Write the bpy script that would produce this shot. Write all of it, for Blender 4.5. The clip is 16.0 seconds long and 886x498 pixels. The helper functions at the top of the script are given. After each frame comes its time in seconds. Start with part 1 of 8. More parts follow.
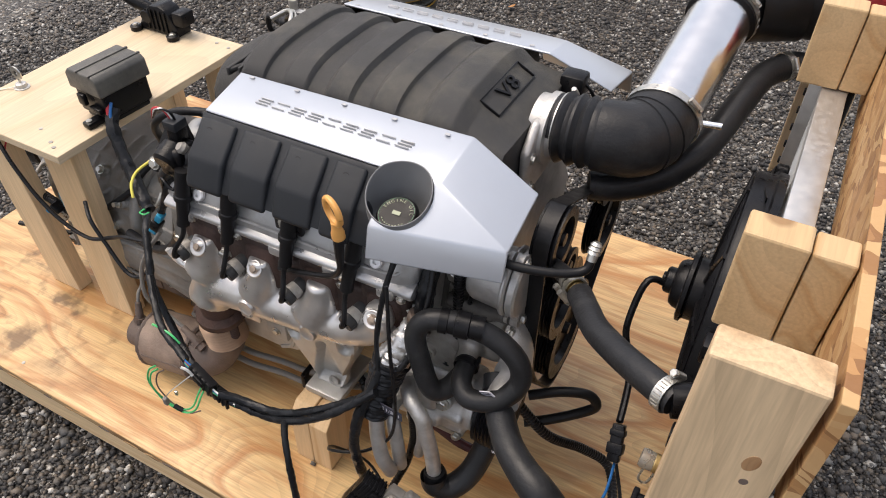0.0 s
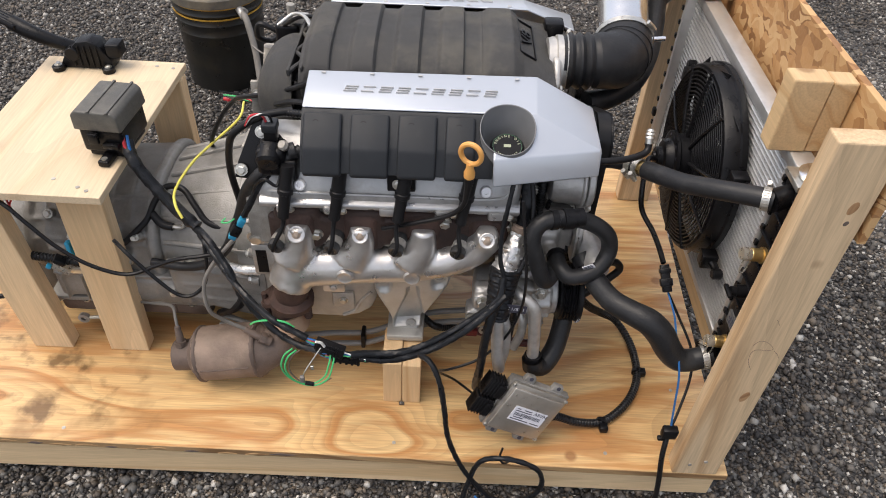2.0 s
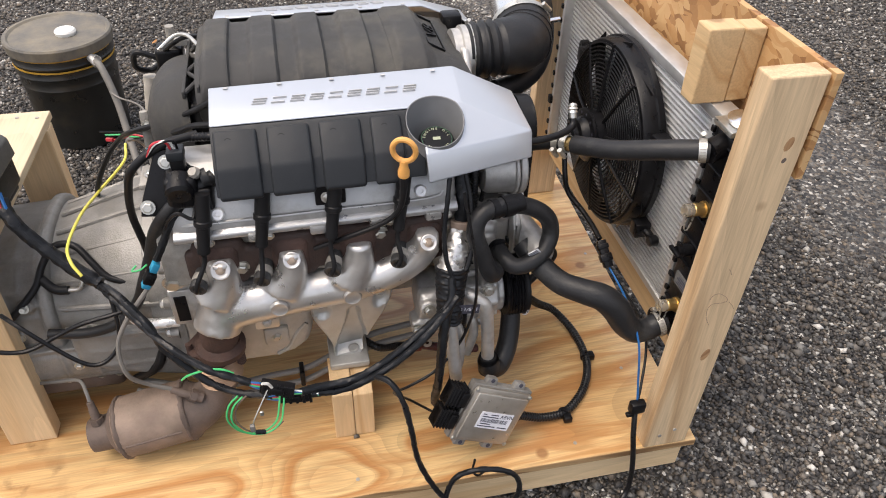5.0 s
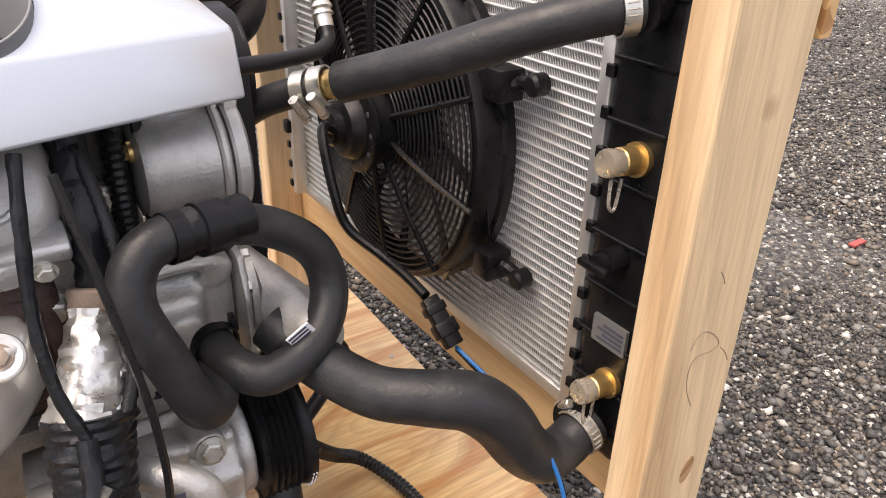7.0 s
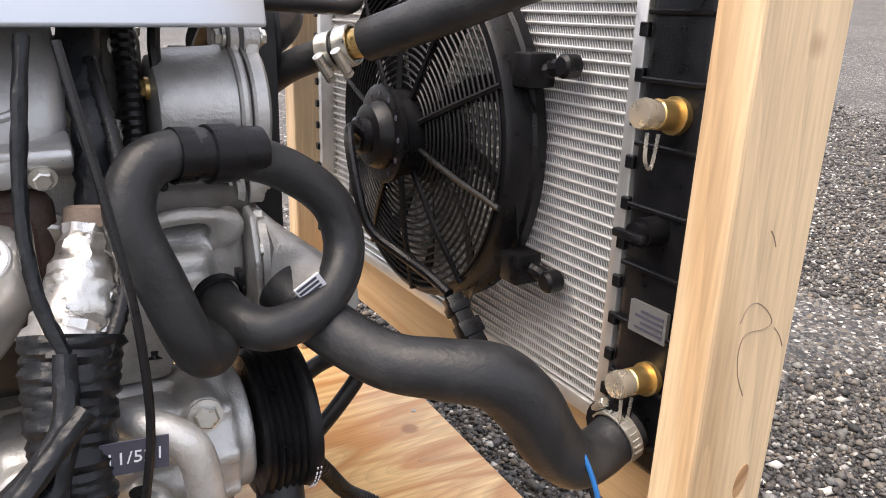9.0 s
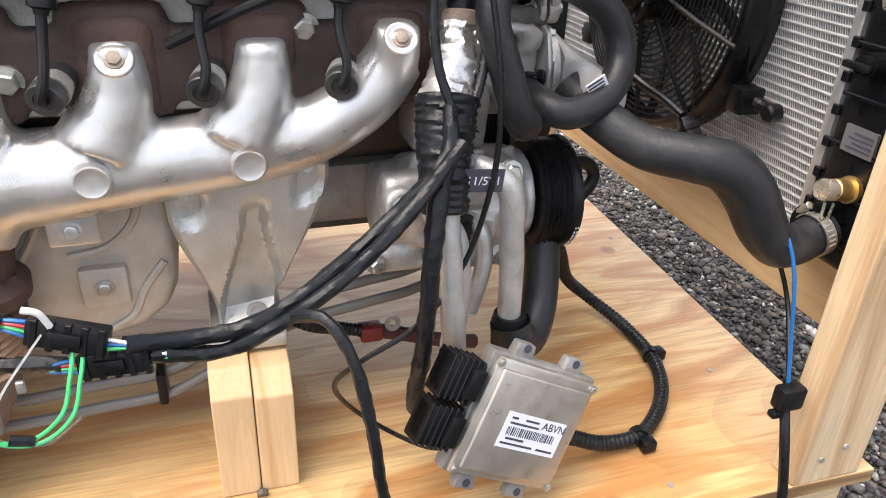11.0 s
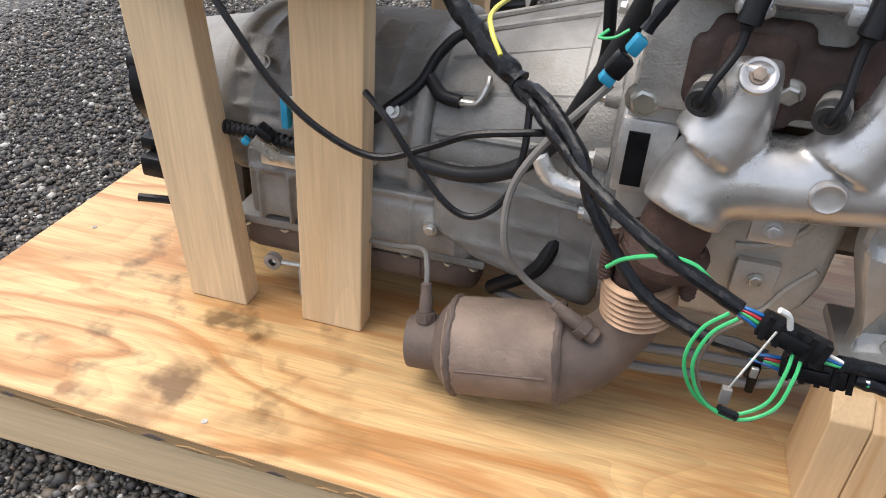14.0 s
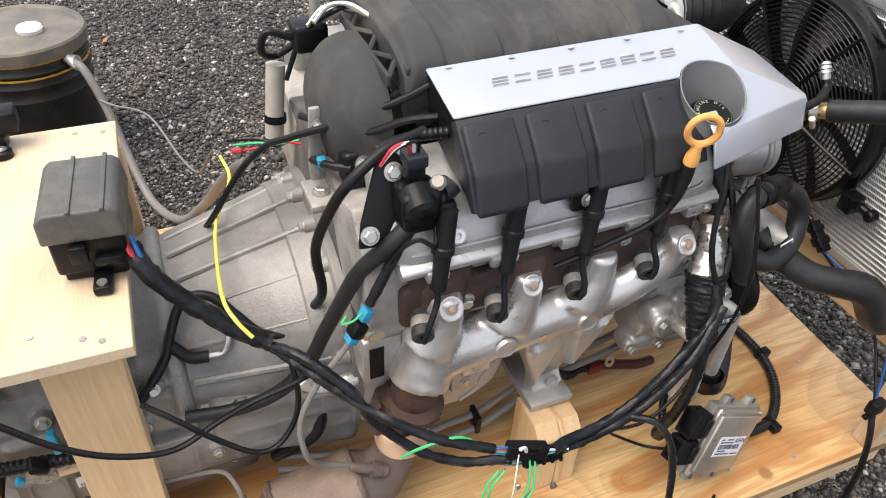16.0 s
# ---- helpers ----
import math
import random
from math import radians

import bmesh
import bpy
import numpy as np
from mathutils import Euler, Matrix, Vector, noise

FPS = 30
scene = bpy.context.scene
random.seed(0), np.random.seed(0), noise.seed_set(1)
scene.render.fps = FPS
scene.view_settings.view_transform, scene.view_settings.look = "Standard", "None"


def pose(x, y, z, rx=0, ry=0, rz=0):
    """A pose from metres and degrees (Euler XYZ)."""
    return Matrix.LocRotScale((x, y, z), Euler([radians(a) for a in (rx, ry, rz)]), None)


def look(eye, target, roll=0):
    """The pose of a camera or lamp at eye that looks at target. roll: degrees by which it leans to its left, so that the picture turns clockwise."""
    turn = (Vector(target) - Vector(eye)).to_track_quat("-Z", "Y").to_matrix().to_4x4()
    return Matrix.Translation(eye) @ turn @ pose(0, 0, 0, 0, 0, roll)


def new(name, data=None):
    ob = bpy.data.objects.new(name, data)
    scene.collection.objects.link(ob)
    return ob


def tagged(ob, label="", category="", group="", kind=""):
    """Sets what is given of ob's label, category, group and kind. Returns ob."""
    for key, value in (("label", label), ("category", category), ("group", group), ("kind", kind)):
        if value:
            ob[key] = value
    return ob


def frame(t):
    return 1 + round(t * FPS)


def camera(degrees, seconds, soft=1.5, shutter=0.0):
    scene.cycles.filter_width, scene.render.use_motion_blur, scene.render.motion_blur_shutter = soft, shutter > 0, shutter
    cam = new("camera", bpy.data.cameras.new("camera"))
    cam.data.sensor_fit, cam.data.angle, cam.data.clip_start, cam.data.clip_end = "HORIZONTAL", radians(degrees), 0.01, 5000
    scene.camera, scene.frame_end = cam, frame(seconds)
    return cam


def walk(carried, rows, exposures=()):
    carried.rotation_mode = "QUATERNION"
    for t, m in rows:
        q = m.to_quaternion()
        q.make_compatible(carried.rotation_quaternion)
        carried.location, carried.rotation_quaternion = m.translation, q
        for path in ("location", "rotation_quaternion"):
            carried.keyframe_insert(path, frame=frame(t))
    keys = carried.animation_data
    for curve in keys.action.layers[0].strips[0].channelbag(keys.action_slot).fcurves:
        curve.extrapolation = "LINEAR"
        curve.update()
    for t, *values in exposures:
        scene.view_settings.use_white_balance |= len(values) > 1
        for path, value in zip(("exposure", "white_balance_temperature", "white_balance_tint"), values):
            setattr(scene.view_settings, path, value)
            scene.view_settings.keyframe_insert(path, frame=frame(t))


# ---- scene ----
cam = camera(62.7, 16.0, soft=1.0)
PATH = [
    (0, (0.591, -0.671, 1.271), (-0.103, 0.628, -0.083), 0.1),
    (0.5, (0.38, -0.708, 1.322), (-0.049, 0.631, -0.101), -1.2),
    (1, (0.275, -0.813, 1.331), (0.053, 0.577, -0.09), 0.5),
    (1.5, (0.19, -0.961, 1.35), (0.088, 0.448, -0.066), 2.2),
    (2, (0.071, -1.069, 1.357), (0.09, 0.397, -0.003), 3.1),
    (2.5, (-0.077, -1.173, 1.358), (0.034, 0.329, 0.042), 2.7),
    (3, (-0.181, -1.219, 1.348), (0.01, 0.293, 0.052), 3.7),
    (5.5, (0.028, -0.914, 1.191), (0.469, 0.567, -0.079), 1.3),
    (6, (0.089, -0.764, 1.045), (0.708, 0.697, -0.173), 2.7),
    (6.5, (0.131, -0.627, 0.892), (0.957, 0.83, -0.2), 2.3),
    (7, (0.183, -0.54, 0.746), (1.183, 0.924, -0.181), 1.7),
    (7.5, (0.217, -0.514, 0.665), (1.276, 1.027, -0.044), 1.4),
    (8, (0.23, -0.515, 0.638), (1.32, 1.072, 0.096), 0.5),
    (10.5, (0.046, -0.676, 0.603), (0.723, 0.996, -0.26), 3.2),
    (11, (0.001, -0.71, 0.608), (0.566, 0.965, -0.329), 2.8),
    (11.5, (-0.057, -0.746, 0.611), (0.291, 0.933, -0.419), 3.0),
    (12, (-0.109, -0.758, 0.626), (0.04, 0.928, -0.44), 2.7),
    (12.5, (-0.164, -0.764, 0.625), (-0.246, 0.908, -0.469), 2.7),
    (13, (-0.209, -0.761, 0.623), (-0.436, 0.902, -0.464), 2.8),
    (13.5, (-0.247, -0.754, 0.623), (-0.585, 0.896, -0.456), 3.1),
    (14, (-0.284, -0.727, 0.662), (-0.709, 0.886, -0.441), 3.2),
    (14.5, (-0.324, -0.667, 0.774), (-0.736, 0.865, -0.445), 4.1),
    (15, (-0.362, -0.611, 0.893), (-0.637, 0.824, -0.473), 2.2),
    (15.5, (-0.398, -0.614, 0.981), (-0.194, 0.845, -0.371), 4.3),
    (16, (-0.472, -0.663, 1.104), (0.166, 0.726, -0.186), 3.2),
]
walk(cam, [(t, look(eye, target, roll)) for t, eye, target, roll in PATH], exposures=[(0.0, 0.70, 6750, 14), (3.0, 0.72, 6650, 13), (5.5, 1.02, 6900, 15), (6.5, 1.30, 7150, 17), (8.0, 1.60, 6950, 16), (11.0, 1.64, 6550, 13), (11.5, 1.40, 6550, 13), (12.5, 1.18, 6400, 13), (14.0, 0.94, 6300, 12), (15.0, 0.96, 6500, 11), (16.0, 1.10, 6650, 13)])

# ---- world, sun, exposure ----
world = bpy.data.worlds.new("sky")
scene.world = world
world.use_nodes = True
wn = world.node_tree
sky = wn.nodes.new("ShaderNodeTexSky")
sky.sky_type, sky.sun_disc = "NISHITA", False
sky.sun_elevation, sky.sun_rotation = radians(66), radians(-96)
sky.air_density, sky.dust_density, sky.ozone_density = 1.0, 4.0, 1.0
wn.nodes["Background"].inputs["Strength"].default_value = 0.15
haze = wn.nodes.new("ShaderNodeMix")  # thin even cloud over the clear sky
haze.data_type = "RGBA"
haze.inputs["Factor"].default_value = 0.55
haze.inputs["B"].default_value = (4.0, 4.15, 4.35, 1)
wn.links.new(sky.outputs["Color"], haze.inputs["A"])
wn.links.new(haze.outputs["Result"], wn.nodes["Background"].inputs["Color"])
sun = new("sun", bpy.data.lights.new("sun", "SUN"))
sun.data.energy, sun.data.angle, sun.data.color = 1.75, radians(50), (1.0, 0.93, 0.82)
sun.matrix_world = look((-2.1, -0.25, 4.9), (0, 0, 0))

# ---- materials ----


def mat(name, color, rough=0.5, metal=0.0, var=0.15, scale=40.0, bump=0.1, bscale=200.0, stretch=(1, 1, 1), dust=None, dust_amt=0.0, spec=0.5, coat=0.0, rvar=0.1, island=0.0):
    """A surface with two scales of colour variation, fine relief and, where dust is given, dust that lies in patches."""
    m = bpy.data.materials.new(name)
    m.use_nodes = True
    nt = m.node_tree
    N, L = nt.nodes, nt.links
    b = N["Principled BSDF"]
    b.inputs["Roughness"].default_value, b.inputs["Metallic"].default_value = rough, metal
    b.inputs["Specular IOR Level"].default_value = spec
    b.inputs["Coat Weight"].default_value = coat
    tc = N.new("ShaderNodeTexCoord")
    mp = N.new("ShaderNodeMapping")
    mp.inputs["Scale"].default_value = stretch
    L.new(tc.outputs["Object"], mp.inputs["Vector"])
    n1 = N.new("ShaderNodeTexNoise")
    n1.inputs["Scale"].default_value, n1.inputs["Detail"].default_value = scale * 0.2, 3.0
    n2 = N.new("ShaderNodeTexNoise")
    n2.inputs["Scale"].default_value, n2.inputs["Detail"].default_value = scale, 6.0
    for n in (n1, n2):
        L.new(mp.outputs["Vector"], n.inputs["Vector"])
    add = N.new("ShaderNodeMath")
    add.operation = "ADD"
    L.new(n1.outputs["Fac"], add.inputs[0])
    L.new(n2.outputs["Fac"], add.inputs[1])
    mr = N.new("ShaderNodeMapRange")
    mr.inputs["From Min"].default_value, mr.inputs["From Max"].default_value = 0.7, 1.3
    mr.inputs["To Min"].default_value, mr.inputs["To Max"].default_value = 1 - var, 1 + var
    L.new(add.outputs[0], mr.inputs["Value"])
    mul = N.new("ShaderNodeMix")
    mul.data_type, mul.blend_type = "RGBA", "MULTIPLY"
    mul.inputs["Factor"].default_value = 1.0
    mul.inputs["A"].default_value = (*color, 1)
    L.new(mr.outputs["Result"], mul.inputs["B"])
    out = mul.outputs["Result"]
    if dust:
        n3 = N.new("ShaderNodeTexNoise")
        n3.inputs["Scale"].default_value, n3.inputs["Detail"].default_value = scale * 0.35, 8.0
        n3.inputs["Roughness"].default_value = 0.7
        L.new(tc.outputs["Object"], n3.inputs["Vector"])
        dr = N.new("ShaderNodeMapRange")
        dr.inputs["From Min"].default_value, dr.inputs["From Max"].default_value = 0.62 - 0.35 * dust_amt, 0.8 - 0.2 * dust_amt
        dr.inputs["To Max"].default_value = min(1.0, 0.35 + dust_amt * 0.6)
        L.new(n3.outputs["Fac"], dr.inputs["Value"])
        mx = N.new("ShaderNodeMix")
        mx.data_type = "RGBA"
        mx.inputs["B"].default_value = (*dust, 1)
        L.new(dr.outputs["Result"], mx.inputs["Factor"])
        L.new(out, mx.inputs["A"])
        out = mx.outputs["Result"]
    if island:
        geo = N.new("ShaderNodeNewGeometry")
        ir = N.new("ShaderNodeMapRange")
        ir.inputs["To Min"].default_value, ir.inputs["To Max"].default_value = 1 - island, 1 + island
        L.new(geo.outputs["Random Per Island"], ir.inputs["Value"])
        im = N.new("ShaderNodeMix")
        im.data_type, im.blend_type = "RGBA", "MULTIPLY"
        im.inputs["Factor"].default_value = 1.0
        L.new(out, im.inputs["A"])
        L.new(ir.outputs["Result"], im.inputs["B"])
        out = im.outputs["Result"]
    L.new(out, b.inputs["Base Color"])
    rr = N.new("ShaderNodeMapRange")
    rr.inputs["From Min"].default_value, rr.inputs["From Max"].default_value = 0.3, 0.7
    rr.inputs["To Min"].default_value, rr.inputs["To Max"].default_value = max(0.02, rough - rvar), min(1.0, rough + rvar)
    L.new(n2.outputs["Fac"], rr.inputs["Value"])
    L.new(rr.outputs["Result"], b.inputs["Roughness"])
    if bump:
        nb = N.new("ShaderNodeTexNoise")
        nb.inputs["Scale"].default_value, nb.inputs["Detail"].default_value = bscale, 4.0
        L.new(mp.outputs["Vector"], nb.inputs["Vector"])
        bp = N.new("ShaderNodeBump")
        bp.inputs["Strength"].default_value, bp.inputs["Distance"].default_value = bump, 0.002
        L.new(nb.outputs["Fac"], bp.inputs["Height"])
        L.new(bp.outputs["Normal"], b.inputs["Normal"])
    return m


def wood(name, light, dark, axis=0, rings=9.0, figure=2.2, long=0.12, contrast=1.0, rough=0.6, stain=None, knots=True, eye=None, spots=False, fibre=0.07, across=0.0, streak=0.0):
    """Sawn softwood: growth rings drawn out along one axis, fine fibres, and a few knots."""
    m = bpy.data.materials.new(name)
    m.use_nodes = True
    nt = m.node_tree
    N, L = nt.nodes, nt.links
    b = N["Principled BSDF"]
    tc = N.new("ShaderNodeTexCoord")
    oi = N.new("ShaderNodeObjectInfo")
    off = N.new("ShaderNodeVectorMath")
    off.operation = "SCALE"
    off.inputs[0].default_value = (7.3, 3.1, 5.7)
    L.new(oi.outputs["Random"], off.inputs["Scale"])
    av = N.new("ShaderNodeVectorMath")
    L.new(tc.outputs["Object"], av.inputs[0])
    L.new(off.outputs["Vector"], av.inputs[1])
    s = [1.0, 1.0, 1.0]
    s[axis] = long
    mp = N.new("ShaderNodeMapping")
    mp.inputs["Scale"].default_value = s
    L.new(av.outputs["Vector"], mp.inputs["Vector"])
    n1 = N.new("ShaderNodeTexNoise")
    n1.inputs["Scale"].default_value, n1.inputs["Detail"].default_value, n1.inputs["Distortion"].default_value = figure, 2.0, 0.6
    n1.inputs["Roughness"].default_value = 0.4
    L.new(mp.outputs["Vector"], n1.inputs["Vector"])
    mu = N.new("ShaderNodeMath")
    mu.operation = "MULTIPLY"
    mu.inputs[1].default_value = rings
    L.new(n1.outputs["Fac"], mu.inputs[0])
    ring_in = mu.outputs[0]
    if eye:
        de = N.new("ShaderNodeVectorMath")
        de.operation = "MULTIPLY_ADD"
        de.inputs[1].default_value, de.inputs[2].default_value = (7.0, 13.0, 0.0), (-7.0 * eye[0], -13.0 * eye[1], 0.0)
        L.new(tc.outputs["Object"], de.inputs[0])
        ln = N.new("ShaderNodeVectorMath")
        ln.operation = "LENGTH"
        L.new(de.outputs["Vector"], ln.inputs[0])
        ee = N.new("ShaderNodeMapRange")
        ee.interpolation_type = "SMOOTHSTEP"
        ee.inputs["From Max"].default_value = 1.6
        ee.inputs["To Min"].default_value, ee.inputs["To Max"].default_value = 1.7, 0.0
        L.new(ln.outputs["Value"], ee.inputs["Value"])
        ea = N.new("ShaderNodeMath")
        L.new(ring_in, ea.inputs[0])
        L.new(ee.outputs["Result"], ea.inputs[1])
        ring_in = ea.outputs[0]
    if across:
        sy = N.new("ShaderNodeSeparateXYZ")
        L.new(tc.outputs["Object"], sy.inputs[0])
        ml = N.new("ShaderNodeMath")
        ml.operation = "MULTIPLY_ADD"
        ml.inputs[1].default_value = across
        L.new(sy.outputs["Y"], ml.inputs[0])
        L.new(ring_in, ml.inputs[2])
        ring_in = ml.outputs[0]
    fr = N.new("ShaderNodeMath")
    fr.operation = "FRACT"
    L.new(ring_in, fr.inputs[0])
    cr = N.new("ShaderNodeValToRGB")
    e = cr.color_ramp.elements
    e[0].position, e[0].color = 0.0, (*light, 1)
    e[1].position, e[1].color = 1.0, (*light, 1)
    mid = tuple(light[i] * 0.72 + dark[i] * 0.28 for i in range(3))
    for pos, c in ((0.30, tuple(light[i] * 0.8 + dark[i] * 0.2 for i in range(3))), (0.62, mid), (0.80, dark), (0.86, dark), (0.93, tuple(light[i] * 0.8 + dark[i] * 0.2 for i in range(3)))):
        k = e.new(pos)
        k.color = (*[light[i] + (c[i] - light[i]) * contrast for i in range(3)], 1)
    L.new(fr.outputs[0], cr.inputs["Fac"])
    fm = N.new("ShaderNodeMath")
    fm.operation = "MULTIPLY"
    fm.inputs[1].default_value = 4.3
    L.new(ring_in, fm.inputs[0])
    ff = N.new("ShaderNodeMath")
    ff.operation = "FRACT"
    L.new(fm.outputs[0], ff.inputs[0])
    fg = N.new("ShaderNodeMapRange")
    fg.inputs["From Min"].default_value, fg.inputs["From Max"].default_value = 0.35, 1.0
    fg.inputs["To Min"].default_value, fg.inputs["To Max"].default_value = 1 + fibre * 0.25, 1 - fibre
    L.new(ff.outputs[0], fg.inputs["Value"])
    fx = N.new("ShaderNodeMix")
    fx.data_type, fx.blend_type = "RGBA", "MULTIPLY"
    fx.inputs["Factor"].default_value = 1.0
    L.new(cr.outputs["Color"], fx.inputs["A"])
    L.new(fg.outputs["Result"], fx.inputs["B"])
    s2 = [90.0, 90.0, 90.0]
    s2[axis] = 4.0
    m2 = N.new("ShaderNodeMapping")
    m2.inputs["Scale"].default_value = s2
    L.new(av.outputs["Vector"], m2.inputs["Vector"])
    n2 = N.new("ShaderNodeTexNoise")
    n2.inputs["Scale"].default_value, n2.inputs["Detail"].default_value = 3.0, 5.0
    L.new(m2.outputs["Vector"], n2.inputs["Vector"])
    mr = N.new("ShaderNodeMapRange")
    mr.inputs["From Min"].default_value, mr.inputs["From Max"].default_value = 0.3, 0.7
    mr.inputs["To Min"].default_value, mr.inputs["To Max"].default_value = 1 - 1.5 * fibre, 1 + fibre
    L.new(n2.outputs["Fac"], mr.inputs["Value"])
    mul = N.new("ShaderNodeMix")
    mul.data_type, mul.blend_type = "RGBA", "MULTIPLY"
    mul.inputs["Factor"].default_value = 1.0
    L.new(fx.outputs["Result"], mul.inputs["A"])
    L.new(mr.outputs["Result"], mul.inputs["B"])
    out = mul.outputs["Result"]
    if streak:
        m3 = N.new("ShaderNodeMapping")
        m3.inputs["Scale"].default_value = (1.1, 11.0, 1.0)
        L.new(av.outputs["Vector"], m3.inputs["Vector"])
        n3 = N.new("ShaderNodeTexNoise")
        n3.inputs["Scale"].default_value, n3.inputs["Detail"].default_value, n3.inputs["Distortion"].default_value = 3.2, 6.0, 1.2
        L.new(m3.outputs["Vector"], n3.inputs["Vector"])
        r3 = N.new("ShaderNodeMapRange")
        r3.inputs["From Min"].default_value, r3.inputs["From Max"].default_value = 0.47, 0.66
        r3.inputs["To Max"].default_value = streak
        L.new(n3.outputs["Fac"], r3.inputs["Value"])
        x3 = N.new("ShaderNodeMix")
        x3.data_type = "RGBA"
        x3.inputs["B"].default_value = (*dark, 1)
        L.new(r3.outputs["Result"], x3.inputs["Factor"])
        L.new(out, x3.inputs["A"])
        out = x3.outputs["Result"]
    if knots:
        vk = N.new("ShaderNodeTexVoronoi")
        vk.inputs["Scale"].default_value = 4.5
        L.new(av.outputs["Vector"], vk.inputs["Vector"])
        kr = N.new("ShaderNodeMapRange")
        kr.inputs["From Min"].default_value, kr.inputs["From Max"].default_value = 0.045, 0.075
        kr.inputs["To Min"].default_value, kr.inputs["To Max"].default_value = 0.75, 0.0
        L.new(vk.outputs["Distance"], kr.inputs["Value"])
        km = N.new("ShaderNodeMix")
        km.data_type = "RGBA"
        km.inputs["B"].default_value = (dark[0] * 0.55, dark[1] * 0.5, dark[2] * 0.5, 1)
        L.new(kr.outputs["Result"], km.inputs["Factor"])
        L.new(out, km.inputs["A"])
        out = km.outputs["Result"]
    if stain:
        ns = N.new("ShaderNodeTexNoise")
        ns.inputs["Scale"].default_value, ns.inputs["Detail"].default_value = 7.0, 5.0
        ms = N.new("ShaderNodeMapping")
        ms.inputs["Scale"].default_value = (0.7, 1.6, 1.0)
        L.new(tc.outputs["Object"], ms.inputs["Vector"])
        L.new(ms.outputs["Vector"], ns.inputs["Vector"])
        sr = N.new("ShaderNodeMapRange")
        sr.inputs["From Min"].default_value, sr.inputs["From Max"].default_value = 0.6, 0.74
        sr.inputs["To Max"].default_value = 0.5
        L.new(ns.outputs["Fac"], sr.inputs["Value"])
        sm = N.new("ShaderNodeMix")
        sm.data_type = "RGBA"
        sm.inputs["B"].default_value = (*stain, 1)
        L.new(sr.outputs["Result"], sm.inputs["Factor"])
        L.new(out, sm.inputs["A"])
        out = sm.outputs["Result"]
    if spots:
        for cx, cy, rad, sc, th, col in ((-0.86, -0.10, 0.42, 15.0, 0.535, (0.11, 0.06, 0.024)), (-0.62, -0.15, 0.36, 6.0, 0.53, (0.19, 0.10, 0.038)), (0.10, 0.10, 1.6, 70.0, 0.745, (0.06, 0.035, 0.02))):
            dv = N.new("ShaderNodeVectorMath")
            dv.operation = "DISTANCE"
            dv.inputs[1].default_value = (cx, cy, 0)
            L.new(tc.outputs["Object"], dv.inputs[0])
            dm = N.new("ShaderNodeMapRange")
            dm.inputs["From Min"].default_value, dm.inputs["From Max"].default_value = rad * 0.4, rad
            dm.inputs["To Min"].default_value, dm.inputs["To Max"].default_value = 0.0, 0.25
            L.new(dv.outputs["Value"], dm.inputs["Value"])
            sn = N.new("ShaderNodeTexNoise")
            sn.inputs["Scale"].default_value, sn.inputs["Detail"].default_value = sc, 6.0
            L.new(tc.outputs["Object"], sn.inputs["Vector"])
            sb = N.new("ShaderNodeMath")
            sb.operation = "SUBTRACT"
            L.new(sn.outputs["Fac"], sb.inputs[0])
            L.new(dm.outputs["Result"], sb.inputs[1])
            sr2 = N.new("ShaderNodeMapRange")
            sr2.inputs["From Min"].default_value, sr2.inputs["From Max"].default_value = th, th + 0.14
            sr2.inputs["To Max"].default_value = 0.85
            L.new(sb.outputs[0], sr2.inputs["Value"])
            sx = N.new("ShaderNodeMix")
            sx.data_type = "RGBA"
            sx.inputs["B"].default_value = (*col, 1)
            L.new(sr2.outputs["Result"], sx.inputs["Factor"])
            L.new(out, sx.inputs["A"])
            out = sx.outputs["Result"]
    L.new(out, b.inputs["Base Color"])
    b.inputs["Roughness"].default_value = rough
    bp = N.new("ShaderNodeBump")
    bp.inputs["Strength"].default_value, bp.inputs["Distance"].default_value = 0.45, 0.001
    L.new(n2.outputs["Fac"], bp.inputs["Height"])
    L.new(bp.outputs["Normal"], b.inputs["Normal"])
    return m


PLY = wood("plywood deck", (0.63, 0.435, 0.21), (0.40, 0.18, 0.058), 0, rings=7, figure=3.0, long=0.32, contrast=0.85, across=3.5, rough=0.30, spots=True, fibre=0.13, stain=(0.33, 0.19, 0.075), eye=(-0.062, -0.192), streak=0.7)
PLY_TOP = wood("pale plywood", (0.62, 0.50, 0.34), (0.53, 0.39, 0.235), 1, rings=6, figure=2.0, long=0.2, contrast=0.5, rough=0.5)
PLY_EDGE = wood("plywood edge", (0.40, 0.26, 0.125), (0.20, 0.11, 0.045), 0, rings=20, figure=4, long=0.1, rough=0.8, knots=False)
PINE_X = wood("pine along", (0.74, 0.55, 0.325), (0.58, 0.37, 0.175), 0, rings=7, figure=5, long=0.06, contrast=0.6)
PINE_Y = wood("pine across", (0.57, 0.40, 0.215), (0.43, 0.25, 0.10), 1, rings=7, figure=5, long=0.06, contrast=0.6)
PINE_Z = wood("pine upright", (0.70, 0.525, 0.32), (0.53, 0.34, 0.165), 2, rings=7, figure=4.0, long=0.06, contrast=0.5, fibre=0.07)
STUB = wood("warm pine stub", (0.66, 0.46, 0.255), (0.50, 0.29, 0.125), 2, rings=5, figure=5, long=0.08, contrast=0.7, fibre=0.05)
POST = wood("pine post", (0.62, 0.465, 0.29), (0.44, 0.28, 0.145), 2, rings=11, figure=4.0, long=0.05, contrast=0.8, fibre=0.11)
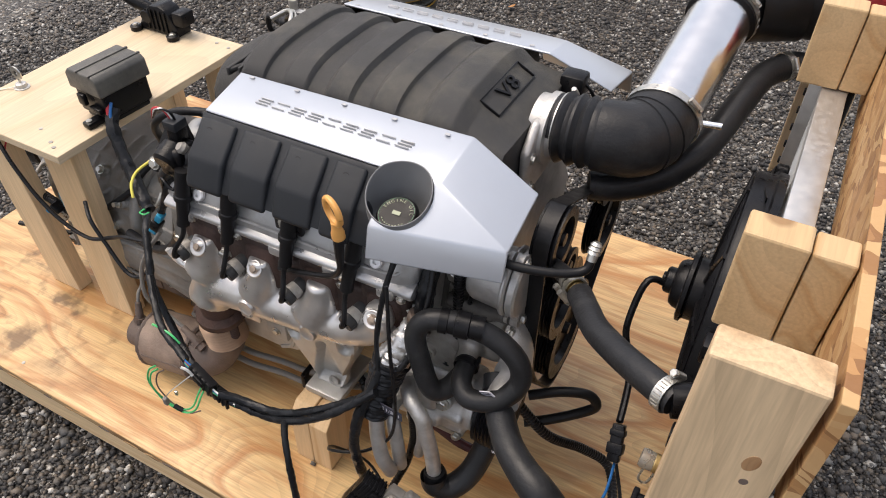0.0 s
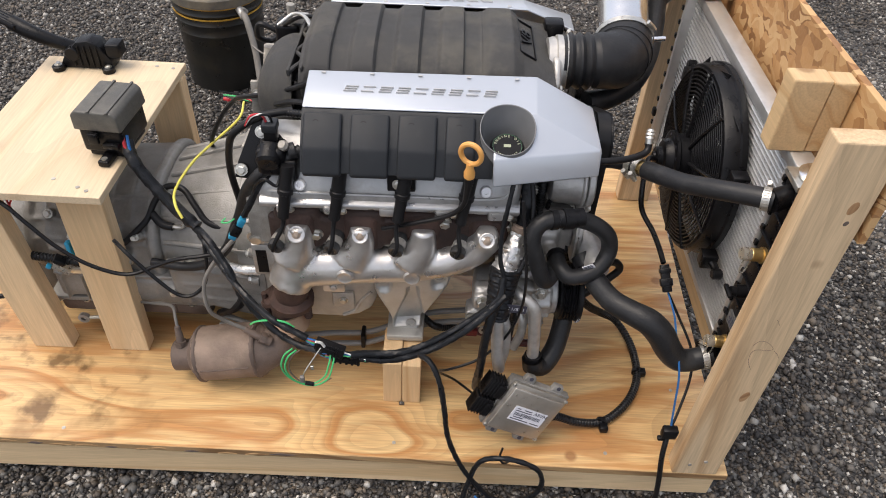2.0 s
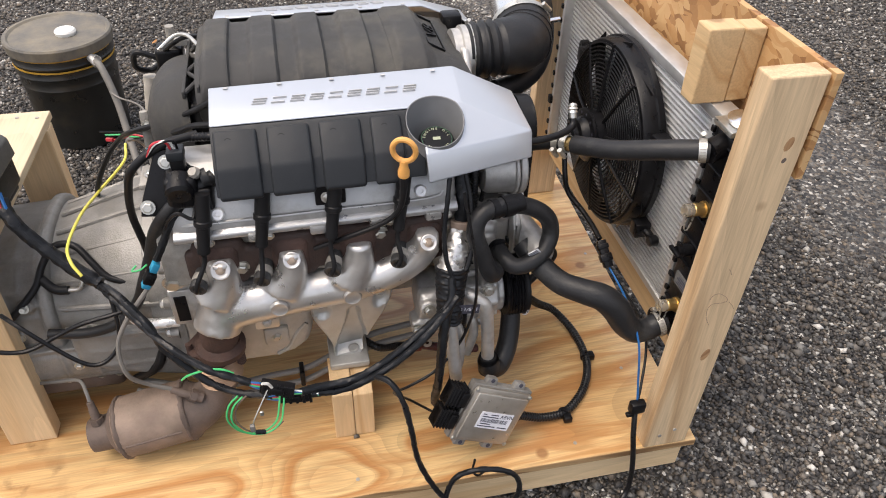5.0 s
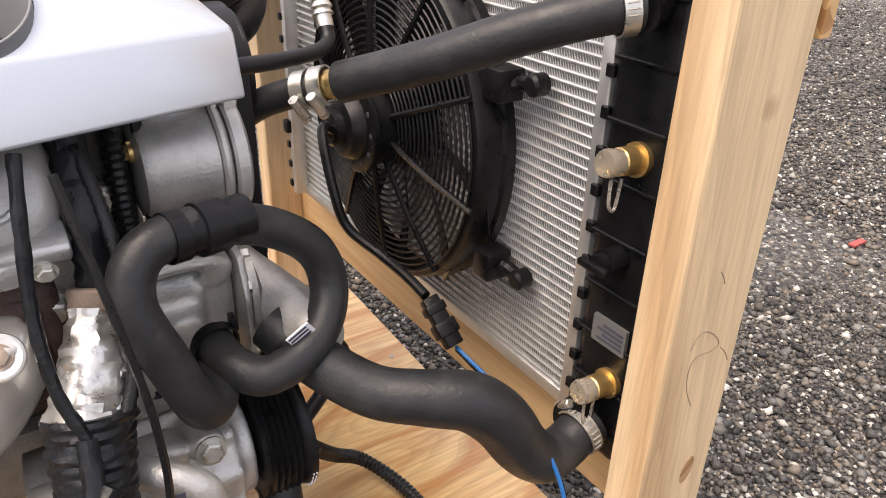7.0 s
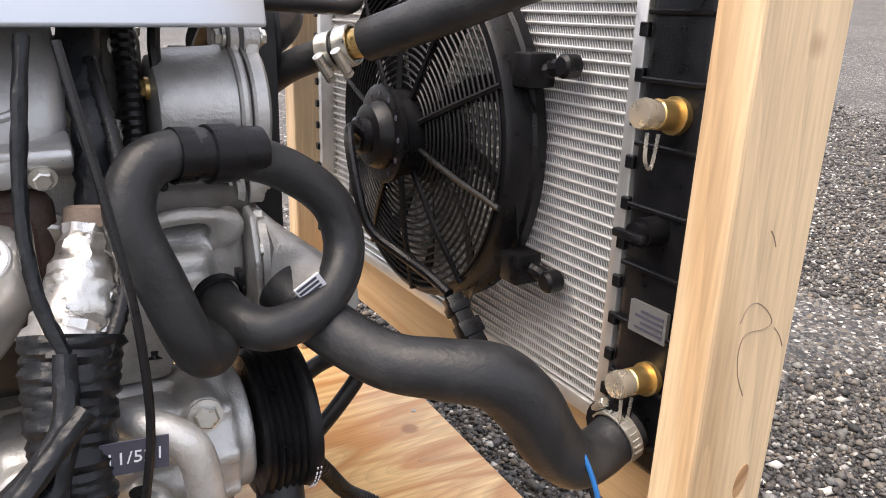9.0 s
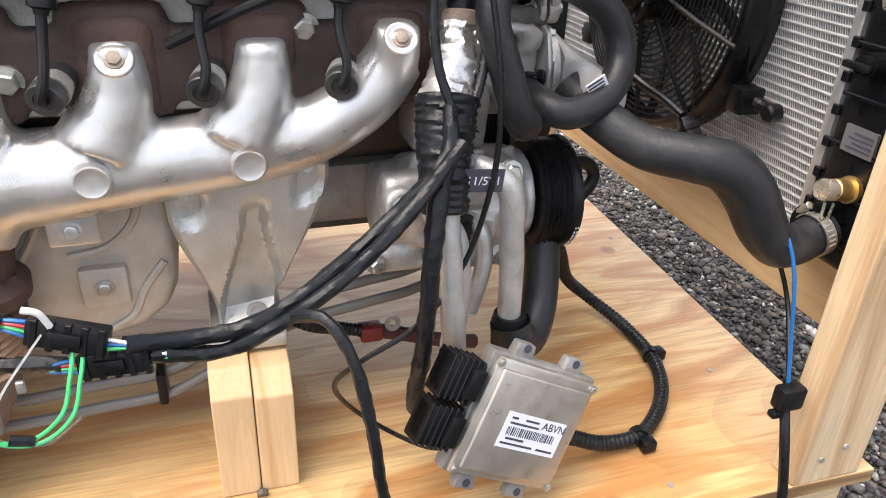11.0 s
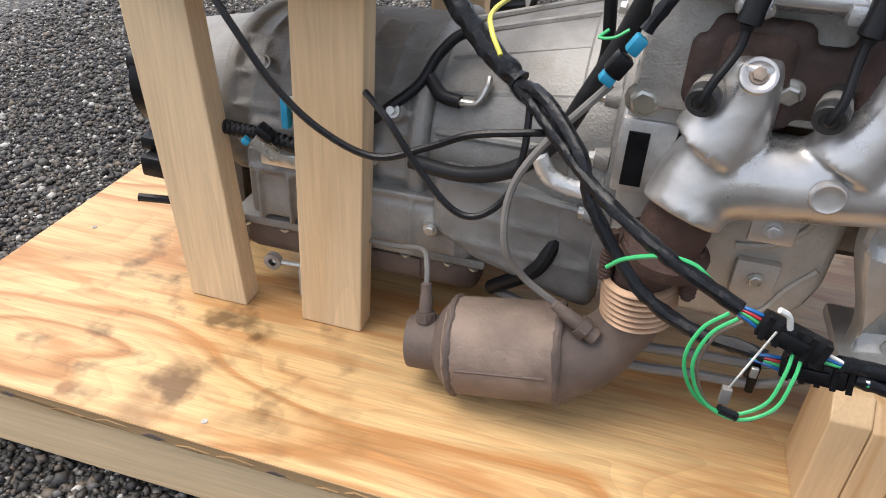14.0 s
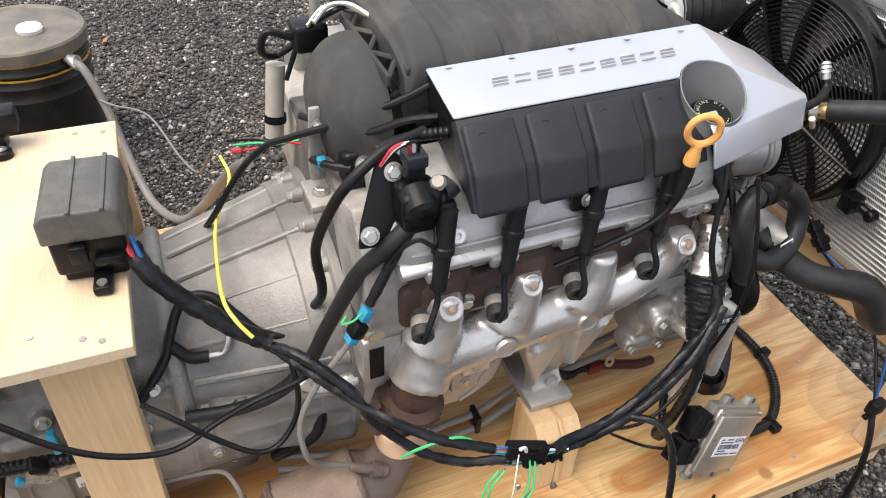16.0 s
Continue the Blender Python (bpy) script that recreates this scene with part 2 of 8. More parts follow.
KNOT = wood("pine knot", (0.40, 0.235, 0.115), (0.24, 0.12, 0.05), 2, rings=14, figure=6, long=1.0, contrast=0.9, knots=False)
GREY_PINE = wood("weathered pine", (0.50, 0.40, 0.27), (0.34, 0.24, 0.13), 0, rings=7, figure=5, long=0.06, contrast=0.6, rough=0.8)
SILVER = mat("silver paint", (0.47, 0.505, 0.555), 0.30, 0.45, 0.03, 12, 0.0, 400, rvar=0.012)
SILVER_EDGE = mat("grey silver paint", (0.50, 0.50, 0.50), 0.4, 0.4, 0.12, 80, 0.06, 300, dust=(0.4, 0.38, 0.34), dust_amt=0.25)
BLACK = mat("black plastic", (0.006, 0.006, 0.007), 0.34, 0, 0.25, 60, 0.15, 500, dust=(0.018, 0.017, 0.016), dust_amt=0.05, spec=0.22)
COIL = mat("charcoal plastic", (0.019, 0.0215, 0.025), 0.5, 0, 0.15, 60, 0.25, 900, dust=(0.040, 0.041, 0.042), dust_amt=0.10, spec=0.28)
INTAKE = mat("grained grey plastic", (0.043, 0.0425, 0.042), 0.58, 0, 0.15, 30, 0.5, 1200, dust=(0.115, 0.106, 0.085), dust_amt=0.5, spec=0.3)
RUBBER = mat("rubber", (0.008, 0.008, 0.009), 0.42, 0, 0.2, 50, 0.12, 300, dust=(0.035, 0.035, 0.032), dust_amt=0.15, spec=0.26)
HOSE = mat("hose rubber", (0.015, 0.0155, 0.017), 0.46, 0, 0.25, 50, 0.25, 220, dust=(0.050, 0.050, 0.049), dust_amt=0.30, spec=0.33)
WIRE = mat("black cable", (0.007, 0.007, 0.008), 0.34, 0, 0.3, 200, 0.2, 500, spec=0.3)
TAPE = mat("black cloth tape", (0.008, 0.009, 0.011), 0.36, 0, 0.3, 90, 0.5, 150, spec=0.28)
CAST = mat("cast aluminium", (0.50, 0.49, 0.47), 0.44, 0.6, 0.2, 60, 0.35, 350, dust=(0.25, 0.22, 0.175), dust_amt=0.3)
CAST_D = mat("dirty cast aluminium", (0.42, 0.405, 0.375), 0.56, 0.35, 0.28, 24, 0.6, 320, dust=(0.15, 0.13, 0.10), dust_amt=0.62)
GRIME = mat("oil-grimed cast aluminium", (0.27, 0.262, 0.245), 0.52, 0.3, 0.22, 22, 0.5, 320, dust=(0.105, 0.093, 0.076), dust_amt=0.5)
VCOVER = mat("valve cover aluminium", (0.40, 0.40, 0.395), 0.42, 0.6, 0.15, 50, 0.2, 350, dust=(0.24, 0.21, 0.17), dust_amt=0.3)
SHIELD = mat("stamped steel shield", (0.58, 0.565, 0.545), 0.36, 0.78, 0.14, 26, 0.45, 38, dust=(0.42, 0.36, 0.30), dust_amt=0.3, rvar=0.12)
IRON = mat("rusty iron", (0.062, 0.034, 0.026), 0.75, 0.1, 0.4, 50, 0.6, 250, dust=(0.16, 0.10, 0.07), dust_amt=0.3)
CAT = mat("heat stained steel", (0.24, 0.18, 0.14), 0.68, 0.18, 0.36, 22, 0.6, 220, dust=(0.12, 0.076, 0.058), dust_amt=0.5)
CAT_D = mat("dark heat stained steel", (0.125, 0.094, 0.078), 0.72, 0.15, 0.35, 34, 0.5, 200, dust=(0.17, 0.118, 0.09), dust_amt=0.35)
POLISH = mat("polished aluminium", (0.80, 0.80, 0.80), 0.20, 1.0, 0.04, 40, 0.02, 300, rvar=0.05)
STEEL = mat("zinc steel", (0.55, 0.54, 0.50), 0.35, 0.9, 0.15, 120, 0.1, 300)
BRASS = mat("brass", (0.62, 0.43, 0.18), 0.36, 0.9, 0.12, 120, 0.05, 300)
CLEAR = mat("milky cap", (0.52, 0.48, 0.41), 0.3, 0, 0.08, 120, 0.05, 300)
CLEAR.node_tree.nodes["Principled BSDF"].inputs["Transmission Weight"].default_value = 0.7
FIN = mat("radiator aluminium", (0.62, 0.62, 0.61), 0.42, 0.8, 0.08, 90, 0.1, 300)
BLOCK = mat("engine block", (0.13, 0.122, 0.112), 0.62, 0.35, 0.3, 40, 0.4, 200, dust=(0.055, 0.045, 0.034), dust_amt=0.5)
PAN = mat("oil pan aluminium", (0.46, 0.425, 0.37), 0.55, 0.35, 0.2, 40, 0.3, 250, dust=(0.32, 0.27, 0.21), dust_amt=0.4)
DIP = mat("dipstick plastic", (0.72, 0.36, 0.10), 0.45, 0, 0.1, 80, 0.1, 300)
DRUM = mat("drum paint", (0.012, 0.012, 0.011), 0.34, 0, 0.3, 20, 0.2, 60, dust=(0.05, 0.038, 0.02), dust_amt=0.35)
ECU = mat("ecu aluminium", (0.46, 0.43, 0.385), 0.36, 0.75, 0.1, 60, 0.08, 300, dust=(0.40, 0.35, 0.28), dust_amt=0.3)
PAPER = mat("paper label", (0.68, 0.68, 0.72), 0.5, 0, 0.04, 60, 0.0)
INK_AND_HOLE = mat("label ink and hole shade", (0.05, 0.05, 0.07), 0.6, 0, 0.1, 60, 0.0)
BRIGHT_FOIL = mat("bright foil", (0.82, 0.82, 0.80), 0.32, 0.5, 0.06, 60, 0.5, 120)
FOIL = mat("foil wrap", (0.60, 0.585, 0.56), 0.34, 0.9, 0.15, 90, 1.0, 60, rvar=0.12)
YEL = mat("yellow wire", (0.66, 0.60, 0.10), 0.4, 0, 0.08, 60, 0.0)
GREEN = mat("green wire", (0.05, 0.45, 0.15), 0.4, 0, 0.08, 60, 0.0)
BLUE = mat("blue wire", (0.008, 0.11, 0.33), 0.4, 0, 0.08, 60, 0.0)
TEAL = mat("blue connector", (0.015, 0.24, 0.40), 0.4, 0, 0.1, 60, 0.0)
RED = mat("red wire", (0.50, 0.03, 0.04), 0.4, 0, 0.08, 60, 0.0)
WHITE = mat("white plastic", (0.72, 0.72, 0.68), 0.45, 0, 0.05, 60, 0.0)
FADED_RED = mat("faded red plastic", (0.30, 0.06, 0.05), 0.6, 0, 0.1, 60, 0.0)
GREYW = mat("grey cable", (0.17, 0.16, 0.145), 0.5, 0, 0.1, 60, 0.1)
FORK = mat("forklift yellow", (0.44, 0.28, 0.03), 0.5, 0, 0.15, 4, 0.0)


def fin_material():
    """Corrugated fins seen edge on: thin bright crests, the shade of the gaps put into the colour."""
    m = mat("radiator fins", (0.5, 0.5, 0.49), 0.5, 0.5, 0.1, 90, 0.0)
    nt = m.node_tree
    N, L = nt.nodes, nt.links
    b = N["Principled BSDF"]
    tc = N.new("ShaderNodeTexCoord")
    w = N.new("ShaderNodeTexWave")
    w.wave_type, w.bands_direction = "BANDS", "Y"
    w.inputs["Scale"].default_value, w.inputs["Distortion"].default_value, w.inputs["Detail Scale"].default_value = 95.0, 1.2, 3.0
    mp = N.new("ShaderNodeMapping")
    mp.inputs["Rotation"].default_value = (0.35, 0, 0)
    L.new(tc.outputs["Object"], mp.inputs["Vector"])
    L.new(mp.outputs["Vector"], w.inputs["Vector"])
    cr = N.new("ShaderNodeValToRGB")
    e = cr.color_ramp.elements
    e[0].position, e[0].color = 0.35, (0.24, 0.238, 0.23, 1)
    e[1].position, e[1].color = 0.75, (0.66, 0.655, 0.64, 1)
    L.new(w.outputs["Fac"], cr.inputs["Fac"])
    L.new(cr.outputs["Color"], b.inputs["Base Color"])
    bp = N.new("ShaderNodeBump")
    bp.inputs["Strength"].default_value, bp.inputs["Distance"].default_value = 0.8, 0.003
    L.new(w.outputs["Fac"], bp.inputs["Height"])
    L.new(bp.outputs["Normal"], b.inputs["Normal"])
    return m


FINS = fin_material()


def osb_material():
    m = mat("strand board", (0.56, 0.33, 0.14), 0.6, 0, 0.2, 60, 0.3, 120)
    nt = m.node_tree
    N, L = nt.nodes, nt.links
    tc = N.new("ShaderNodeTexCoord")
    nd = N.new("ShaderNodeTexNoise")
    nd.inputs["Scale"].default_value = 14.0
    L.new(tc.outputs["Object"], nd.inputs["Vector"])
    mx = N.new("ShaderNodeMix")
    mx.data_type = "VECTOR"
    mx.inputs["Factor"].default_value = 0.08
    L.new(tc.outputs["Object"], mx.inputs["A"])
    L.new(nd.outputs["Color"], mx.inputs["B"])
    mp = N.new("ShaderNodeMapping")
    mp.inputs["Scale"].default_value, mp.inputs["Rotation"].default_value = (14, 34, 84), (0.5, 0.0, 0.0)
    L.new(mx.outputs["Result"], mp.inputs["Vector"])
    v = N.new("ShaderNodeTexVoronoi")
    v.inputs["Scale"].default_value = 1.0
    L.new(mp.outputs["Vector"], v.inputs["Vector"])
    cr = N.new("ShaderNodeValToRGB")
    e = cr.color_ramp.elements
    e[0].position, e[0].color = 0.1, (0.25, 0.12, 0.045, 1)
    e[1].position, e[1].color = 0.9, (0.52, 0.33, 0.155, 1)
    k = e.new(0.45)
    k.color = (0.42, 0.225, 0.088, 1)
    sp = N.new("ShaderNodeSeparateColor")
    L.new(v.outputs["Color"], sp.inputs["Color"])
    L.new(sp.outputs["Red"], cr.inputs["Fac"])
    L.new(cr.outputs["Color"], N["Principled BSDF"].inputs["Base Color"])
    return m


OSB = osb_material()


def gravel_material(name, island):
    m = bpy.data.materials.new(name)
    m.use_nodes = True
    nt = m.node_tree
    N, L = nt.nodes, nt.links
    b = N["Principled BSDF"]
    b.inputs["Roughness"].default_value = 0.65
    cr = N.new("ShaderNodeValToRGB")
    e = cr.color_ramp.elements
    e[0].position, e[0].color = 0.0, (0.014, 0.013, 0.013, 1)
    e[1].position, e[1].color = 1.0, (0.50, 0.48, 0.44, 1)
    for pos, c in ((0.25, (0.032, 0.030, 0.029)), (0.40, (0.066, 0.054, 0.043)), (0.50, (0.045, 0.045, 0.045)), (0.62, (0.105, 0.096, 0.084)), (0.74, (0.145, 0.115, 0.085)), (0.84, (0.088, 0.088, 0.086)), (0.93, (0.21, 0.20, 0.18))):
        k = e.new(pos)
        k.color = (*c, 1)
    tc = N.new("ShaderNodeTexCoord")
    if island:
        geo = N.new("ShaderNodeNewGeometry")
        L.new(geo.outputs["Random Per Island"], cr.inputs["Fac"])
        nb = N.new("ShaderNodeTexNoise")
        nb.inputs["Scale"].default_value = 300.0
        L.new(tc.outputs["Object"], nb.inputs["Vector"])
        hs, dist = nb.outputs["Fac"], 0.001
    else:
        v = N.new("ShaderNodeTexVoronoi")
        v.inputs["Scale"].default_value = 95.0
        L.new(tc.outputs["Object"], v.inputs["Vector"])
        sp = N.new("ShaderNodeSeparateColor")
        L.new(v.outputs["Color"], sp.inputs["Color"])
        L.new(sp.outputs["Red"], cr.inputs["Fac"])
        hs, dist = v.outputs["Distance"], -0.008
    n = N.new("ShaderNodeTexNoise")
    n.inputs["Scale"].default_value, n.inputs["Detail"].default_value = 1.3, 4.0
    L.new(tc.outputs["Object"], n.inputs["Vector"])
    mr = N.new("ShaderNodeMapRange")
    mr.inputs["From Min"].default_value, mr.inputs["From Max"].default_value = 0.3, 0.7
    # flat sheet is tinted darker: shade between stones put into its colour
    mr.inputs["To Min"].default_value, mr.inputs["To Max"].default_value = (0.75, 1.3) if island else (0.62, 1.05)
    L.new(n.outputs["Fac"], mr.inputs["Value"])
    mul = N.new("ShaderNodeMix")
    mul.data_type, mul.blend_type = "RGBA", "MULTIPLY"
    mul.inputs["Factor"].default_value = 1.0
    L.new(cr.outputs["Color"], mul.inputs["A"])
    L.new(mr.outputs["Result"], mul.inputs["B"])
    L.new(mul.outputs["Result"], b.inputs["Base Color"])
    bp = N.new("ShaderNodeBump")
    bp.inputs["Strength"].default_value, bp.inputs["Distance"].default_value = 0.8, abs(dist)
    bp.invert = dist < 0
    L.new(hs, bp.inputs["Height"])
    L.new(bp.outputs["Normal"], b.inputs["Normal"])
    return m


GRAVEL = gravel_material("gravel", False)
PEBBLE = gravel_material("pebbles", True)

# ---- building helpers ----
TILT_E = Matrix(((1, 0, 0, 0), (0, 1, 0, 0), (0.010, 0, 1, 0), (0, 0, 0, 1)))  # the engine sits nose up


def thing(name, loc, label, category, group="", kind=""):
    ob = new(name)
    ob.location = loc
    ob.empty_display_size = 0.05
    return tagged(ob, label, category, group, kind)


def part(name, bm, material, parent=None, label="", smooth=True, auto=35.0, m=None):
    """Links a bmesh as one mesh object under a thing or a part; its vertices are in the world's metres."""
    if m is not None:
        bm.transform(m)
    me = bpy.data.meshes.new(name)
    bmesh.ops.recalc_face_normals(bm, faces=bm.faces)
    if smooth:
        for f in bm.faces:
            f.smooth = True
        for e in bm.edges:
            if len(e.link_faces) == 2 and e.calc_face_angle(0) > radians(auto):
                e.smooth = False
    bm.to_mesh(me)
    bm.free()
    me.materials.append(material)
    ob = new(name, me)
    if parent is not None:
        ob.parent = parent
        off = parent.location if parent.type == "EMPTY" else Vector((0, 0, 0))
        ob.matrix_parent_inverse = Matrix.Translation(-off)
    if label:
        ob["label"] = label
    return ob


def solo(name, bm, material, label, category, group="", kind="", **kw):
    return tagged(part(name, bm, material, None, **kw), label, category, group, kind)


def box(lo, hi, bevel=0.0, bm=None, seg=2, m=None):
    b2 = bmesh.new()
    bmesh.ops.create_cube(b2, size=1)
    lo, hi = Vector(lo), Vector(hi)
    d = hi - lo
    for v in b2.verts:
        v.co = Vector(((v.co.x + 0.5) * d.x, (v.co.y + 0.5) * d.y, (v.co.z + 0.5) * d.z)) + lo
    if bevel:
        bmesh.ops.bevel(b2, geom=b2.edges[:], offset=bevel, segments=seg, affect="EDGES", profile=0.5)
    if m is not None:
        b2.transform(m)
    return merge(bm, b2)


def merge(bm, other):
    if bm is None:
        return other
    me = bpy.data.meshes.new("tmp")
    other.to_mesh(me)
    bm.from_mesh(me)
    bpy.data.meshes.remove(me)
    other.free()
    return bm


def loft(rings, bm=None, cap=True, closed=True):
    """Rings of equal count joined into a skin."""
    bm = bm or bmesh.new()
    vs = [[bm.verts.new(p) for p in r] for r in rings]
    n = len(rings[0])
    for a, b in zip(vs, vs[1:]):
        for i in range(n if closed else n - 1):
            j = (i + 1) % n
            bm.faces.new((a[i], a[j], b[j], b[i]))
    if cap:
        bm.faces.new(vs[0][::-1])
        bm.faces.new(vs[-1])
    return bm


def frame_of(d):
    d = Vector(d).normalized()
    u = d.orthogonal().normalized()
    return u, d.cross(u)


def ring(c, u, v, r, n, ph=0.0, r2=None):
    r2 = r if r2 is None else r2
    return [Vector(c) + u * (r * math.cos(2 * math.pi * (i + ph) / n)) + v * (r2 * math.sin(2 * math.pi * (i + ph) / n)) for i in range(n)]


def cyl(a, b, r, r2=None, n=20, bm=None, bev=0.0):
    a, b = Vector(a), Vector(b)
    d = (b - a).normalized()
    u, v = frame_of(d)
    r2 = r if r2 is None else r2
    if bev:
        rs = [(a, r - bev), (a + d * bev, r), (b - d * bev, r2), (b, r2 - bev)]
    else:
        rs = [(a, r), (b, r2)]
    return loft([ring(c, u, v, q, n) for c, q in rs], bm)


def lathe(origin, axis, profile, n=32, bm=None, cap=True):
    """profile: (distance along the axis, radius) pairs."""
    d = Vector(axis).normalized()
    u, v = frame_of(d)
    o = Vector(origin)
    return loft([ring(o + d * h, u, v, max(r, 1e-4), n) for h, r in profile], bm, cap)


def spline(pts, step=6):
    """A smooth line through the points."""
    P = [Vector(p) for p in pts]
    if len(P) < 3:
        return P
    P = [2 * P[0] - P[1]] + P + [2 * P[-1] - P[-2]]
    out = []
    for i in range(1, len(P) - 2):
        p0, p1, p2, p3 = P[i - 1:i + 3]
        for k in range(step):
            t = k / step
            out.append(0.5 * ((2 * p1) + (p2 - p0) * t + (2 * p0 - 5 * p1 + 4 * p2 - p3) * t * t + (3 * p1 - p0 - 3 * p2 + p3) * t ** 3))
    out.append(P[-2])
    return out


def sweep(path, r, n=12, bm=None, cap=True, ripple=0.0, pitch=0.0):
    """A round skin along a line; r is a number or a function of the share of the way."""
    P = [Vector(p) for p in path]
    keep = [P[0]]
    for p in P[1:]:
        if (p - keep[-1]).length > 1e-5:
            keep.append(p)
    P = keep
    T = [(P[min(i + 1, len(P) - 1)] - P[max(i - 1, 0)]).normalized() for i in range(len(P))]
    u = T[0].orthogonal().normalized()
    rings, run = [], 0.0
    for i, p in enumerate(P):
        u = (u - T[i] * u.dot(T[i])).normalized()
        v = T[i].cross(u)
        q = r(i / (len(P) - 1)) if callable(r) else r
        if ripple and i % 2:
            q -= ripple
        rings.append(ring(p, u, v, q, n))
    return loft(rings, bm, cap)


def wire(pts, r, n=8, bm=None, step=6):
    return sweep(spline(pts, step), r, n, bm)


def even(path, step):
    """The line cut into even steps."""
    out, left = [path[0]], step
    for a, b in zip(path, path[1:]):
        d = (b - a).length
        pos = 0.0
        while d - pos >= left:
            pos += left
            out.append(a + (b - a) * (pos / d))
            left = step
        left -= d - pos
    return out


def conduit(pts, r, pitch=0.006, bm=None, n=12):
    return sweep(even(spline(pts, 10), pitch / 2), r, n, bm, ripple=r * 0.14)


def prism(poly, axis, a, b, bevel=0.0, bm=None, seg=2):
    """A flat outline given in the two other axes, drawn out from a to b along axis."""
    b2 = bmesh.new()

    def put(p, h):
        q = list(p)
        q.insert(axis, h)
        return b2.verts.new(q)

    lo, hi = [put(p, a) for p in poly], [put(p, b) for p in poly]
    n = len(poly)
    b2.faces.new(lo)
    b2.faces.new(hi[::-1])
    for i in range(n):
        j = (i + 1) % n
        b2.faces.new((lo[i], hi[i], hi[j], lo[j]))
    bmesh.ops.recalc_face_normals(b2, faces=b2.faces)
    if bevel:
        bmesh.ops.bevel(b2, geom=b2.edges[:], offset=bevel, segments=seg, affect="EDGES", profile=0.5)
    return merge(bm, b2)


def bolt(c, axis, r=0.008, h=0.006, bm=None, washer=True):
    d = Vector(axis).normalized()
    c = Vector(c)
    u, v = frame_of(d)
    bm = bm or bmesh.new()
    if washer:
        bm = cyl(c, c + d * h * 0.3, r * 1.35, n=16, bm=bm)
    loft([ring(c + d * h * 0.25, u, v, r, 6), ring(c + d * h * 0.85, u, v, r, 6), ring(c + d * h, u, v, r * 0.8, 6)], bm)
    return bm


def fuse(ob, voxel=0.005, smooth=6):
    """Melts a part's overlapping forms into one cast form."""
    md = ob.modifiers.new("fuse", "REMESH")
    md.mode, md.voxel_size, md.use_smooth_shade = "VOXEL", voxel, True
    if smooth:
        sm = ob.modifiers.new("soften", "SMOOTH")
        sm.factor, sm.iterations = 0.5, smooth
    return ob


def words(name, text, size, m, material, parent, depth=0.0006, spacing=1.0):
    """Letters of the built-in font, drawn out as a mesh; m carries the text's plane to its place."""
    cu = bpy.data.curves.new(name, "FONT")
    cu.body, cu.size, cu.extrude, cu.align_x, cu.align_y = text, size, depth, "CENTER", "CENTER"
    cu.space_character, cu.resolution_u = spacing, 2
    tmp = bpy.data.objects.new(name, cu)
    scene.collection.objects.link(tmp)
    dg = bpy.context.evaluated_depsgraph_get()
    me = bpy.data.meshes.new_from_object(tmp.evaluated_get(dg))
    bpy.data.objects.remove(tmp)
    bm = bmesh.new()
    bm.from_mesh(me)
    bpy.data.meshes.remove(me)
    bm.transform(m)
    return part(name, bm, material, parent, smooth=False)


def basis(o, x, y):
    """A pose whose x and y run along the given ways."""
    x = Vector(x).normalized()
    z = x.cross(Vector(y)).normalized()
    y = z.cross(x)
    return Matrix(((x.x, y.x, z.x, o[0]), (x.y, y.y, z.y, o[1]), (x.z, y.z, z.z, o[2]), (0, 0, 0, 1)))


rnd = random.Random(4)
YC = 0.222  # the engine's middle line
GZ = -0.128  # the gravel's level

# ---- ground ----


def ground():
    xs = [-60, -30, -15, -8, -5, -3.5, -2.4, -1.6, -1.0, -0.4, 0.2, 0.8, 1.4, 2.2, 3.2, 4.5, 6, 9, 14, 22, 40, 70]
    bm = bmesh.new()
    vs = [[bm.verts.new((x, y, ground_z(x, y))) for y in xs] for x in xs]
    for i in range(len(xs) - 1):
        for j in range(len(xs) - 1):
            bm.faces.new((vs[i][j], vs[i + 1][j], vs[i + 1][j + 1], vs[i][j + 1]))
    return tagged(part("ground", bm, GRAVEL), "dark grey gravel yard of small rounded stones", "gravel", kind="structure")


def ground_z(x, y):
    s = x * 0.9 + y * 0.44 - 2.0
    return GZ - 0.006 + 0.062 * max(0.0, s) + 0.023 * max(0.0, s - 13.0)


ground()


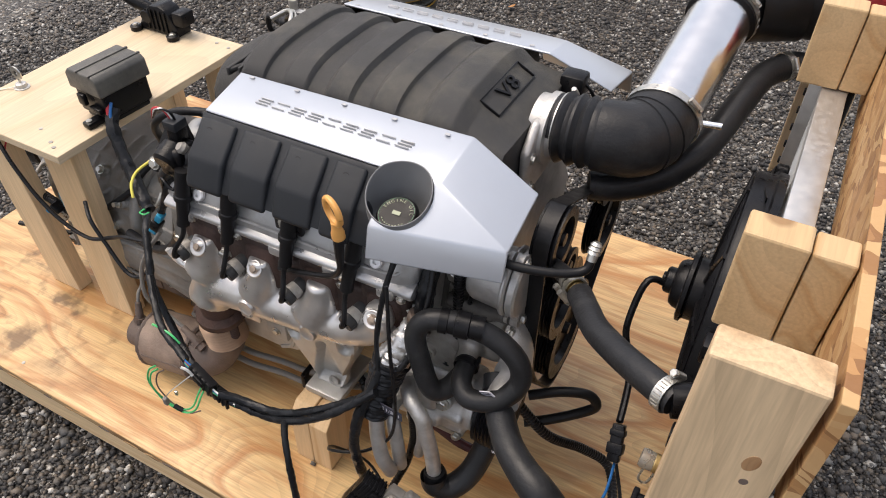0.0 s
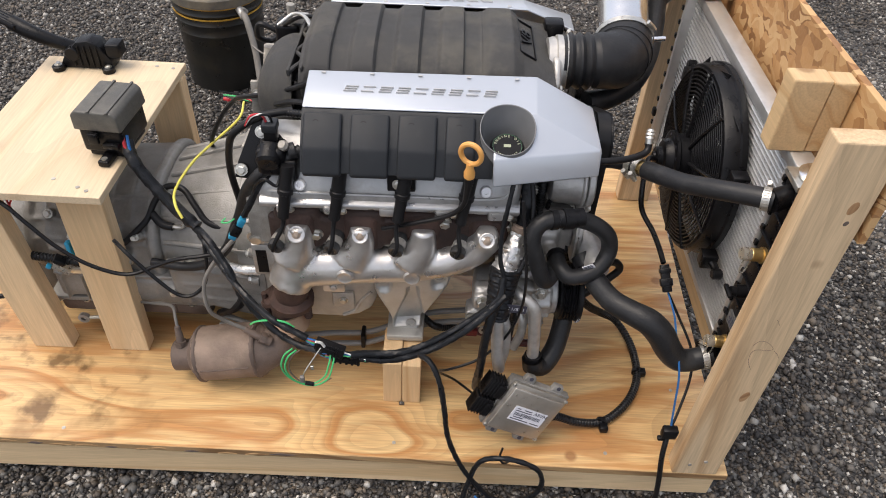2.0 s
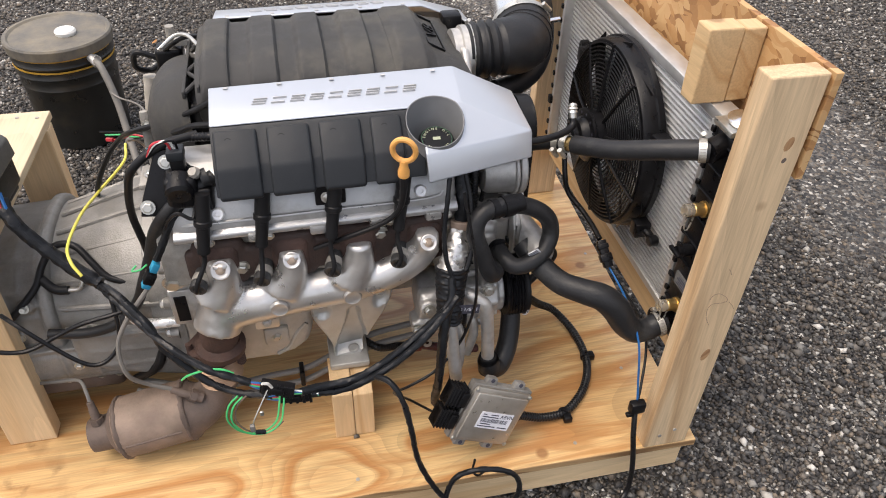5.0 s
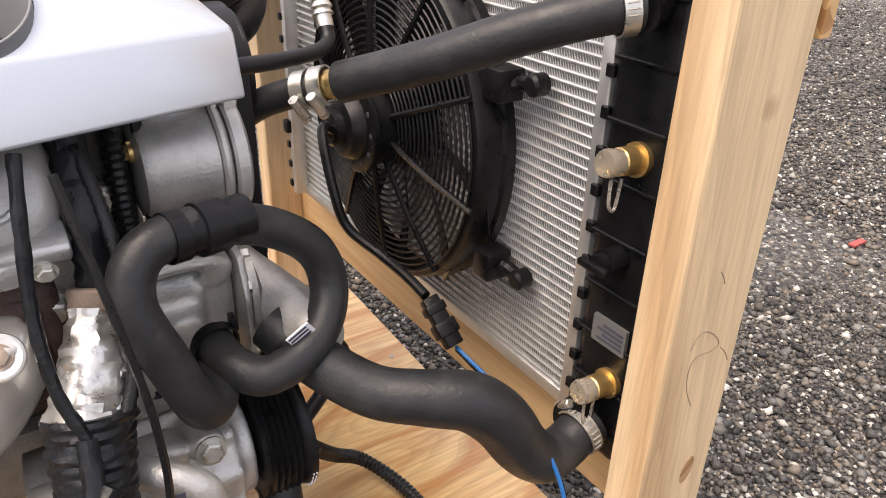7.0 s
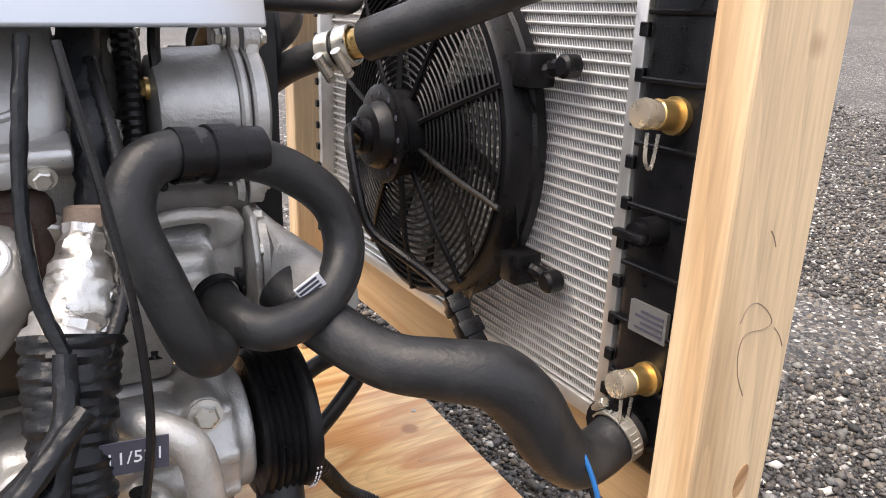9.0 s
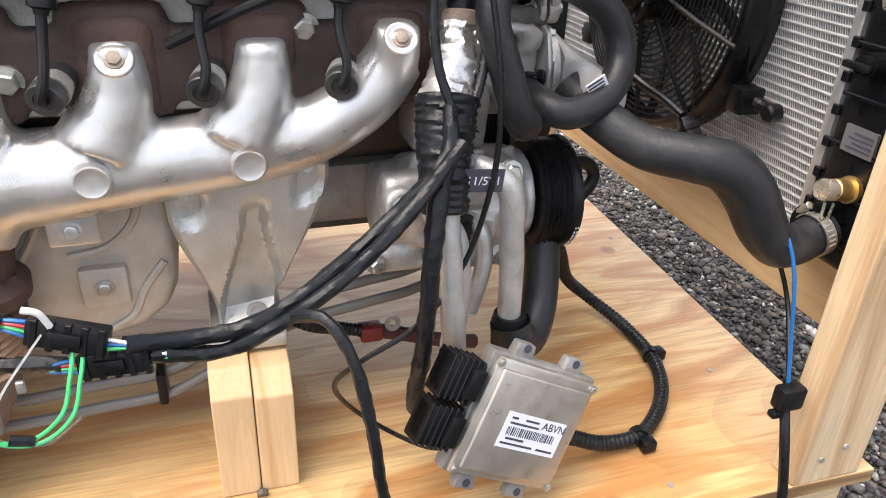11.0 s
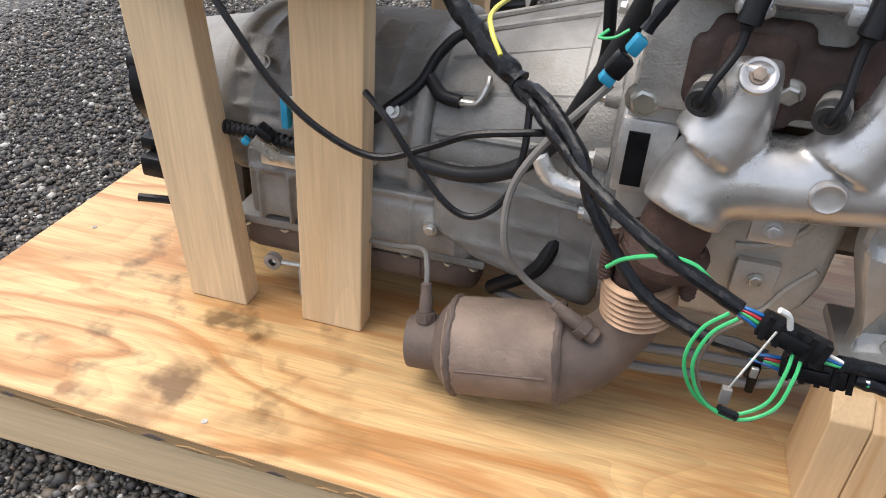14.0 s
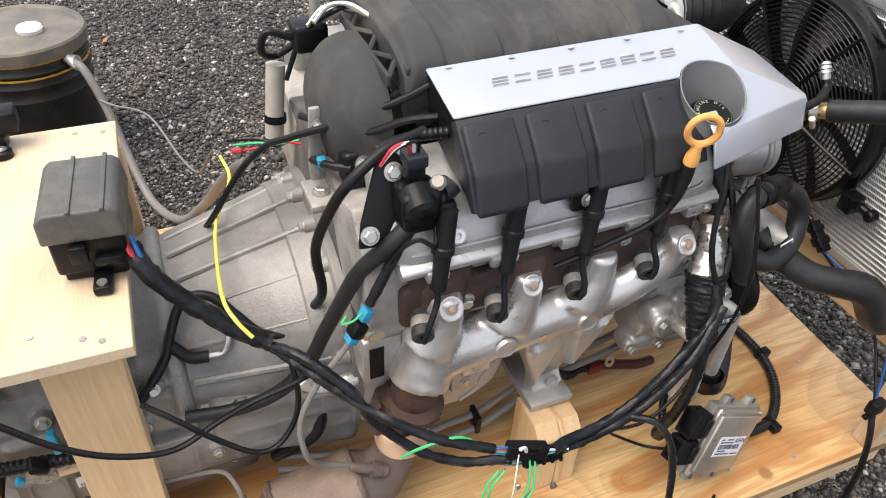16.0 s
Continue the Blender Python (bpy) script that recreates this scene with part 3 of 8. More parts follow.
def pebbles():
    """Loose stones over the near yard, all in one mesh."""
    base = np.array([(1, 0, 0), (0, 1, 0), (-1, 0, 0), (0, -1, 0), (0, 0, 1), (0, 0, -1)], float)
    tri = np.array([(0, 1, 4), (1, 2, 4), (2, 3, 4), (3, 0, 4), (1, 0, 5), (2, 1, 5), (3, 2, 5), (0, 3, 5)])
    g = np.random.default_rng(7)
    n = 640000
    x, y = g.uniform(-2.5, 5.2, n), g.uniform(-1.0, 3.4, n)
    keep = ~((x > -1.12) & (x < 0.66) & (y > -0.2) & (y < 0.76))
    far = np.hypot(x + 0.2, y - 0.3)
    keep &= g.uniform(0, 1, n) < np.clip(1.9 - 0.42 * far, 0.30, 1)
    edge = np.minimum(np.minimum(x + 2.5, 5.2 - x), np.minimum((y + 1.0) * 1.5, 3.4 - y))
    keep &= g.uniform(0, 1, n) < np.clip(edge / 0.6, 0, 1)
    x, y = x[keep], y[keep]
    n = len(x)
    r = np.clip(g.lognormal(-5.30, 0.38, n), 0.0028, 0.015)
    sc = np.stack([r * g.uniform(0.8, 1.5, n), r * g.uniform(0.7, 1.2, n), r * g.uniform(0.5, 0.9, n)], 1)
    a = g.uniform(0, 6.28, n)
    v = base[None] * sc[:, None] * g.uniform(0.82, 1.15, (n, 6, 1))
    ca, sa = np.cos(a)[:, None], np.sin(a)[:, None]
    vx, vy = v[..., 0] * ca - v[..., 1] * sa, v[..., 0] * sa + v[..., 1] * ca
    s = x * 0.9 + y * 0.44 - 2.0
    z = GZ - 0.006 + np.where(s > 0, 0.062 * s, 0) + sc[:, 2] * g.uniform(0.1, 0.9, n)
    co = np.stack([vx + x[:, None], vy + y[:, None], v[..., 2] + z[:, None]], -1).reshape(-1, 3)
    fa = (tri[None] + (np.arange(n) * 6)[:, None, None]).reshape(-1, 3)
    me = bpy.data.meshes.new("gravel_stones")
    me.from_pydata(co.tolist(), [], fa.tolist())
    me.polygons.foreach_set("use_smooth", [True] * len(me.polygons))
    me.materials.append(PEBBLE)
    return tagged(new("gravel_stones", me), "loose rounded dark grey gravel stones around the skid", "gravel", kind="stuff")


pebbles()

# ---- the wooden skid ----


def skid():
    s = thing("wooden_skid", (-0.2, 0.28, GZ), "plywood shipping skid on pine runners with upright radiator frame", "skid")
    deck = prism([(-1.17, -0.240), (0.702, -0.262), (0.742, 0.82), (-1.17, 0.82)], 2, -0.018, 0.0, 0.001, seg=1)
    part("deck", deck, PLY, s, "oil-stained knotty plywood deck", smooth=False)
    part("deck_edge", prism([(-1.1695, -0.2412), (0.7015, -0.2632), (0.7015, -0.2405), (-1.1695, -0.2385)], 2, -0.0175, -0.001), PLY_EDGE, s, smooth=False)
    for y0, y1 in ((-0.2375, -0.199), (0.25, 0.288), (0.775, 0.813)):
        part("side_board", box((-1.165, y0, -0.120), (0.697, y1, -0.0185), 0.002), PINE_X, s, smooth=False)
    for x0 in (-1.16, -0.75, 0.1, 0.655):
        part("cross_board", box((x0, -0.198, -0.107), (x0 + 0.038, 0.774, -0.0185), 0.002), PINE_Y, s, smooth=False)
    for x0, x1 in ((-1.12, -0.98), (-0.50, -0.35), (0.31, 0.70)):
        part("runner", box((x0, -0.198, GZ - 0.02), (x1, 0.774, -0.1085), 0.002), GREY_PINE, s, smooth=False)
    b = box((0.583, -0.262, 0.0005), (0.676, -0.224, 0.822), 0.003)
    for v in b.verts:  # this post leans a little
        v.co.x += 0.020 * v.co.z / 0.82
        v.co.y += 0.014 * v.co.z / 0.82
    post = part("post", b, POST, s, "upright pine post with knots", smooth=False)
    part("post", box((0.608, 0.645, 0.0005), (0.700, 0.690, 0.822), 0.003), POST, s, smooth=False)

    def on_post(x, z, d=0.0):
        return Vector((x, -0.262 + 0.014 * z / 0.82 - d, z))

    for x, z, rx, rz in ((0.652, 0.266, 0.008, 0.016), (0.667, 0.712, 0.007, 0.013), (0.668, 0.684, 0.004, 0.005)):
        part("knot", loft([ring(on_post(x, z, -0.002), Vector((1, 0, 0)), Vector((0.2, 0, 1)).normalized(), rx, 18, r2=rz), ring(on_post(x, z, 0.0003), Vector((1, 0, 0)), Vector((0.2, 0, 1)).normalized(), rx * 0.94, 18, r2=rz * 0.94)]), KNOT if rx > 0.005 else CAT_D, post, "brown knot")
    for line in (((0.621, 0.408), (0.627, 0.419), (0.637, 0.421), (0.650, 0.413), (0.658, 0.402), (0.649, 0.398), (0.630, 0.398), (0.624, 0.386), (0.627, 0.366), (0.637, 0.346)), ((0.662, 0.397), (0.670, 0.389), (0.676, 0.379)), ((0.640, 0.475), (0.644, 0.470), (0.648, 0.462))):
        part("pencil_mark", wire([on_post(x, z, 0.0002) for x, z in line], 0.0004, 5), CAT, post)
    for z in (0.035, 0.048):
        part("screw_head", cyl((0.612 + (0.03 if z > 0.04 else 0.0), -0.2605, z), (0.612 + (0.03 if z > 0.04 else 0.0), -0.2632, z), 0.004, n=10), CAST_D, s)
    part("radiator_rail", box((0.668, -0.2235, 0.138), (0.706, 0.6445, 0.240), 0.003), PINE_Y, s, smooth=False)
    part("strand_board_panel", box((0.7010, -0.250, 0.645), (0.7135, 0.745, 0.822), 0.001), OSB, s, "strand board panel nailed across the posts", smooth=False)
    for y0, y1 in ((-0.085, -0.045), (0.486, 0.526)):
        part("hold_down_block", box((0.598, y0, 0.694), (0.6585, y1, 0.822), 0.003), PINE_Y, s, smooth=False)
        part("hold_down_block", box((0.660, y0 + 0.002, 0.694), (0.6995, y1, 0.819), 0.003), PINE_Y, s, smooth=False)
    for x, y in ((0.625, -0.05), (0.69, 0.35), (-1.1, 0.1), (-1.1, 0.6), (-0.7, -0.216), (0.0, -0.218), (0.45, -0.222)):
        part("nail_head", cyl((x, y, -0.001), (x, y, 0.0012), 0.004, n=10), CAST_D, s)
    q = random.Random(23)
    for k in range(16):  # veneer torn from the front edge
        x = -1.13 + k * 0.058 + q.uniform(-0.015, 0.015)
        ln, h = q.uniform(0.018, 0.06), q.uniform(0.003, 0.007)
        y = -0.2412 - 0.0118 * (x + 1.1695) / 1.871 * 1.9
        z = q.uniform(-0.016, -0.009)
        part("splinter", prism([(x, z), (x + ln * 0.4, z + h), (x + ln, z + h * 0.5), (x + ln * 0.7, z - h * 0.4)], 1, y - 0.0016, y + 0.002), PLY_EDGE if k % 3 else CAT_D, s, smooth=False)
    return s


skid()


def stand():
    s = thing("plywood_stand", (-0.7, 0.22, 0), "small raised stand with pale plywood top on four pine legs", "stand")
    top = prism([(-0.866, -0.032), (-0.555, -0.036), (-0.540, 0.474), (-0.862, 0.478)], 2, 0.470, 0.487, 0.001, seg=1)
    part("stand_top", top, PLY_TOP, s, "pale plywood top with screw heads", smooth=False)
    for x0, x1, y0, y1 in ((-0.676, -0.587, -0.002, 0.036), (-0.852, -0.763, -0.002, 0.036), (-0.628, -0.539, 0.418, 0.456), (-0.845, -0.756, 0.418, 0.456)):
        b = box((x0, y0, 0.0005), (x1, y1, 0.4695), 0.002)
        lean = {-0.852: -0.034, -0.676: 0.012}.get(x0, 0.0)
        for v in b.verts:
            v.co.x += lean * v.co.z / 0.47
        part("leg", b, PINE_Z, s, smooth=False)
    for x, y in ((-0.846, -0.006), (-0.81, -0.004), (-0.606, -0.007), (-0.586, -0.017), (-0.66, 0.015), (-0.56, 0.445), (-0.60, 0.452), (-0.83, 0.45)):
        part("screw_head", cyl((x, y, 0.486), (x, y, 0.4882), 0.0042, n=10), CAST_D, s)
    return s


stand()


def mount_block(x0, label):
    s = thing("support_block", (x0 + 0.04, -0.07, 0), label, "block", "engine supports")
    for a, b, top in ((x0, x0 + 0.0405, 0.150), (x0 + 0.0415, x0 + 0.081, 0.145)):
        bm = prism([(-0.114, 0.0005), (-0.026, 0.0005), (-0.026, top), (-0.088, top), (-0.110, top - 0.022)], 0, a, b, 0.002)
        part("stub", bm, STUB, s, smooth=False)
    part("nail_head", cyl((x0 + 0.041, -0.116, 0.003), (x0 + 0.041, -0.122, 0.001), 0.006, n=8), BLOCK, s)
    return s


mount_block(-0.031, "pair of pine stubs standing under the engine mount")
far_block = thing("support_block", (0.01, 0.5, 0), "pair of pine stubs standing under the far engine mount", "block", "engine supports")
part("stub", box((-0.031, 0.47, 0.0005), (0.0095, 0.558, 0.15), 0.002), STUB, far_block, smooth=False)
part("stub", box((0.0105, 0.47, 0.0005), (0.05, 0.558, 0.15), 0.002), STUB, far_block, smooth=False)

# ---- radiator and fan ----


TANK_LABEL = mat("silver foil label", (0.16, 0.16, 0.155), 0.4, 0.3, 0.06, 60, 0.0)


def radiator():
    s = thing("radiator", (0.66, 0.2, 0.242), "aluminium core radiator with black plastic end tanks", "radiator")
    x0, x1, ya, yb, za, zb = 0.640, 0.672, -0.126, 0.555, 0.256, 0.674
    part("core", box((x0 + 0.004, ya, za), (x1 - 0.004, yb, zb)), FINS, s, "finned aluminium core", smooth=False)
    n, tube_mesh = 41, None
    for i in range(n):
        z = za + (i + 0.5) * (zb - za) / n
        if tube_mesh is None:
            tb = part("tube", box((x0, ya, -0.0016), (x1, yb, 0.0016), 0.0012, seg=1), FIN, s)
            tb.location = (0, 0, z)
            tube_mesh = tb.data
        else:
            o = new("tube", tube_mesh)
            o.parent, o.matrix_parent_inverse, o.location = s, tb.matrix_parent_inverse, (0, 0, z)
    for z0, z1 in ((0.242, 0.258), (0.672, 0.692)):
        ch = box((x0 - 0.003, ya - 0.01, z0), (x1 + 0.003, yb + 0.01, z1), 0.002)
        part("side_channel", ch, FIN, s, "bright folded aluminium channel")
    for y in (ya, yb):
        part("header_plate", box((x0 - 0.020, y - 0.0065, za - 0.012), (x1 + 0.008, y + 0.0075, zb + 0.014), 0.002), FIN, s)
    for xf, y0, y1, yy in ((0.618, -0.206, -0.1335, -0.1325), (0.655, 0.5635, 0.602, 0.5630)):
        tank = part("end_tank", box((xf, y0, 0.238), (0.692, y1, 0.690), 0.012, seg=3), BLACK, s, "black ribbed plastic tank")
        for i in range(9):
            z = 0.27 + i * 0.05
            part("rib", box((xf - 0.0035, y0 + 0.006, z - 0.002), (xf + 0.007, y1 - 0.004, z + 0.002), 0.001, seg=1), BLACK, tank)
        for i in range(13):
            z = 0.262 + i * 0.0345
            part("crimp_tab", box((0.6165, yy - 0.0045, z - 0.0055), (0.6225, yy + 0.0045, z + 0.0055), 0.001, seg=1), BLACK, tank)
    part("drain_tap", box((0.612, 0.552, 0.352), (0.640, 0.570, 0.374), 0.004), BLACK, s)
    for y, z in ((-0.176, 0.546), (-0.182, 0.330)):
        p = part("fitting", lathe((0.618, y, z), (-1, 0, 0.1), [(0, 0.0145), (0.006, 0.0145), (0.006, 0.0115), (0.024, 0.0115), (0.026, 0.010)], 16), BRASS, s, "brass threaded fitting")
        part("dust_cap", lathe((0.594, y, z + 0.002), (-1, 0, 0.1), [(0, 0.0108), (0.012, 0.0118), (0.016, 0.0105)], 16), CLEAR, p, "milky plastic dust cap")
        part("strap", wire([(0.585, y - 0.003, z - 0.01), (0.583, y - 0.006, z - 0.03), (0.592, y - 0.004, z - 0.036), (0.598, y - 0.002, z - 0.012)], 0.0015), CLEAR, p)
    dr = part("drain_plug", lathe((0.618, -0.172, 0.456), (-1, 0, 0), [(0, 0.012), (0.02, 0.012), (0.02, 0.009), (0.028, 0.009)], 16), BLACK, s)
    part("tap", box((0.582, -0.188, 0.452), (0.590, -0.156, 0.459), 0.002), BLACK, dr)
    lab = part("label", box((0.6135, -0.196, 0.366), (0.6175, -0.156, 0.393)), TANK_LABEL, s, "silver printed label", smooth=False)
    for i in range(4):
        part("text_bar", box((0.6128, -0.193, 0.3705 + i * 0.0050), (0.6134, -0.163 - 0.006 * (i % 2), 0.3728 + i * 0.0050)), INK_AND_HOLE, lab, smooth=False)
    neck = part("filler_neck", lathe((0.650, -0.165, 0.686), (0, 0, 1), [(0, 0.021), (0.012, 0.021), (0.012, 0.025), (0.016, 0.025)], 24), BLACK, s)
    part("cap", lathe((0.650, -0.165, 0.7025), (0, 0, 1), [(0, 0.028), (0.006, 0.030), (0.009, 0.026), (0.013, 0.012)], 24), POLISH, neck, "bright pressed steel cap")
    part("inlet_neck", cyl((0.622, -0.165, 0.665), (0.588, -0.176, 0.662), 0.019, n=20), BLACK, s)
    part("outlet_neck", cyl((0.622, -0.165, 0.287), (0.585, -0.172, 0.290), 0.021, n=20), BLACK, s)
    part("inlet_neck", cyl((0.622, 0.60, 0.665), (0.585, 0.605, 0.66), 0.017, n=20), BLACK, s)
    part("bracket", box((0.612, -0.190, 0.690), (0.640, -0.135, 0.701), 0.002), STEEL, s)
    return s


radiator()


def fan():
    c = Vector((0.0, 0.192, 0.480))
    s = thing("electric_fan", (0.6, c.y, c.z), "round black electric cooling fan strapped to the radiator core", "fan")
    R = 0.195
    # shroud, open at the middle
    prof = [(0.633, R + 0.004), (0.622, R + 0.004), (0.619, R), (0.596, R - 0.001), (0.591, R - 0.004), (0.590, R - 0.012), (0.605, R - 0.010), (0.633, R - 0.006)]
    bm = loft([ring((x, c.y, c.z), Vector((0, 1, 0)), Vector((0, 0, 1)), r, 64) for x, r in prof + prof[:1]], cap=False)
    part("shroud", bm, BLACK, s, "deep black shroud ring")
    for k in range(17):
        r = 0.058 + k * 0.0079
        x = 0.590 - 0.012 * (1 - (r / R) ** 2)
        pts = [Vector((x, c.y + r * math.cos(a), c.z + r * math.sin(a))) for a in [i * 2 * math.pi / 48 for i in range(49)]]
        part("guard_ring", sweep(pts, 0.0016, 6, cap=False), BLACK, s)
    for k in range(10):
        a = 2 * math.pi * k / 10 + 0.25
        d = Vector((0, math.cos(a), math.sin(a)))
        bm = sweep([Vector((0.576, c.y, c.z)) + d * 0.05, Vector((0.580, c.y, c.z)) + d * 0.12, Vector((0.590, c.y, c.z)) + d * (R - 0.004)], 0.0036, 6)
        part("guard_spoke", bm, BLACK, s)
    m = part("motor", lathe((0.605, c.y, c.z), (-1, 0, 0), [(0, 0.050), (0.046, 0.050), (0.048, 0.056), (0.054, 0.056), (0.0555, 0.053), (0.0555, 0.040), (0.064, 0.0385), (0.071, 0.034), (0.073, 0.028), (0.073, 0.021), (0.083, 0.0205), (0.086, 0.017), (0.086, 0.011), (0.090, 0.010), (0.091, 0.003)], 40), BLACK, s, "black drum motor with ring of holes")
    for k in range(12):
        a = 2 * math.pi * k / 12
        p = Vector((0.5496, c.y + 0.047 * math.cos(a), c.z + 0.047 * math.sin(a)))
        part("vent_hole", cyl(p, p - Vector((0.0006, 0, 0)), 0.0032, n=10), INK_AND_HOLE, m)
    part("rotor_lip", lathe((0.562, c.y, c.z), (-1, 0, 0), [(0, 0.049), (0.002, 0.0515), (0.004, 0.049)], 40, cap=False), BLACK, m)
    part("hub", cyl((0.606, c.y, c.z), (0.626, c.y, c.z), 0.06, n=32, bev=0.004), BLACK, s)
    for k in range(10):
        a = 2 * math.pi * k / 10
        d, e = Vector((0, math.cos(a), math.sin(a))), Vector((0, -math.sin(a), math.cos(a)))
        o = Vector((0.610, c.y, c.z))
        rows = []
        for q in range(6):
            r = 0.055 + q * 0.027
            w, tw = 0.020 + 0.004 * q, 0.6 - 0.09 * q
            sweepb = e * (0.012 * q * q / 5)
            u = e * math.cos(tw) + Vector((1, 0, 0)) * math.sin(tw)
            nn = u.cross(d)
            rows.append([o + d * r + sweepb + u * w * 0.5 + nn * 0.001, o + d * r + sweepb - u * w * 0.5 + nn * 0.001, o + d * r + sweepb - u * w * 0.5 - nn * 0.001, o + d * r + sweepb + u * w * 0.5 - nn * 0.001])
        part("blade", loft(rows), BLACK, s)
    for sy, sz in ((-1, 1), (-1, -1), (1, 1), (1, -1)):
        a = Vector((0.612, c.y + sy * 0.190, c.z + (0.086 if sz > 0 else -0.108)))
        bm = box((0.600, min(a.y - sy * 0.012, a.y + sy * 0.016), a.z - 0.016), (0.632, max(a.y - sy * 0.012, a.y + sy * 0.016), a.z + 0.016), 0.003)
        foot = part("mounting_foot", bm, BLACK, s)
        b = a + Vector((0.014, sy * 0.040, sz * 0.006))
        part("arm", wire([a + Vector((0.008, sy * 0.012, 0)), (a + b) / 2 + Vector((0.006, 0, 0)), b], 0.008, 10), BLACK, foot)
        part("tie", cyl(b + Vector((-0.010, 0, 0)), b + Vector((0.010, 0, 0)), 0.011, n=16, bev=0.003), BLACK, foot)
    return s


fan()

# ---- engine ----
E_ = thing("engine", (0.03, YC, 0.15), "aluminium V8 engine with silver and black covers, dusty from use", "engine")
TE = TILT_E


def mirror(bm):
    bm.transform(Matrix(((1, 0, 0, 0), (0, -1, 0, 2 * YC), (0, 0, 1, 0), (0, 0, 0, 1))))
    bmesh.ops.reverse_faces(bm, faces=bm.faces)
    return bm


def both(fn):
    """Builds a part of each bank: the near side and its mirror image."""
    return fn(False), fn(True)


def block():
    bm = prism([(0.10, 0.20), (0.08, 0.30), (-0.005, 0.40), (0.03, 0.53), (0.20, 0.58), (0.25, 0.58), (0.414, 0.53), (0.45, 0.40), (0.364, 0.30), (0.344, 0.20)], 0, -0.283, 0.25, 0.006)
    part("engine_block", bm, BLOCK, E_, "grimy cast engine block", m=TE)
    pan = prism([(-0.290, 0.345), (-0.047, 0.345), (-0.050, 0.215), (-0.062, 0.180), (-0.090, 0.158), (-0.130, 0.148), (-0.255, 0.150), (-0.290, 0.175)], 1, -0.002, 0.445, 0.012, seg=3)
    for pts in ([(-0.075, -0.002, 0.330), (-0.085, -0.002, 0.285), (-0.112, -0.002, 0.258), (-0.150, -0.002, 0.250)], [(-0.062, -0.002, 0.235), (-0.085, -0.002, 0.205), (-0.100, -0.002, 0.175), (-0.125, -0.002, 0.160)], [(-0.150, -0.002, 0.335), (-0.175, -0.002, 0.28), (-0.20, -0.002, 0.24)]):
        sweep(spline(pts, 6), 0.0045, 8, pan)
    p = part("oil_pan", pan, PAN, E_, "pale cast aluminium oil pan", m=TE)
    part("pan_boss", box((-0.145, -0.012, 0.192), (-0.098, 0.004, 0.238), 0.005), PAN, p, m=TE)
    part("pan_bolt", bolt((-0.121, -0.012, 0.216), (0, -1, 0), 0.007, 0.006), STEEL, p, m=TE)
    part("pan_rib", sweep(spline([(-0.07, 0.004, 0.225), (-0.085, 0.002, 0.28), (-0.088, 0.006, 0.33)]), 0.004, 8), PAN, p, m=TE)
    front = prism([(0.10, 0.235), (0.08, 0.33), (0.04, 0.46), (0.12, 0.56), (0.33, 0.56), (0.40, 0.46), (0.36, 0.33), (0.34, 0.235)], 0, 0.25, 0.285, 0.008)
    part("front_cover", front, CAST, E_, m=TE)
    sump = prism([(0.10, 0.135), (0.34, 0.135), (0.36, 0.215), (0.08, 0.215)], 0, -0.27, -0.06, 0.012)
    part("sump", sump, PAN, p, m=TE)
    shallow = prism([(0.06, 0.225), (0.385, 0.225), (0.385, 0.30), (0.06, 0.30)], 0, -0.045, 0.25, 0.012)
    part("sump_front", shallow, CAST_D, p, m=TE)


block()


DONUT = mat("bright washer", (0.80, 0.80, 0.80), 0.35, 0.3, 0.05, 60, 0.0)
RAIL = mat("scuffed rail aluminium", (0.46, 0.46, 0.455), 0.34, 0.7, 0.12, 40, 0.2, 300, dust=(0.28, 0.22, 0.17), dust_amt=0.12)


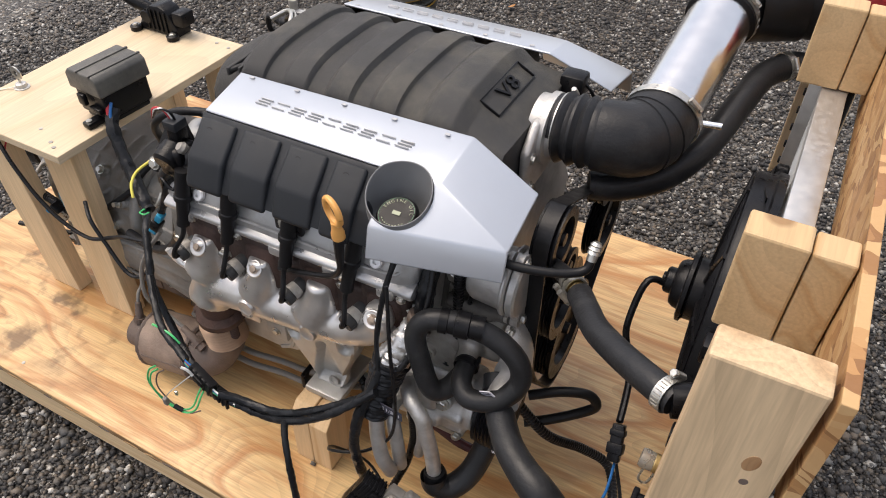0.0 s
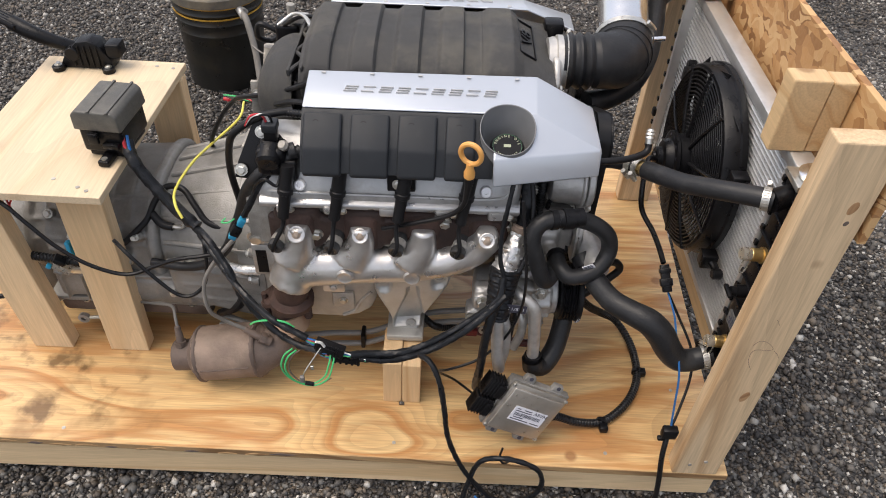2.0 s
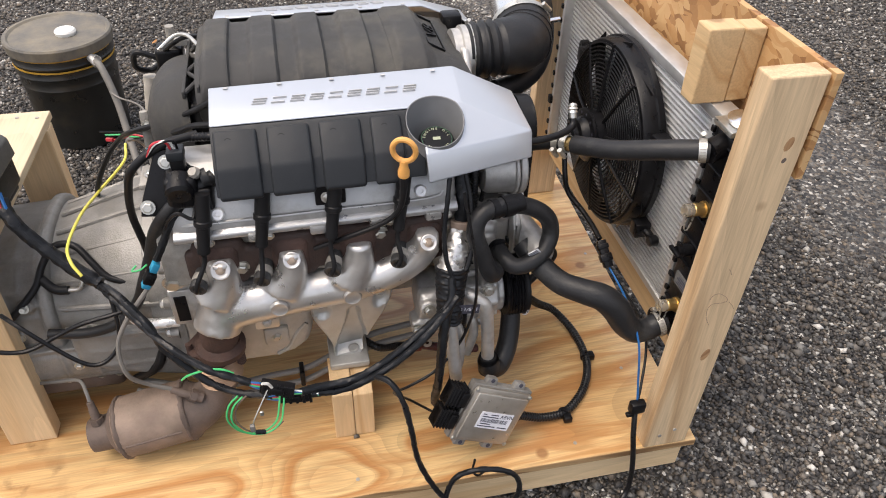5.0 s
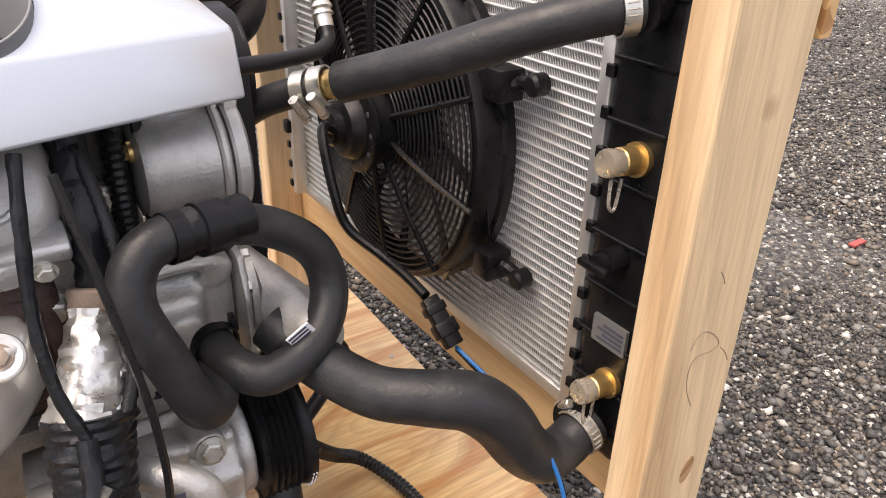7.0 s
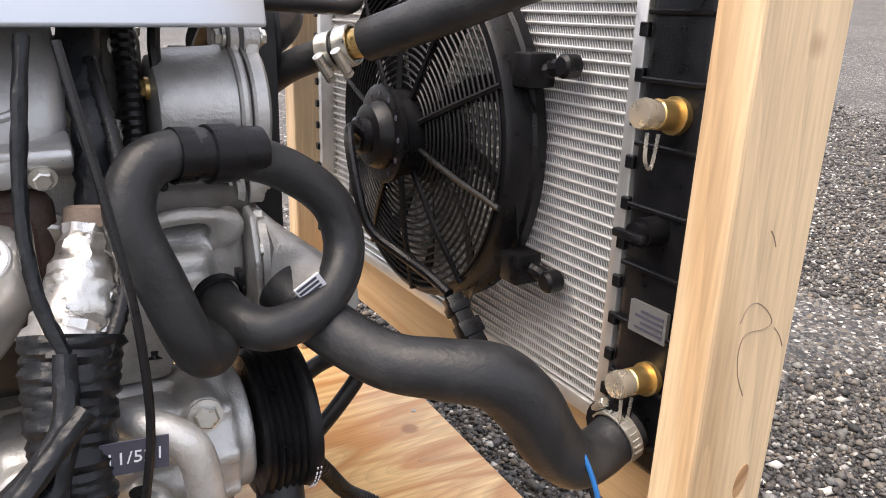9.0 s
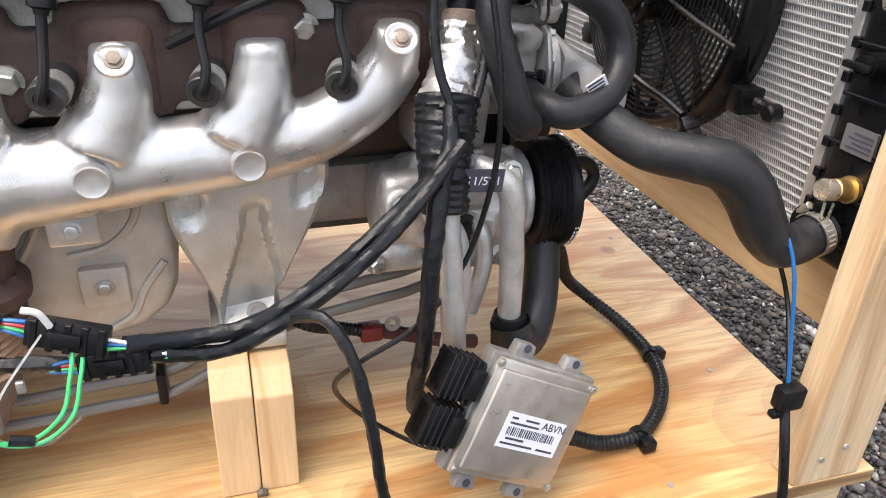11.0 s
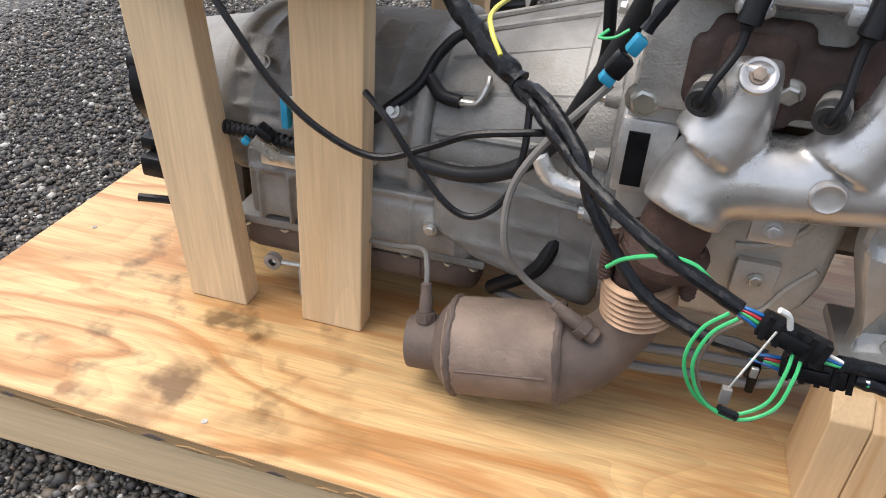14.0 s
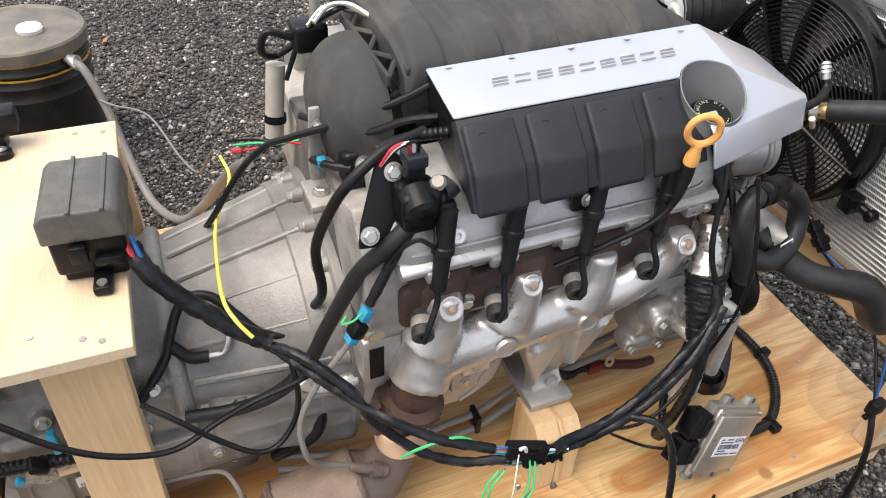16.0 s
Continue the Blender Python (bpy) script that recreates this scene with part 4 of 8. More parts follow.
def heads(far):
    h = prism([(-0.046, 0.405), (-0.030, 0.520), (0.020, 0.570), (0.14, 0.53), (0.06, 0.385)], 0, -0.285, 0.225, 0.006)
    if far:
        mirror(h)
    hd = part("cylinder_head", h, CAST_D, E_, "grimy aluminium cylinder head", m=TE)
    rail = prism([(-0.056, 0.508), (-0.069, 0.516), (-0.070, 0.525), (-0.058, 0.532), (0.0, 0.55), (0.0, 0.53)], 0, -0.250, 0.218, 0.003)
    for x in (-0.205, -0.12, -0.02, 0.08, 0.175):
        box((x - 0.014, -0.074, 0.505), (x + 0.014, -0.055, 0.523), 0.004, rail)
    if far:
        mirror(rail)
    part("cover_rail", rail, RAIL, E_, m=TE)
    # rocker cover: rounded along the head
    prof = [(-0.060, 0.524), (-0.061, 0.534), (-0.054, 0.553), (-0.042, 0.573), (-0.022, 0.597), (0.005, 0.617), (0.040, 0.630), (0.062, 0.615), (0.04, 0.56), (-0.02, 0.52)]
    rings = []
    for x, k in ((-0.258, 0.72), (-0.255, 0.83), (-0.247, 0.92), (-0.235, 0.98), (-0.222, 1.0), (0.180, 1.0), (0.195, 0.98), (0.207, 0.92), (0.215, 0.83), (0.218, 0.72)):
        rings.append([Vector((x, 0.005 + (y - 0.005) * k, 0.572 + (z - 0.572) * k)) for y, z in prof])
    v = loft(rings)
    if far:
        mirror(v)
    vc = part("rocker_cover", v, VCOVER, E_, "satin aluminium rocker cover", m=TE, auto=60)
    if not far:
        part("cover_step", sweep(spline([(-0.245, -0.050, 0.540), (-0.20, -0.0585, 0.543), (0.0, -0.0585, 0.543), (0.16, -0.0585, 0.543), (0.195, -0.050, 0.552), (0.207, -0.030, 0.577), (0.208, -0.01, 0.598)], 6), 0.003, 8), RAIL, vc, m=TE)
    if not far:
        for x in (-0.175, 0.155):
            b = lathe((x, -0.0535, 0.556), (0, -0.85, 0.5), [(0, 0.0105), (0.005, 0.0105), (0.007, 0.0085), (0.007, 0.0042), (0.002, 0.0038)], 20)
            part("cover_bolt", b, DONUT, vc, m=TE)
        for x in (-0.195, -0.10, 0.0, 0.10, 0.2):
            part("rail_bolt", bolt((x, -0.066, 0.510), (0, -0.7, -0.2), 0.006, 0.006), STEEL, vc, m=TE)


both(heads)


IRON_D = mat("dark rusty iron", (0.050, 0.030, 0.024), 0.7, 0.1, 0.4, 50, 0.5, 250, dust=(0.11, 0.065, 0.048), dust_amt=0.35)
RUSTY = mat("rusted bolt", (0.34, 0.27, 0.21), 0.6, 0.3, 0.3, 120, 0.3, 300)
BOOT = mat("grey boot rubber", (0.030, 0.030, 0.030), 0.5, 0, 0.2, 60, 0.1, 300, dust=(0.12, 0.11, 0.10), dust_amt=0.3)
MOUNT = mat("smooth cast aluminium", (0.50, 0.49, 0.46), 0.42, 0.6, 0.14, 40, 0.3, 400, dust=(0.30, 0.28, 0.25), dust_amt=0.3)


def ports():
    """Rust-coloured exhaust ports, spark plugs and their boots on the near head."""
    for i, x in enumerate((-0.187, -0.070, 0.046, 0.163)):
        bm = box((x - 0.036, -0.062, 0.400), (x + 0.034, -0.030, 0.492), 0.018, seg=4)
        part("exhaust_port", bm, IRON, E_, "rust-brown exhaust port", m=TE)
    cast = box((-0.245, -0.052, 0.412), (0.198, -0.030, 0.480), 0.010, seg=3)
    for x in (-0.187, -0.070, 0.046, 0.163):
        box((x - 0.045, -0.055, 0.400), (x + 0.043, -0.034, 0.500), 0.012, cast, seg=3)
    fuse(part("exhaust_casting", cast, IRON_D, E_, "dark rust-brown exhaust casting behind the shield", m=TE), 0.004, 3)
    for x, xt in ((-0.228, -0.191), (-0.124, -0.099), (-0.005, 0.015), (0.110, 0.128)):
        d = Vector((-0.25, -0.93, -0.22)).normalized()
        a = Vector((x + 0.012, -0.043, 0.442))
        bt = part("plug_boot", lathe(a, d, [(0, 0.0130), (0.036, 0.0130), (0.037, 0.0145), (0.047, 0.0145), (0.0485, 0.0134), (0.0485, 0.0085), (0.0470, 0.0080), (0.0470, 0.002)], 20), BOOT, E_, "black spark plug boot", m=TE)
        part("heat_sleeve", lathe(a + d * 0.020, d, [(0, 0.0136), (0.010, 0.0148), (0.014, 0.0148), (0.014, 0.0140)], 20), CAST_D, bt, m=TE)
        top, low = Vector((xt, -0.060, 0.604)), Vector((xt - 0.016, -0.078, 0.496))
        lead = part("plug_lead", wire([low + Vector((0.001, 0.002, 0.010)), low + Vector((-0.002, -0.004, -0.016)), a + d * 0.054 + Vector((0.006, 0, 0.022)), a + d * 0.056 + Vector((0.001, 0, 0.004)), a + d * 0.046], 0.0042, 10), RUBBER, E_, m=TE)
        ax = (low - top).normalized()
        part("coil_boot", lathe(top, ax, [(0, 0.0120), (0.046, 0.0125), (0.048, 0.0142), (0.056, 0.0142), (0.058, 0.0112), (0.096, 0.0098), (0.100, 0.0105), (0.106, 0.0105), (0.108, 0.0060), (0.112, 0.0052)], 18), RUBBER, lead, m=TE)
    for x, y, z, r in ((-0.275, -0.034, 0.410, 0.014), (-0.155, -0.05, 0.440, 0.010), (0.085, -0.045, 0.475, 0.010), (0.2, -0.04, 0.47, 0.010)):
        part("head_bolt", bolt((x, y, z), (0, -1, -0.2), r, 0.012), STEEL, E_, m=TE)
    part("end_plate", box((-0.288, -0.030, 0.375), (-0.225, -0.010, 0.445), 0.006), CAST, E_, m=TE)


ports()


def manifold():
    """Near exhaust manifold under its stamped shield: four runners fall into one log."""
    log = [(-0.205, -0.041, 0.338), (-0.175, -0.042, 0.349), (-0.12, -0.043, 0.354), (-0.05, -0.045, 0.361), (0.03, -0.048, 0.368), (0.09, -0.052, 0.383), (0.138, -0.058, 0.412), (0.166, -0.058, 0.450)]
    bm = sweep(spline(log, 8), lambda s: 0.0475 - 0.018 * min(1.0, s * 1.15), 24)
    sweep(spline([(-0.187, -0.054, 0.458), (-0.190, -0.052, 0.420), (-0.197, -0.045, 0.375), (-0.208, -0.046, 0.335), (-0.219, -0.056, 0.304)], 6), lambda s: 0.0250 + 0.0185 * min(1.0, s * 1.4), 20, bm)
    for x, k in ((-0.187, 1.04), (-0.070, 1.0), (0.046, 1.05)):
        sweep(spline([(x, -0.052, 0.460), (x, -0.057, 0.450), (x - 0.004, -0.055, 0.422), (x - 0.022, -0.052, 0.382)], 6), lambda s: 0.0212 * k + 0.019 * s * s, 18, bm)
        cyl((x, -0.056, 0.450), (x, -0.060, 0.470), 0.0230 * k, 0.0205 * k, 18, bm)
    cyl((0.163, -0.066, 0.446), (0.163, -0.074, 0.480), 0.0235, 0.021, 18, bm)
    ob = part("exhaust_manifold", bm, SHIELD, E_, "stamped silver shield over the exhaust manifold", m=TE)
    fuse(ob, 0.004, 9)
    for x, y, z, kk in ((-0.187, -0.0790, 0.4600, 1.15), (-0.070, -0.0770, 0.4600, 1.05), (0.163, -0.0905, 0.4720, 1.05)):
        a, d = Vector((x, y, z)), Vector((0, -0.80, 0.60)).normalized()
        part("dished_seat", lathe(a - d * 0.003, d, [(0, 0.0150 * kk), (0.0026, 0.0140 * kk), (0.0032, 0.0125 * kk), (0.0028, 0.0110 * kk), (0.0022, 0.0095 * kk), (0.0020, 0.002)], 24), SHIELD, ob, m=TE)
        part("bolt", bolt(a - d * 0.001, d, 0.0062, 0.005), RUSTY, ob, m=TE)
    for x, z in ((-0.102, 0.360), (0.027, 0.364)):
        part("spot_weld", lathe((x, -0.0894, z), (0, -1, 0.0), [(-0.006, 0.0170), (-0.0012, 0.0150), (-0.0008, 0.0135), (-0.0014, 0.0125), (-0.0012, 0.002)], 24), SHIELD, ob, m=TE)
    tab = part("shield_tab", box((-0.152, -0.058, 0.288), (-0.108, -0.052, 0.335), 0.003), SHIELD, ob, m=TE)
    part("bolt", bolt((-0.131, -0.058, 0.304), (0, -1, 0), 0.007, 0.006), CAST, tab, m=TE)
    out = lathe((-0.214, -0.050, 0.335), (-0.10, 0.08, -1.0), [(0, 0.030), (0.03, 0.033), (0.05, 0.036), (0.070, 0.034), (0.080, 0.046), (0.093, 0.046)], 28)
    part("outlet", out, IRON, E_, "rusted outlet flange", m=TE)


manifold()


def mount():
    """Cast engine mount bracket: a tapering plate with a sunken web and two side pockets."""
    bm = bmesh.new()
    nz, nx = 44, 36
    fr, bk = [], []

    def blend(a, b, t):
        t = max(0.0, min(1.0, (t - a) / (b - a)))
        return t * t * (3 - 2 * t)

    for j in range(nz):
        z = 0.163 + (0.362 - 0.163) * j / (nz - 1)
        s = (z - 0.163) / 0.199
        lo = -0.016 - 0.034 * blend(0.12, 0.8, s) + 0.006 * (s < 0.04)
        hi = 0.046 + 0.056 * blend(0.05, 0.85, s) - 0.006 * (s < 0.04)
        row, rear = [], []
        for i in range(nx):
            u = i / (nx - 1)
            x = lo + (hi - lo) * u
            y = -0.038 - 0.030 * s
            mid = (lo + hi) / 2 + 0.004
            half = 0.031 - 0.021 * blend(0.1, 0.72, s)
            web = blend(half + 0.004, half - 0.005, abs(x - mid)) * blend(0.80, 0.66, s) * blend(0.03, 0.12, s)
            pocket = 0.6 * sum(blend(0.017, 0.010, math.hypot((x - px) * 0.95, (z - 0.325) * 0.62)) for px in (lo + 0.020, hi - 0.020))
            edge = blend(0.06, 0.0, u) + blend(0.94, 1.0, u)
            y += 0.019 * web + 0.017 * min(1, pocket) * blend(0.6, 0.7, s) + 0.010 * edge * edge
            row.append(bm.verts.new((x, y, z + 0.15 * (x - 0.025))))
            rear.append(bm.verts.new((x, -0.014 - 0.020 * s, z + 0.15 * (x - 0.025))))
        fr.append(row)
        bk.append(rear)
    for j in range(nz - 1):
        for i in range(nx - 1):
            bm.faces.new((fr[j][i], fr[j][i + 1], fr[j + 1][i + 1], fr[j + 1][i]))
            bm.faces.new((bk[j][i], bk[j + 1][i], bk[j + 1][i + 1], bk[j][i + 1]))
        for i in (0, nx - 1):
            bm.faces.new((fr[j][i], fr[j + 1][i], bk[j + 1][i], bk[j][i]))
    for j in (0, nz - 1):
        for i in range(nx - 1):
            bm.faces.new((fr[j][i], bk[j][i], bk[j][i + 1], fr[j][i + 1]))
    ob = part("engine_mount", bm, MOUNT, E_, "cast aluminium engine mount bracket", auto=32)
    for x, z in ((-0.030, 0.335), (0.080, 0.350)):
        part("mount_bolt", bolt((x, -0.060, z), (0, -1, 0.2), 0.0075, 0.008), CAST_D, ob)
    part("mount_bolt", lathe((0.024, -0.0345, 0.180), (0, -1, 0.1), [(0, 0.011), (0.004, 0.011), (0.004, 0.007), (0.002, 0.006)], 16), CAST_D, ob)
    part("mount_pad", box((-0.026, -0.064, 0.1505), (0.052, 0.05, 0.166), 0.004), MOUNT, ob)
    farm = prism([(-0.040, 0.335), (0.098, 0.355), (0.072, 0.175), (0.060, 0.152), (0.012, 0.152), (-0.025, 0.295)], 1, 0.47, 0.51, 0.006)
    part("engine_mount", farm, MOUNT, E_)


mount()


def coil_cover(far):
    """Silver-topped cover over the ignition coils; the near one has the oil filler bowl."""
    M = (lambda b: mirror(b)) if far else (lambda b: b)
    A1, A2 = Vector((-0.167, 0.080, 0.7095)), Vector((-0.167, -0.009, 0.690))
    B, B2 = Vector((0.236, 0.086, 0.7095)), Vector((0.232, -0.006, 0.690))
    N1, N2 = Vector((0.342, 0.070, 0.660)), Vector((0.347, -0.040, 0.643))
    F, E, D = Vector((0.160, -0.078, 0.642)), Vector((0.163, -0.094, 0.598)), Vector((0.347, -0.052, 0.598))
    drop = Vector((0, 0.030, -0.03))
    bm = bmesh.new()
    S0 = Vector((0.160, -0.010, 0.690))
    top = [A1, A2, S0, B2, B, N1, N2, D, E, F]
    v = {k: bm.verts.new(p) for k, p in zip("A1 A2 S0 B2 B N1 N2 D E F".split(), top)}
    for k in ("A1 A2 S0 B2 B", "B B2 N2 N1", "B2 S0 F N2", "F E D N2"):
        bm.faces.new([v[q] for q in k.split()])
    bmesh.ops.recalc_face_normals(bm, faces=bm.faces)
    for f in bm.faces:
        if f.normal.z < -0.2:
            f.normal_flip()
    bmesh.ops.solidify(bm, geom=bm.faces[:], thickness=0.004)
    bmesh.ops.bevel(bm, geom=[e for e in bm.edges if e.calc_face_angle(0) > 0.15], offset=0.0025, segments=3, affect="EDGES", profile=0.5)
    M(bm)
    ob = part("coil_cover", bm, SILVER, E_, "silver painted plastic coil cover", m=TE, auto=60)
    # ribbed charcoal flank
    fl = prism([(-0.012, 0.6885), (-0.056, 0.644), (-0.080, 0.604), (-0.070, 0.598), (-0.03, 0.63), (0.0, 0.68)], 0, -0.167, 0.161, 0.002)
    flank = part("flank", M(fl), COIL, ob, "charcoal flank with four raised coil housings", m=TE)
    for i in range(4):
        x0 = -0.163 + i * 0.0805
        x1 = x0 + (0.066 if i < 3 else 0.050)
        r = 0.006
        outer = [(-0.020, 0.688), (-0.067, 0.645), (-0.085, 0.603), (-0.081, 0.595), (-0.05, 0.62), (-0.01, 0.67)]
        hb = prism(outer, 0, x0, x1, 0.005, seg=3)
        h = part("coil_housing", M(hb), COIL, flank, m=TE)
        # dimples in the housing, coloured black to give their recess shade
        for px, s in ((x0 + 0.022, 0.32), (x1 - 0.010, 0.86)):
            y, z = -0.020 + (-0.064 + 0.020) * s, 0.688 + (0.646 - 0.688) * s
            part("rivet", M(lathe((px, y + 0.0006, z - 0.0006), (0, -0.69, 0.72), [(0, 0.0060), (0.0012, 0.0058), (0.0012, 0.0044), (0.0003, 0.0038), (0.0003, 0.001)], 16)), BLACK, flank, m=TE)
    part("back_closure", M(prism([(0.078, 0.705), (-0.010, 0.688), (-0.056, 0.642), (-0.078, 0.604), (0.0, 0.625), (0.06, 0.64)], 0, -0.166, -0.162)), BLACK, ob, m=TE)
    for i in range(5):
        x = -0.14 + i * 0.085
        part("clip_pip", M(box((x - 0.004, 0.0715, 0.7085), (x + 0.004, 0.0765, 0.7100), 0.0004, seg=1)), SILVER_EDGE, ob, m=TE)
    # raised brand mark: nine plain bars
    for i in range(9):
        x = -0.088 + i * 0.0300
        y = 0.036
        z = 0.690 + (y + 0.009) * (0.0195 / 0.089) + 0.0018
        for v0, v1 in ((-0.0062, -0.0046), (-0.0008, 0.0008), (0.0046, 0.0062)):
            if v0 < 0 < v1 and i % 3 == 1:
                continue
            sh = lambda v: 0.0002 * i + v * 0.35
            zz = z + (v0 + v1) / 2 * 0.219
            q = prism([(x - 0.0105 + sh(v0), y + v0), (x + 0.0105 + sh(v0), y + v0), (x + 0.0105 + sh(v1), y + v1), (x - 0.0105 + sh(v1), y + v1)], 2, zz - 0.0020, zz + 0.0008)
            part("mark_bar", M(q), SILVER_EDGE, ob, m=TE, smooth=False)
    return ob


cover_near, cover_far = both(coil_cover)


def filler():
    """The oil filler bowl that breaks through the near cover."""
    c = Vector((0.183, -0.030, 0.672))
    d = Vector((0.0, -0.42, 0.90)).normalized()
    cut = bpy.data.meshes.new("bowl_cut")
    b = cyl(c - d * 0.060, c + d * 0.08, 0.0480, n=48, bm=None)
    bmesh.ops.recalc_face_normals(b, faces=b.faces)
    b.transform(TE)
    b.to_mesh(cut)
    b.free()
    cutter = bpy.data.objects.new("bowl_cut", cut)
    scene.collection.objects.link(cutter)
    for ob in (cover_near, *[k for k in cover_near.children_recursive if k.name.startswith(("flank", "coil_housing"))]):
        md = ob.modifiers.new("bowl", "BOOLEAN")
        md.operation, md.object, md.solver, md.use_self = "DIFFERENCE", cutter, "EXACT", True
        me = bpy.data.meshes.new_from_object(ob.evaluated_get(bpy.context.evaluated_depsgraph_get()))
        ob.modifiers.remove(md)
        ob.data = me
    bpy.data.objects.remove(cutter)
    uu = Vector((1, 0, 0))
    vv = d.cross(uu)

    def skin(q):
        """The height of the cover above a plan place."""
        return 0.6925 + (0.219 if q.y > -0.009 else 0.70) * (q.y + 0.009)

    rim = []
    for i in range(48):
        a = 2 * math.pi * i / 48
        p = c + (uu * math.cos(a) + vv * math.sin(a)) * 0.0478
        lo, hi = -0.06, 0.08
        for _ in range(30):
            mid = (lo + hi) / 2
            q = p + d * mid
            lo, hi = (mid, hi) if q.z < skin(q) else (lo, mid)
        rim.append(p + d * lo)
    rings = [[p - d * 0.0004 for p in rim], [p - d * 0.002 - (p - c).normalized() * 0.0006 for p in rim]]
    floor = 0.618
    mid = Vector((c.x, c.y - 0.004, floor))
    for k, sc in ((0.3, 0.985), (0.65, 0.97), (0.9, 0.95), (1.0, 0.90), (1.0, 0.05)):
        row = []
        for p in rim:
            q = Vector((p.x, p.y, floor)) if k == 1 else Vector((p.x, p.y, p.z + (floor - p.z) * k))
            row.append(Vector((mid.x + (q.x - mid.x) * sc, mid.y + (q.y - mid.y) * sc, q.z)))
        rings.append(row)
    bowl = part("filler_bowl", loft(rings, cap=False), BOWL, cover_near, "grey recessed filler bowl", m=TE, auto=70)
    bowl.modifiers.new("thick", "SOLIDIFY").thickness = 0.0015
    d = Vector((0.0, -0.30, 0.954)).normalized()
    cc = Vector((c.x + 0.001, c.y - 0.006, 0.630))
    cap = part("oil_cap", lathe(cc, d, [(-0.012, 0.024), (0, 0.024), (0, 0.0295), (0.012, 0.030), (0.016, 0.028), (0.018, 0.026)], 40), BLACK, cover_near, "black screw cap with pale printing", m=TE)
    u = Vector((1, 0, 0))
    v = d.cross(u)
    top = cc + d * 0.0185
    part("printed_ring", loft([ring(top, u, v, r, 40) for r in (0.0250, 0.0244)], cap=False), PRINT_RING, cap, m=TE)
    return cap, top, u, v


BOWL = mat("grey moulded plastic", (0.16, 0.165, 0.17), 0.5, 0, 0.1, 40, 0.15, 600)
PRINT_RING = mat("green print", (0.05, 0.16, 0.08), 0.5, 0, 0.1, 60, 0.0)
oil_cap, cap_top, cap_u, cap_v = filler()
TXT = mat("pale print", (0.34, 0.37, 0.26), 0.5, 0, 0.05, 60, 0.0)
for txt, s, r in (("ENGINE OIL", 1, 0.0205), ("", -1, 0.0205)):
    for i, ch in enumerate(txt):
        if ch == " ":
            continue
        a = radians(90 + (4.5 - i) * 17)
        p = cap_top + cap_u * (r * math.cos(a)) + cap_v * (r * math.sin(a))
        t = cap_u * math.sin(a) - cap_v * math.cos(a)
        words("letter", ch, 0.0065, TE @ basis(p, t, cap_u * math.cos(a) + cap_v * math.sin(a)), TXT, oil_cap, 0.0003)
for i in range(9):
    a = radians(-140 + i * 12)
    p = cap_top + cap_u * (0.0205 * math.cos(a)) + cap_v * (0.0205 * math.sin(a))
    part("text_bar", cyl(p, p + (cap_u * -math.sin(a) + cap_v * math.cos(a)) * 0.0022, 0.0008, n=6), TXT, oil_cap, m=TE)
part("can_symbol", box((-0.006, -0.003, 0), (0.006, 0.003, 0.0006), m=TE @ basis(cap_top, cap_u, cap_v)), TXT, oil_cap)


